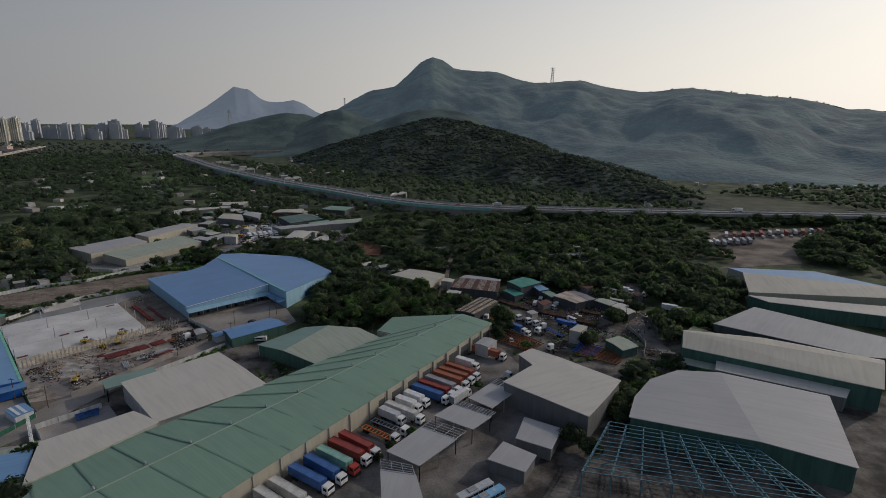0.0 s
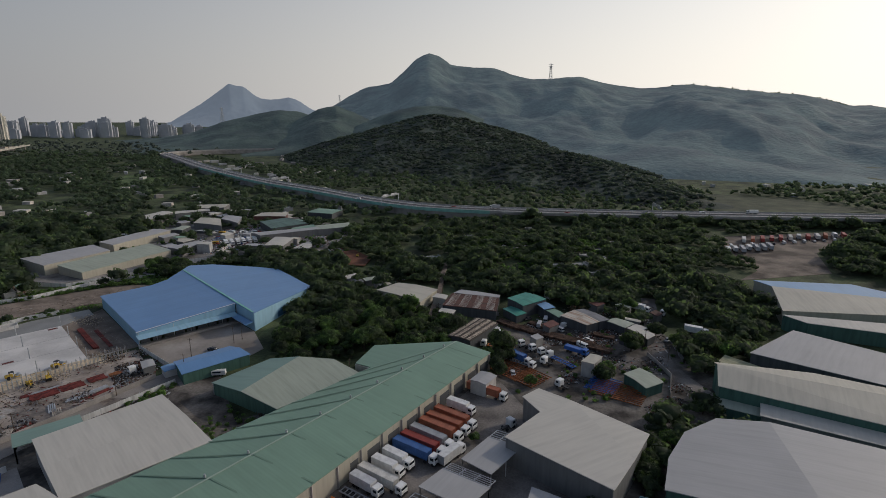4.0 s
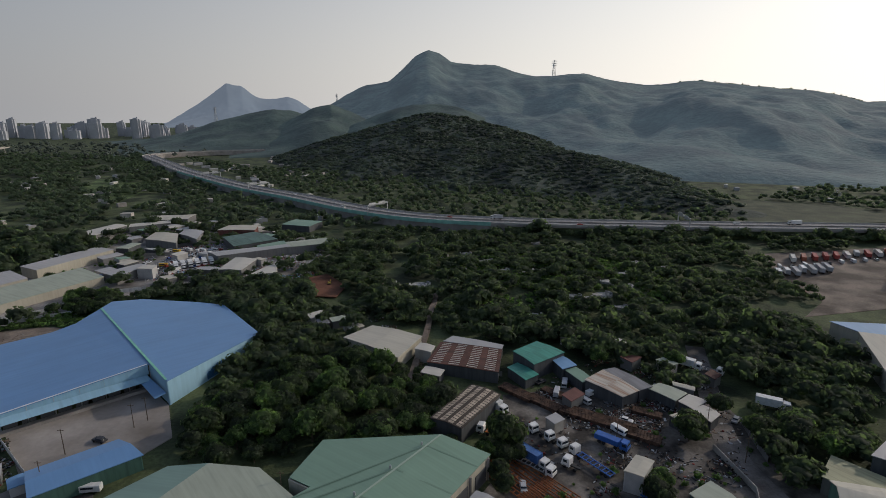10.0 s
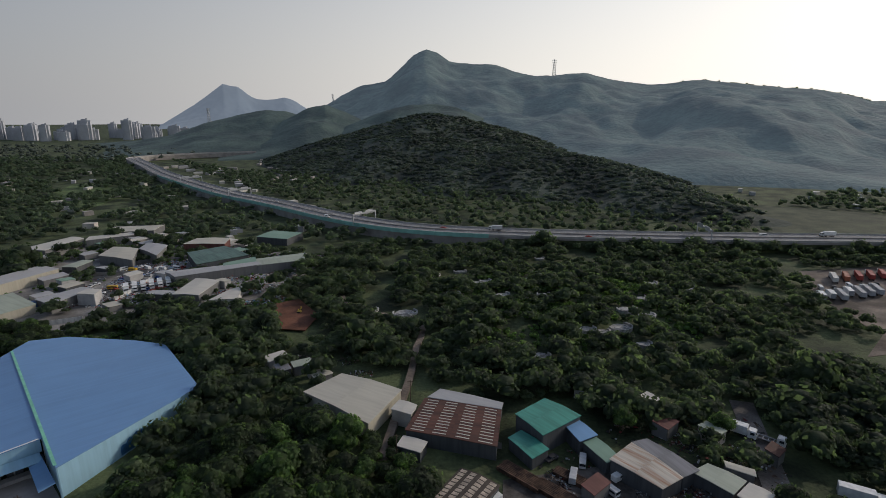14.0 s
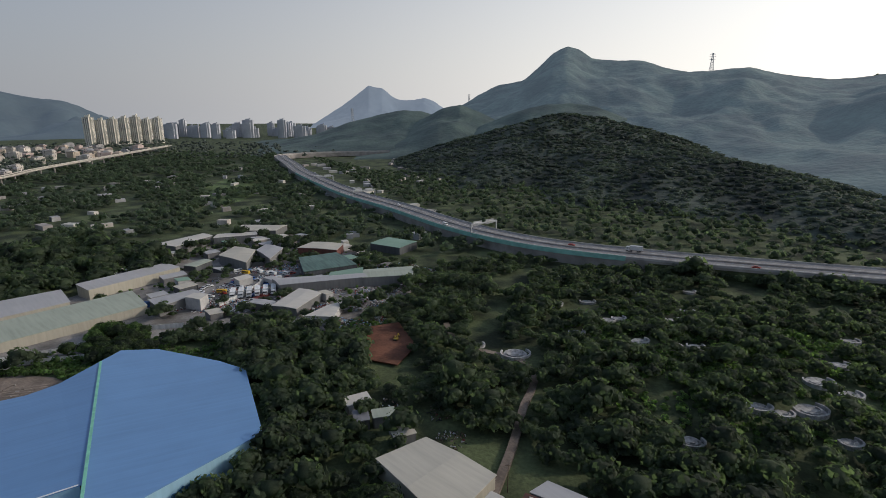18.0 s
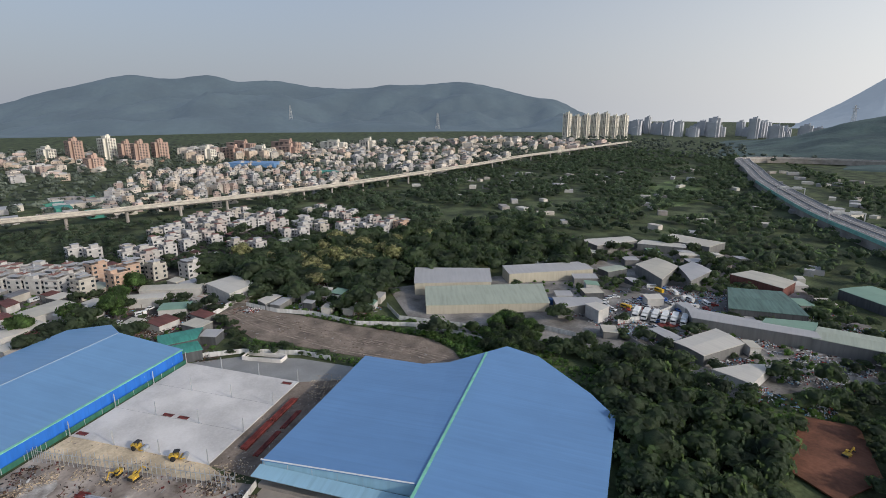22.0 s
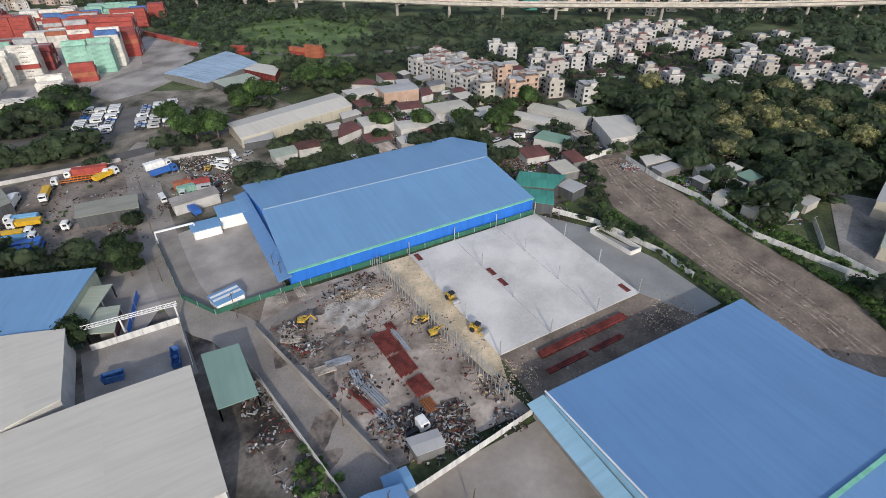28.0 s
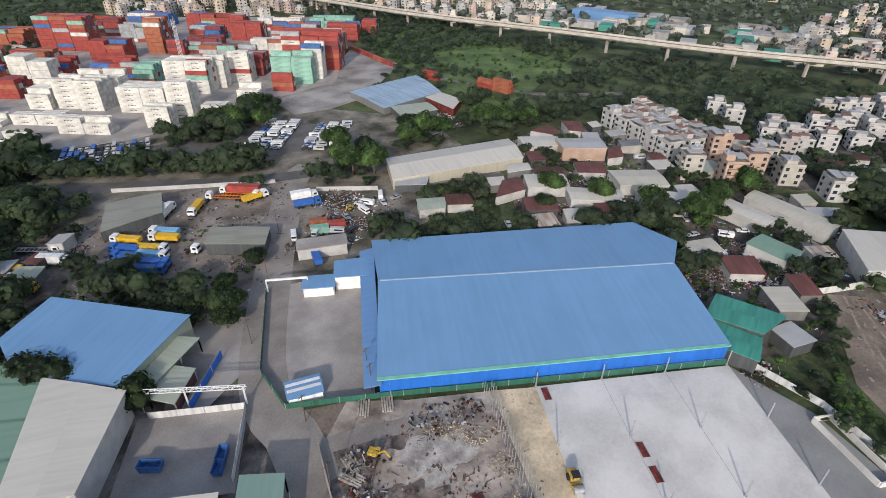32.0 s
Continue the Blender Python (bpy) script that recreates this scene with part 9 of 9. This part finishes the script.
class Woods:
    """Far trees gathered in one mesh."""

    def __init__(self, seed, kind="dark"):
        self.kind = kind
        self.v, self.f, self.n, self.rng = [], [], 0, np.random.default_rng(seed)

    def add(self, x, y, size, z=0.0):
        v, f = FARCROWN[self.kind][int(self.rng.integers(14))]
        a = self.rng.uniform(0, 6.28)
        c, s = math.cos(a), math.sin(a)
        w = v * size
        w[:, 2] *= self.rng.uniform(0.8, 1.25) * (0.55 if self.kind == "hill" else 0.9)
        self.v.append(np.stack([w[:, 0] * c - w[:, 1] * s + x, w[:, 0] * s + w[:, 1] * c + y, w[:, 2] + z], 1))
        self.f.append((f, self.n))
        self.n += len(v)

    def done(self, name, label, material):
        V = np.concatenate(self.v)
        faces = []
        for f, n in self.f:
            faces += [[q + n for q in p] for p in f]
        me = bpy.data.meshes.new(name)
        me.from_pydata(V.tolist(), [], faces)
        me.polygons.foreach_set("use_smooth", [True] * len(faces))
        ob = part(name, me, material, None)
        return tagged(ob, label, "trees", kind="stuff")


BIG_TREES = ((-228, 80, 2.1), (-231, 71, 1.9), (-233, 87, 1.9), (-276, 80, 1.9), (-284, 84, 1.8), (-266, 78, 1.8), (-315, 99, 1.9), (-308, 91, 1.9), (-322, 108, 1.8), (-221, -9, 1.8), (-230, -2, 1.8), (-240, 7, 1.7), (-252, -15, 1.6), (-262, 152, 1.5), (-266, 170, 1.4), (-271, 203, 1.7), (-284, 206, 1.6), (-269, 188, 1.5), (-306, 213, 1.6))


CREST_X, CREST_Y, CREST_Z = (898, 988, 1142, 1250, 1361, 1427), (2259, 2220, 2142, 2079, 2005, 1957), (197, 204, 182, 168, 150, 122)


def plant_all():
    rng = random.Random(5)
    near, mid, far = [], [], []
    Z = [
        ([(-64, 222), (-20, 230), (24, 224), (27, 240), (6, 262), (-5, 300), (-30, 320), (-62, 342), (-64, 300), (-70, 262), (-66, 240)], 4.2, 11, 0.05, 0.8),
        ([(-64, 342), (-5, 322), (30, 300), (80, 300), (118, 262), (160, 300), (172, 330), (200, 345), (205, 400), (222, 440), (320, 460), (180, 492), (60, 500), (-20, 525), (-90, 470), (-66, 440), (-88, 380)], 4.8, 12, 0.27, 0.85),
        ([(98, 215), (118, 218), (156, 258), (170, 305), (150, 300), (118, 265), (104, 250)], 4.6, 13, 0.0, 1.0),
        ([(-264, 264), (-207, 297), (-240, 332), (-250, 350), (-236, 396), (-218, 440), (-262, 480), (-340, 500), (-372, 410), (-352, 290), (-300, 266)], 6.6, 14, 0.05, 1.35),
        ([(60, 165), (50, 150), (56, 146), (62, 158), (84, 176), (98, 172), (92, 190), (80, 200), (68, 186)], 4.2, 15, 0.0, 0.85),
        ([(-168, 322), (-140, 338), (-95, 340), (-62, 345), (-90, 380), (-120, 385), (-150, 362), (-190, 318)], 4.4, 16, 0.36, 0.85),
        ([(-160, 16), (-185, 40), (-208, 58), (-212, 48), (-190, 26), (-165, 4)], 5.4, 18, 0.1, 0.95),
        ([(-60, 40), (-110, -60), (-140, -20), (-150, 20), (-136, 44), (-116, 76), (-96, 86), (-80, 84)], 5.0, 19, 0.0, 1.1),
        ([(-205, 70), (-238, 68), (-262, 75), (-300, 48), (-345, 50), (-345, 120), (-300, 112), (-245, 83), (-222, 96)], 6.0, 20, 0.5, 1.0),
        ([(-190, 126), (-252, 188), (-262, 182), (-232, 144), (-200, 118)], 4.4, 21, 0.0, 0.95),
        ([(-215, 100), (-262, 130), (-300, 120), (-330, 150), (-318, 215), (-300, 262), (-262, 262), (-225, 245), (-206, 232), (-225, 165)], 5.4, 28, 0.5, 0.85),
        ([(-236, 395), (-262, 480), (-215, 560), (-130, 520), (-62, 468), (-88, 380), (-150, 362)], 6.5, 29, 0.36, 0.9),
        ([(-84, 148), (-62, 160), (-22, 204), (-28, 208), (-50, 182), (-84, 142)], 3.6, 22, 0.0, 0.5),
        ([(-104, 110), (-92, 122), (-84, 124), (-78, 104), (-90, 84), (-104, 88)], 5.0, 23, 0.0, 0.9),
        ([(-150, 96), (-138, 116), (-130, 112), (-134, 96)], 4.2, 24, 0.0, 0.9),
        ([(-262, 262), (-245, 240), (-225, 246), (-205, 240), (-180, 275), (-166, 286), (-172, 288), (-215, 250)], 4.2, 25, 0.25, 0.5),
        ([(24, 222), (34, 226), (30, 240), (26, 240)], 4.0, 26, 0.1, 0.8),
        ([(-61, 288), (-63, 303), (-88, 335), (-104, 341), (-118, 342), (-86, 348), (-55, 310), (-54, 290)], 3.4, 40, 0.0, 0.95),
        ([(60, 505), (320, 488), (600, 455), (600, 440), (320, 472), (196, 488), (60, 496)], 4.6, 54, 0.05, 1.2),
        ([(-63, 296), (-66, 303), (-90, 333), (-104, 338), (-132, 339), (-150, 346), (-120, 385), (-60, 362), (-40, 330), (-46, 296)], 4.0, 41, 0.34, 0.9),
        ([(-105, -90), (-128, -70), (-146, -52), (-164, -34), (-160, -20), (-152, -8), (-140, -2), (-120, -30)], 4.4, 42, 0.0, 1.35),
        ([(-170, -33), (-192, -24), (-216, -14), (-240, -14), (-264, -24), (-268, -10), (-228, 2), (-222, 16), (-206, 4), (-186, -8)], 4.4, 43, 0.0, 1.1),
        ([(-150, -8), (-168, 12), (-188, 34), (-206, 52), (-212, 46), (-196, 28), (-176, 8), (-156, -14)], 4.0, 55, 0.0, 1.2),
        ([(245, 345), (268, 394), (332, 446), (420, 425), (345, 330), (275, 316)], 5.6, 60, 0.12, 1.15),
        ([(-330, 195), (-345, 135), (-395, 180), (-440, 240), (-510, 268), (-480, 380), (-372, 410), (-350, 285)], 5.6, 57, 0.15, 0.75),
        ([(-196, 46), (-206, 54), (-200, 62), (-186, 50)], 4.0, 56, 0.0, 0.9),
        ([(-124, 66), (-134, 62), (-142, 96), (-138, 106), (-130, 100)], 4.0, 44, 0.0, 0.95),
        ([(-104, 88), (-98, 100), (-92, 118), (-104, 128), (-112, 126), (-101, 106), (-103, 92)], 3.6, 45, 0.0, 0.9),
        ([(-216, 112), (-232, 118), (-238, 126), (-262, 142), (-256, 150), (-232, 128)], 4.6, 46, 0.4, 0.9),
        ([(113, 262), (150, 290), (172, 320), (140, 320), (108, 290)], 4.4, 47, 0.0, 1.1),
        ([(-10, 326), (0, 320), (-4, 350), (40, 312), (74, 280), (84, 296), (60, 330), (0, 360), (-40, 345)], 4.2, 48, 0.1, 1.0),
        ([(-290, 195), (-262, 185), (-252, 192), (-232, 212), (-240, 226), (-268, 215)], 5.0, 49, 0.55, 0.9),
        ([(-300, 262), (-330, 235), (-352, 250), (-350, 300), (-300, 275)], 5.6, 50, 0.1, 1.2),
        ([(86, 262), (100, 262), (104, 280), (92, 296), (80, 286)], 4.6, 51, 0.2, 0.9),
    ]
    for poly, step, seed, gaps, size in Z:
        grow = 1.22 if size > 0.7 else 1.0
        for x, y in scatter(poly, step * 0.95 * grow, seed, gaps):
            s = size * grow * min(1.6, 0.86 * math.exp(rng.gauss(0, 0.34)))
            if -75 < x < 125 and 195 < y < 322 or -160 < x < -75 and 80 < y < 135 or -240 < x < -195 and 50 < y < 150:
                near.append((x, y, s))
            else:
                mid.append((x, y, s))
    near.sort(key=lambda p: math.hypot(p[0] + 10, p[1] - 240))
    for x, y, s in near[:160]:
        plant(x, y, s, rng)
    mid += near[160:]
    bloom = [(-300, 305), (-308, 316), (-312, 330), (-296, 322), (-290, 336), (-322, 344), (-305, 352), (-285, 350), (-330, 372), (-318, 392), (-296, 300), (-270, 440), (-278, 455), (-330, 320), (-315, 300), (-278, 302.6), (-302.7, 319.5), (-280.3, 325), (-324.5, 284.6), (-340, 271.5), (-340.2, 332.9), (-266.3, 296.7), (-298.8, 333.9), (-338.1, 291)]
    for x, y in bloom:
        plant(x, y, rng.uniform(1.35, 1.8), rng, True)
    solo = [(-252, -21, 1.4), (-261, -18, 1.3), (-240, 59, 1.9), (-233, 72, 1.6), (-246, 70, 1.6), (-281, 65, 1.6), (-292, 48, 1.5), (-300, 33, 1.4), (-137, 109, 1.1), (-144, 117, 1.3), (-149, 108, 1.0), (-140, 121, 1.0), (-163, 103, 1.0), (-159, 39, 1.1),
            (-97.5, 99, 1.5), (-96, 105, 1.3), (-94, 112, 1.0), (81, 236, 1.3), (84, 241, 1.1), (62, 211, 1.1), (65, 216, 0.9), (24, 219, 1.0), (28, 231, 1.1), (26, 226, 0.9)]
    for x, y, s in solo:
        if not any(inside(np.array([x]), np.array([y]), k)[0] for k in ROOFS):
            plant(x, y, s, rng)
    for x, y, s in BIG_TREES:
        plant(x, y, s, rng, bright=True)
    for x, y, s in ((-104, 109, 1.6), (-101.5, 103, 1.4), (-113, 128, 1.2), (-106, 113.5, 1.3)):
        plant(x, y, s, rng)
    solo = [(39, 141, 1.0), (43, 145, 0.9), (43, 136, 1.0), (57, 157, 1.0), (60, 161, 0.9), (88, 189, 0.8), (96, 188, 0.8), (76, 179, 0.9), (13, 174, 0.5), (25, 214, 0.9), (35, 207, 0.7), (101, 230, 1.1), (104, 218, 1.1), (115, 226, 1.2), (134, 243, 1.2),
            (-15, 138, 0.5), (-18, 132, 0.5), (-9, 144, 0.5), (64, 166, 0.9), (70, 172, 0.9)]
    for x, y, s in solo:
        if not any(inside(np.array([x]), np.array([y]), k)[0] for k in ROOFS):
            plant(x, y, s, rng)
    solo = [(97, 251, 1.0), (101, 236, 1.1), (109, 233, 1.2), (114, 240, 1.2), (122, 268, 1.2), (96, 282, 1.0), (54, 278, 1.0), (68, 284, 1.1), (-253, 144, 1.2), (-248, 156, 1.1), (-241, 131, 1.0), (-264, 119, 1.2), (-234, 122, 1.0), (-287, 199, 1.0), (-279, 209, 1.1),
            (-268, 205, 1.0), (-244, 190, 1.1), (-252, 200, 1.2), (-258, 192, 1.1), (-300, 207, 1.1), (-309, 214, 1.0), (-226, 300, 1.1), (-217, 303, 1.0), (-230, 312, 1.1), (-236, 296, 1.0)]
    for x, y, s in solo:
        if not any(inside(np.array([x]), np.array([y]), k)[0] for k in ROOFS):
            plant(x, y, s, rng)
    for x, y in scatter([(-189, 341), (-184, 351), (-176, 366), (-160, 362), (-140, 345), (-150, 333), (-166, 331)], 5.2, 80, 0.1, 30, True):
        if not any(inside(np.array([x]), np.array([y]), k)[0] for k in ROOFS):
            plant(x, y, rng.uniform(0.7, 1.2), rng)
    w = Woods(1)
    for x, y, s in mid:
        w.add(x, y, s, ground_z(x, y))
    w.done("woodland", "dense dark green broad-leaved woodland", WOODLEAF)
    w = Woods(2, "light")
    D = [
        ([(-546, 181), (-574, 326), (-636, 463), (-814, 528), (-943, 399), (-930, 248), (-740, 184)], 13, 58, 0.25, 0.95),
        ([(-534, -8), (-501, -289), (-683, -354), (-779, -123), (-651, -40)], 13, 59, 0.3, 0.95),
        ([(-504, -515), (-511, -82), (-523, 200), (-619, 464), (-864, 938), (-1256, 1226), (-1617, 745), (-1635, 51), (-1234, -370)], 19, 35, 0.2, 1.7),
        ([(-845, 1133), (-557, 1159), (-521, 1379), (-922, 1665), (-1414, 1761), (-1599, 1369), (-1256, 1226)], 30, 36, 0.3, 2.0),
    ]
    F = [
        ([(-480, 300), (-330, 490), (-262, 560), (-130, 525), (-60, 520), (-20, 545), (-100, 640), (-250, 770), (-430, 980), (-640, 1280), (-1000, 1300), (-780, 760), (-640, 500), (-560, 330)], 9.5, 31, 0.4, 1.4),
        ([(-545, 1240), (-230, 800), (-60, 610), (60, 550), (250, 532), (300, 560), (330, 660), (300, 800), (0, 900), (-300, 1000)], 11, 32, 0.05, 1.25),
        ([(330, 660), (430, 560), (600, 500), (900, 560), (800, 720), (480, 760)], 10, 72, 0.12, 1.2),
        ([(-345, 50), (-300, -20), (-330, -20), (-400, -90), (-470, -230), (-540, -400), (-520, -100), (-505, 60), (-505, 260), (-440, 240), (-395, 180), (-345, 130)], 8.5, 33, 0.25, 1.1),
        ([(-330, 190), (-345, 135), (-395, 180), (-440, 240), (-520, 270), (-480, 380), (-372, 410), (-352, 290)], 7.2, 34, 0.36, 0.85),
        ([(-335, 92), (-498, 62), (-500, -106), (-425, -88), (-380, -30), (-430, 10), (-400, 60)], 8.5, 73, 0.36, 1.0),
        ([(-300, 260), (-270, 200), (-250, 230), (-225, 245), (-262, 262)], 6, 37, 0.3, 0.7),
        ([(320, 460), (420, 420), (600, 300), (900, 460), (600, 466)], 11, 38, 0.2, 1.2),
        ([(-500, -240), (-340, -370), (-200, -220), (-130, -110), (-100, -300), (-300, -600), (-560, -640)], 11, 53, 0.25, 1.2),
        ([(240, 254), (300, 200), (420, 300), (420, 420), (330, 330), (236, 300)], 9, 39, 0.25, 1.1),
    ]
    for poly, step, seed, gaps, size in F:
        for x, y in scatter(poly, step, seed, gaps, 55):
            w.add(x, y, size * rng.uniform(0.6, 1.25), ground_z(x, y))
    # the wooded spur
    h = Woods(3, "hill")
    X, Y, Z = HILLXYZ
    hr = np.random.default_rng(9)
    x0, y0 = X[0, 0], Y[0, 0]
    for x in np.arange(-500, 540, 8.5):
        for y in np.arange(580, 1420, 9.5):
            u, v = x + hr.uniform(-5, 5), y + hr.uniform(-5, 5)
            z = Z[int((v - y0) / 8), int((u - x0) / 8)]
            if z > 0.5 and v < 1330 and noise.noise(Vector((u / 70, v / 70, 4))) > -0.5 and not (u < 60 and v < 650):
                h.add(u, v, hr.uniform(0.7, 1.7), z)
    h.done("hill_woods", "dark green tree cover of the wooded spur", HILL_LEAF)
    # low scrub along tracks, walls and meadow
    b = Woods(4, "bush")
    for poly, step, seed, gaps, size in (
            ([(-250, 244), (-216, 252), (-194, 271), (-172, 288), (-163, 284), (-188, 270), (-205, 250), (-212, 246)], 2.2, 61, 0.2, 0.8), ([(-262, 260), (-242, 274), (-208, 299), (-190, 328), (-200, 318), (-240, 284), (-262, 268)], 2.4, 62, 0.2, 1.0),
            ([(-330, 90), (-500, 60), (-503, -110), (-420, -90), (-345, 10)], 7.0, 63, 0.5, 1.3), ([(-160, 184), (-150, 174), (-204, 228), (-206, 231)], 2.2, 64, 0.3, 0.6), ([(-128, 62), (-112, 76), (-140, 100), (-146, 92), (-132, 84)], 2.6, 65, 0.2, 0.9),
            ([(-100, 200), (-92, 204), (-84, 212), (-96, 214)], 2.2, 66, 0.1, 0.9), ([(-60, 222), (-84, 150), (-60, 160), (-22, 206), (-28, 210)], 3.0, 67, 0.1, 0.9), ([(20, 345), (80, 330), (130, 350), (140, 420), (60, 450), (10, 420)], 4.0, 68, 0.2, 1.4),
            ([(30, 200), (60, 196), (100, 215), (100, 262), (60, 268), (30, 240)], 4.2, 69, 0.42, 0.9), ([(-300, 262), (-206, 240), (-206, 218), (-262, 130), (-310, 115), (-345, 135)], 4.0, 70, 0.3, 1.0), ([(-240, 400), (-262, 480), (-215, 560), (-66, 468), (-88, 390)], 5.0, 71, 0.4, 1.1),
            ([(-140, 40), (-205, 60), (-206, 72), (-165, 116), (-118, 78)], 4.0, 72, 0.5, 0.8), ([(-168, 326), (-140, 342), (-95, 342), (-60, 345), (-62, 400), (-100, 384), (-150, 366)], 2.6, 75, 0.25, 1.0),
            ([(-260, 264), (-215, 292), (-192, 322), (-170, 334), (-176, 342), (-206, 314), (-236, 300), (-262, 280)], 2.6, 76, 0.2, 0.9), ([(20, 345), (90, 335), (130, 380), (120, 440), (40, 440)], 3.4, 77, 0.25, 1.2),
            ([(-231, 279), (-196, 309), (-182.6, 322.6), (-162.5, 340), (-148, 348), (-138, 340), (-146, 318), (-166, 322), (-181, 317)], 1.9, 78, 0.05, 1.15),
            ([(-102, 194), (-98.4, 202.7), (-94.7, 206.2), (-90.4, 200.7), (-92.6, 196.5)], 1.8, 79, 0.0, 0.9)):
        for x, y in scatter(poly, step, seed, gaps, 14, seed in (63, 78, 79)):
            b.add(x, y, size * rng.uniform(0.5, 1.3), ground_z(x, y))
    b.done("scrub", "bright green bushes and weeds on rough ground", LEAF[2])
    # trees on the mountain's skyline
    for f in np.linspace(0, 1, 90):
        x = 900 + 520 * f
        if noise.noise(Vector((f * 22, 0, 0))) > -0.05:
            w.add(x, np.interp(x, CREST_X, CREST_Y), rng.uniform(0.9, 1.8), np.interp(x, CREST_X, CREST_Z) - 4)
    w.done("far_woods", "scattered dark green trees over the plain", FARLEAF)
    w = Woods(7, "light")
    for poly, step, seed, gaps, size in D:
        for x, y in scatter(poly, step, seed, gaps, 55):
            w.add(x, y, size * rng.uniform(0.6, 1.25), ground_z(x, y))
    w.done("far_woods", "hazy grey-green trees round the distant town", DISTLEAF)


plant_all()
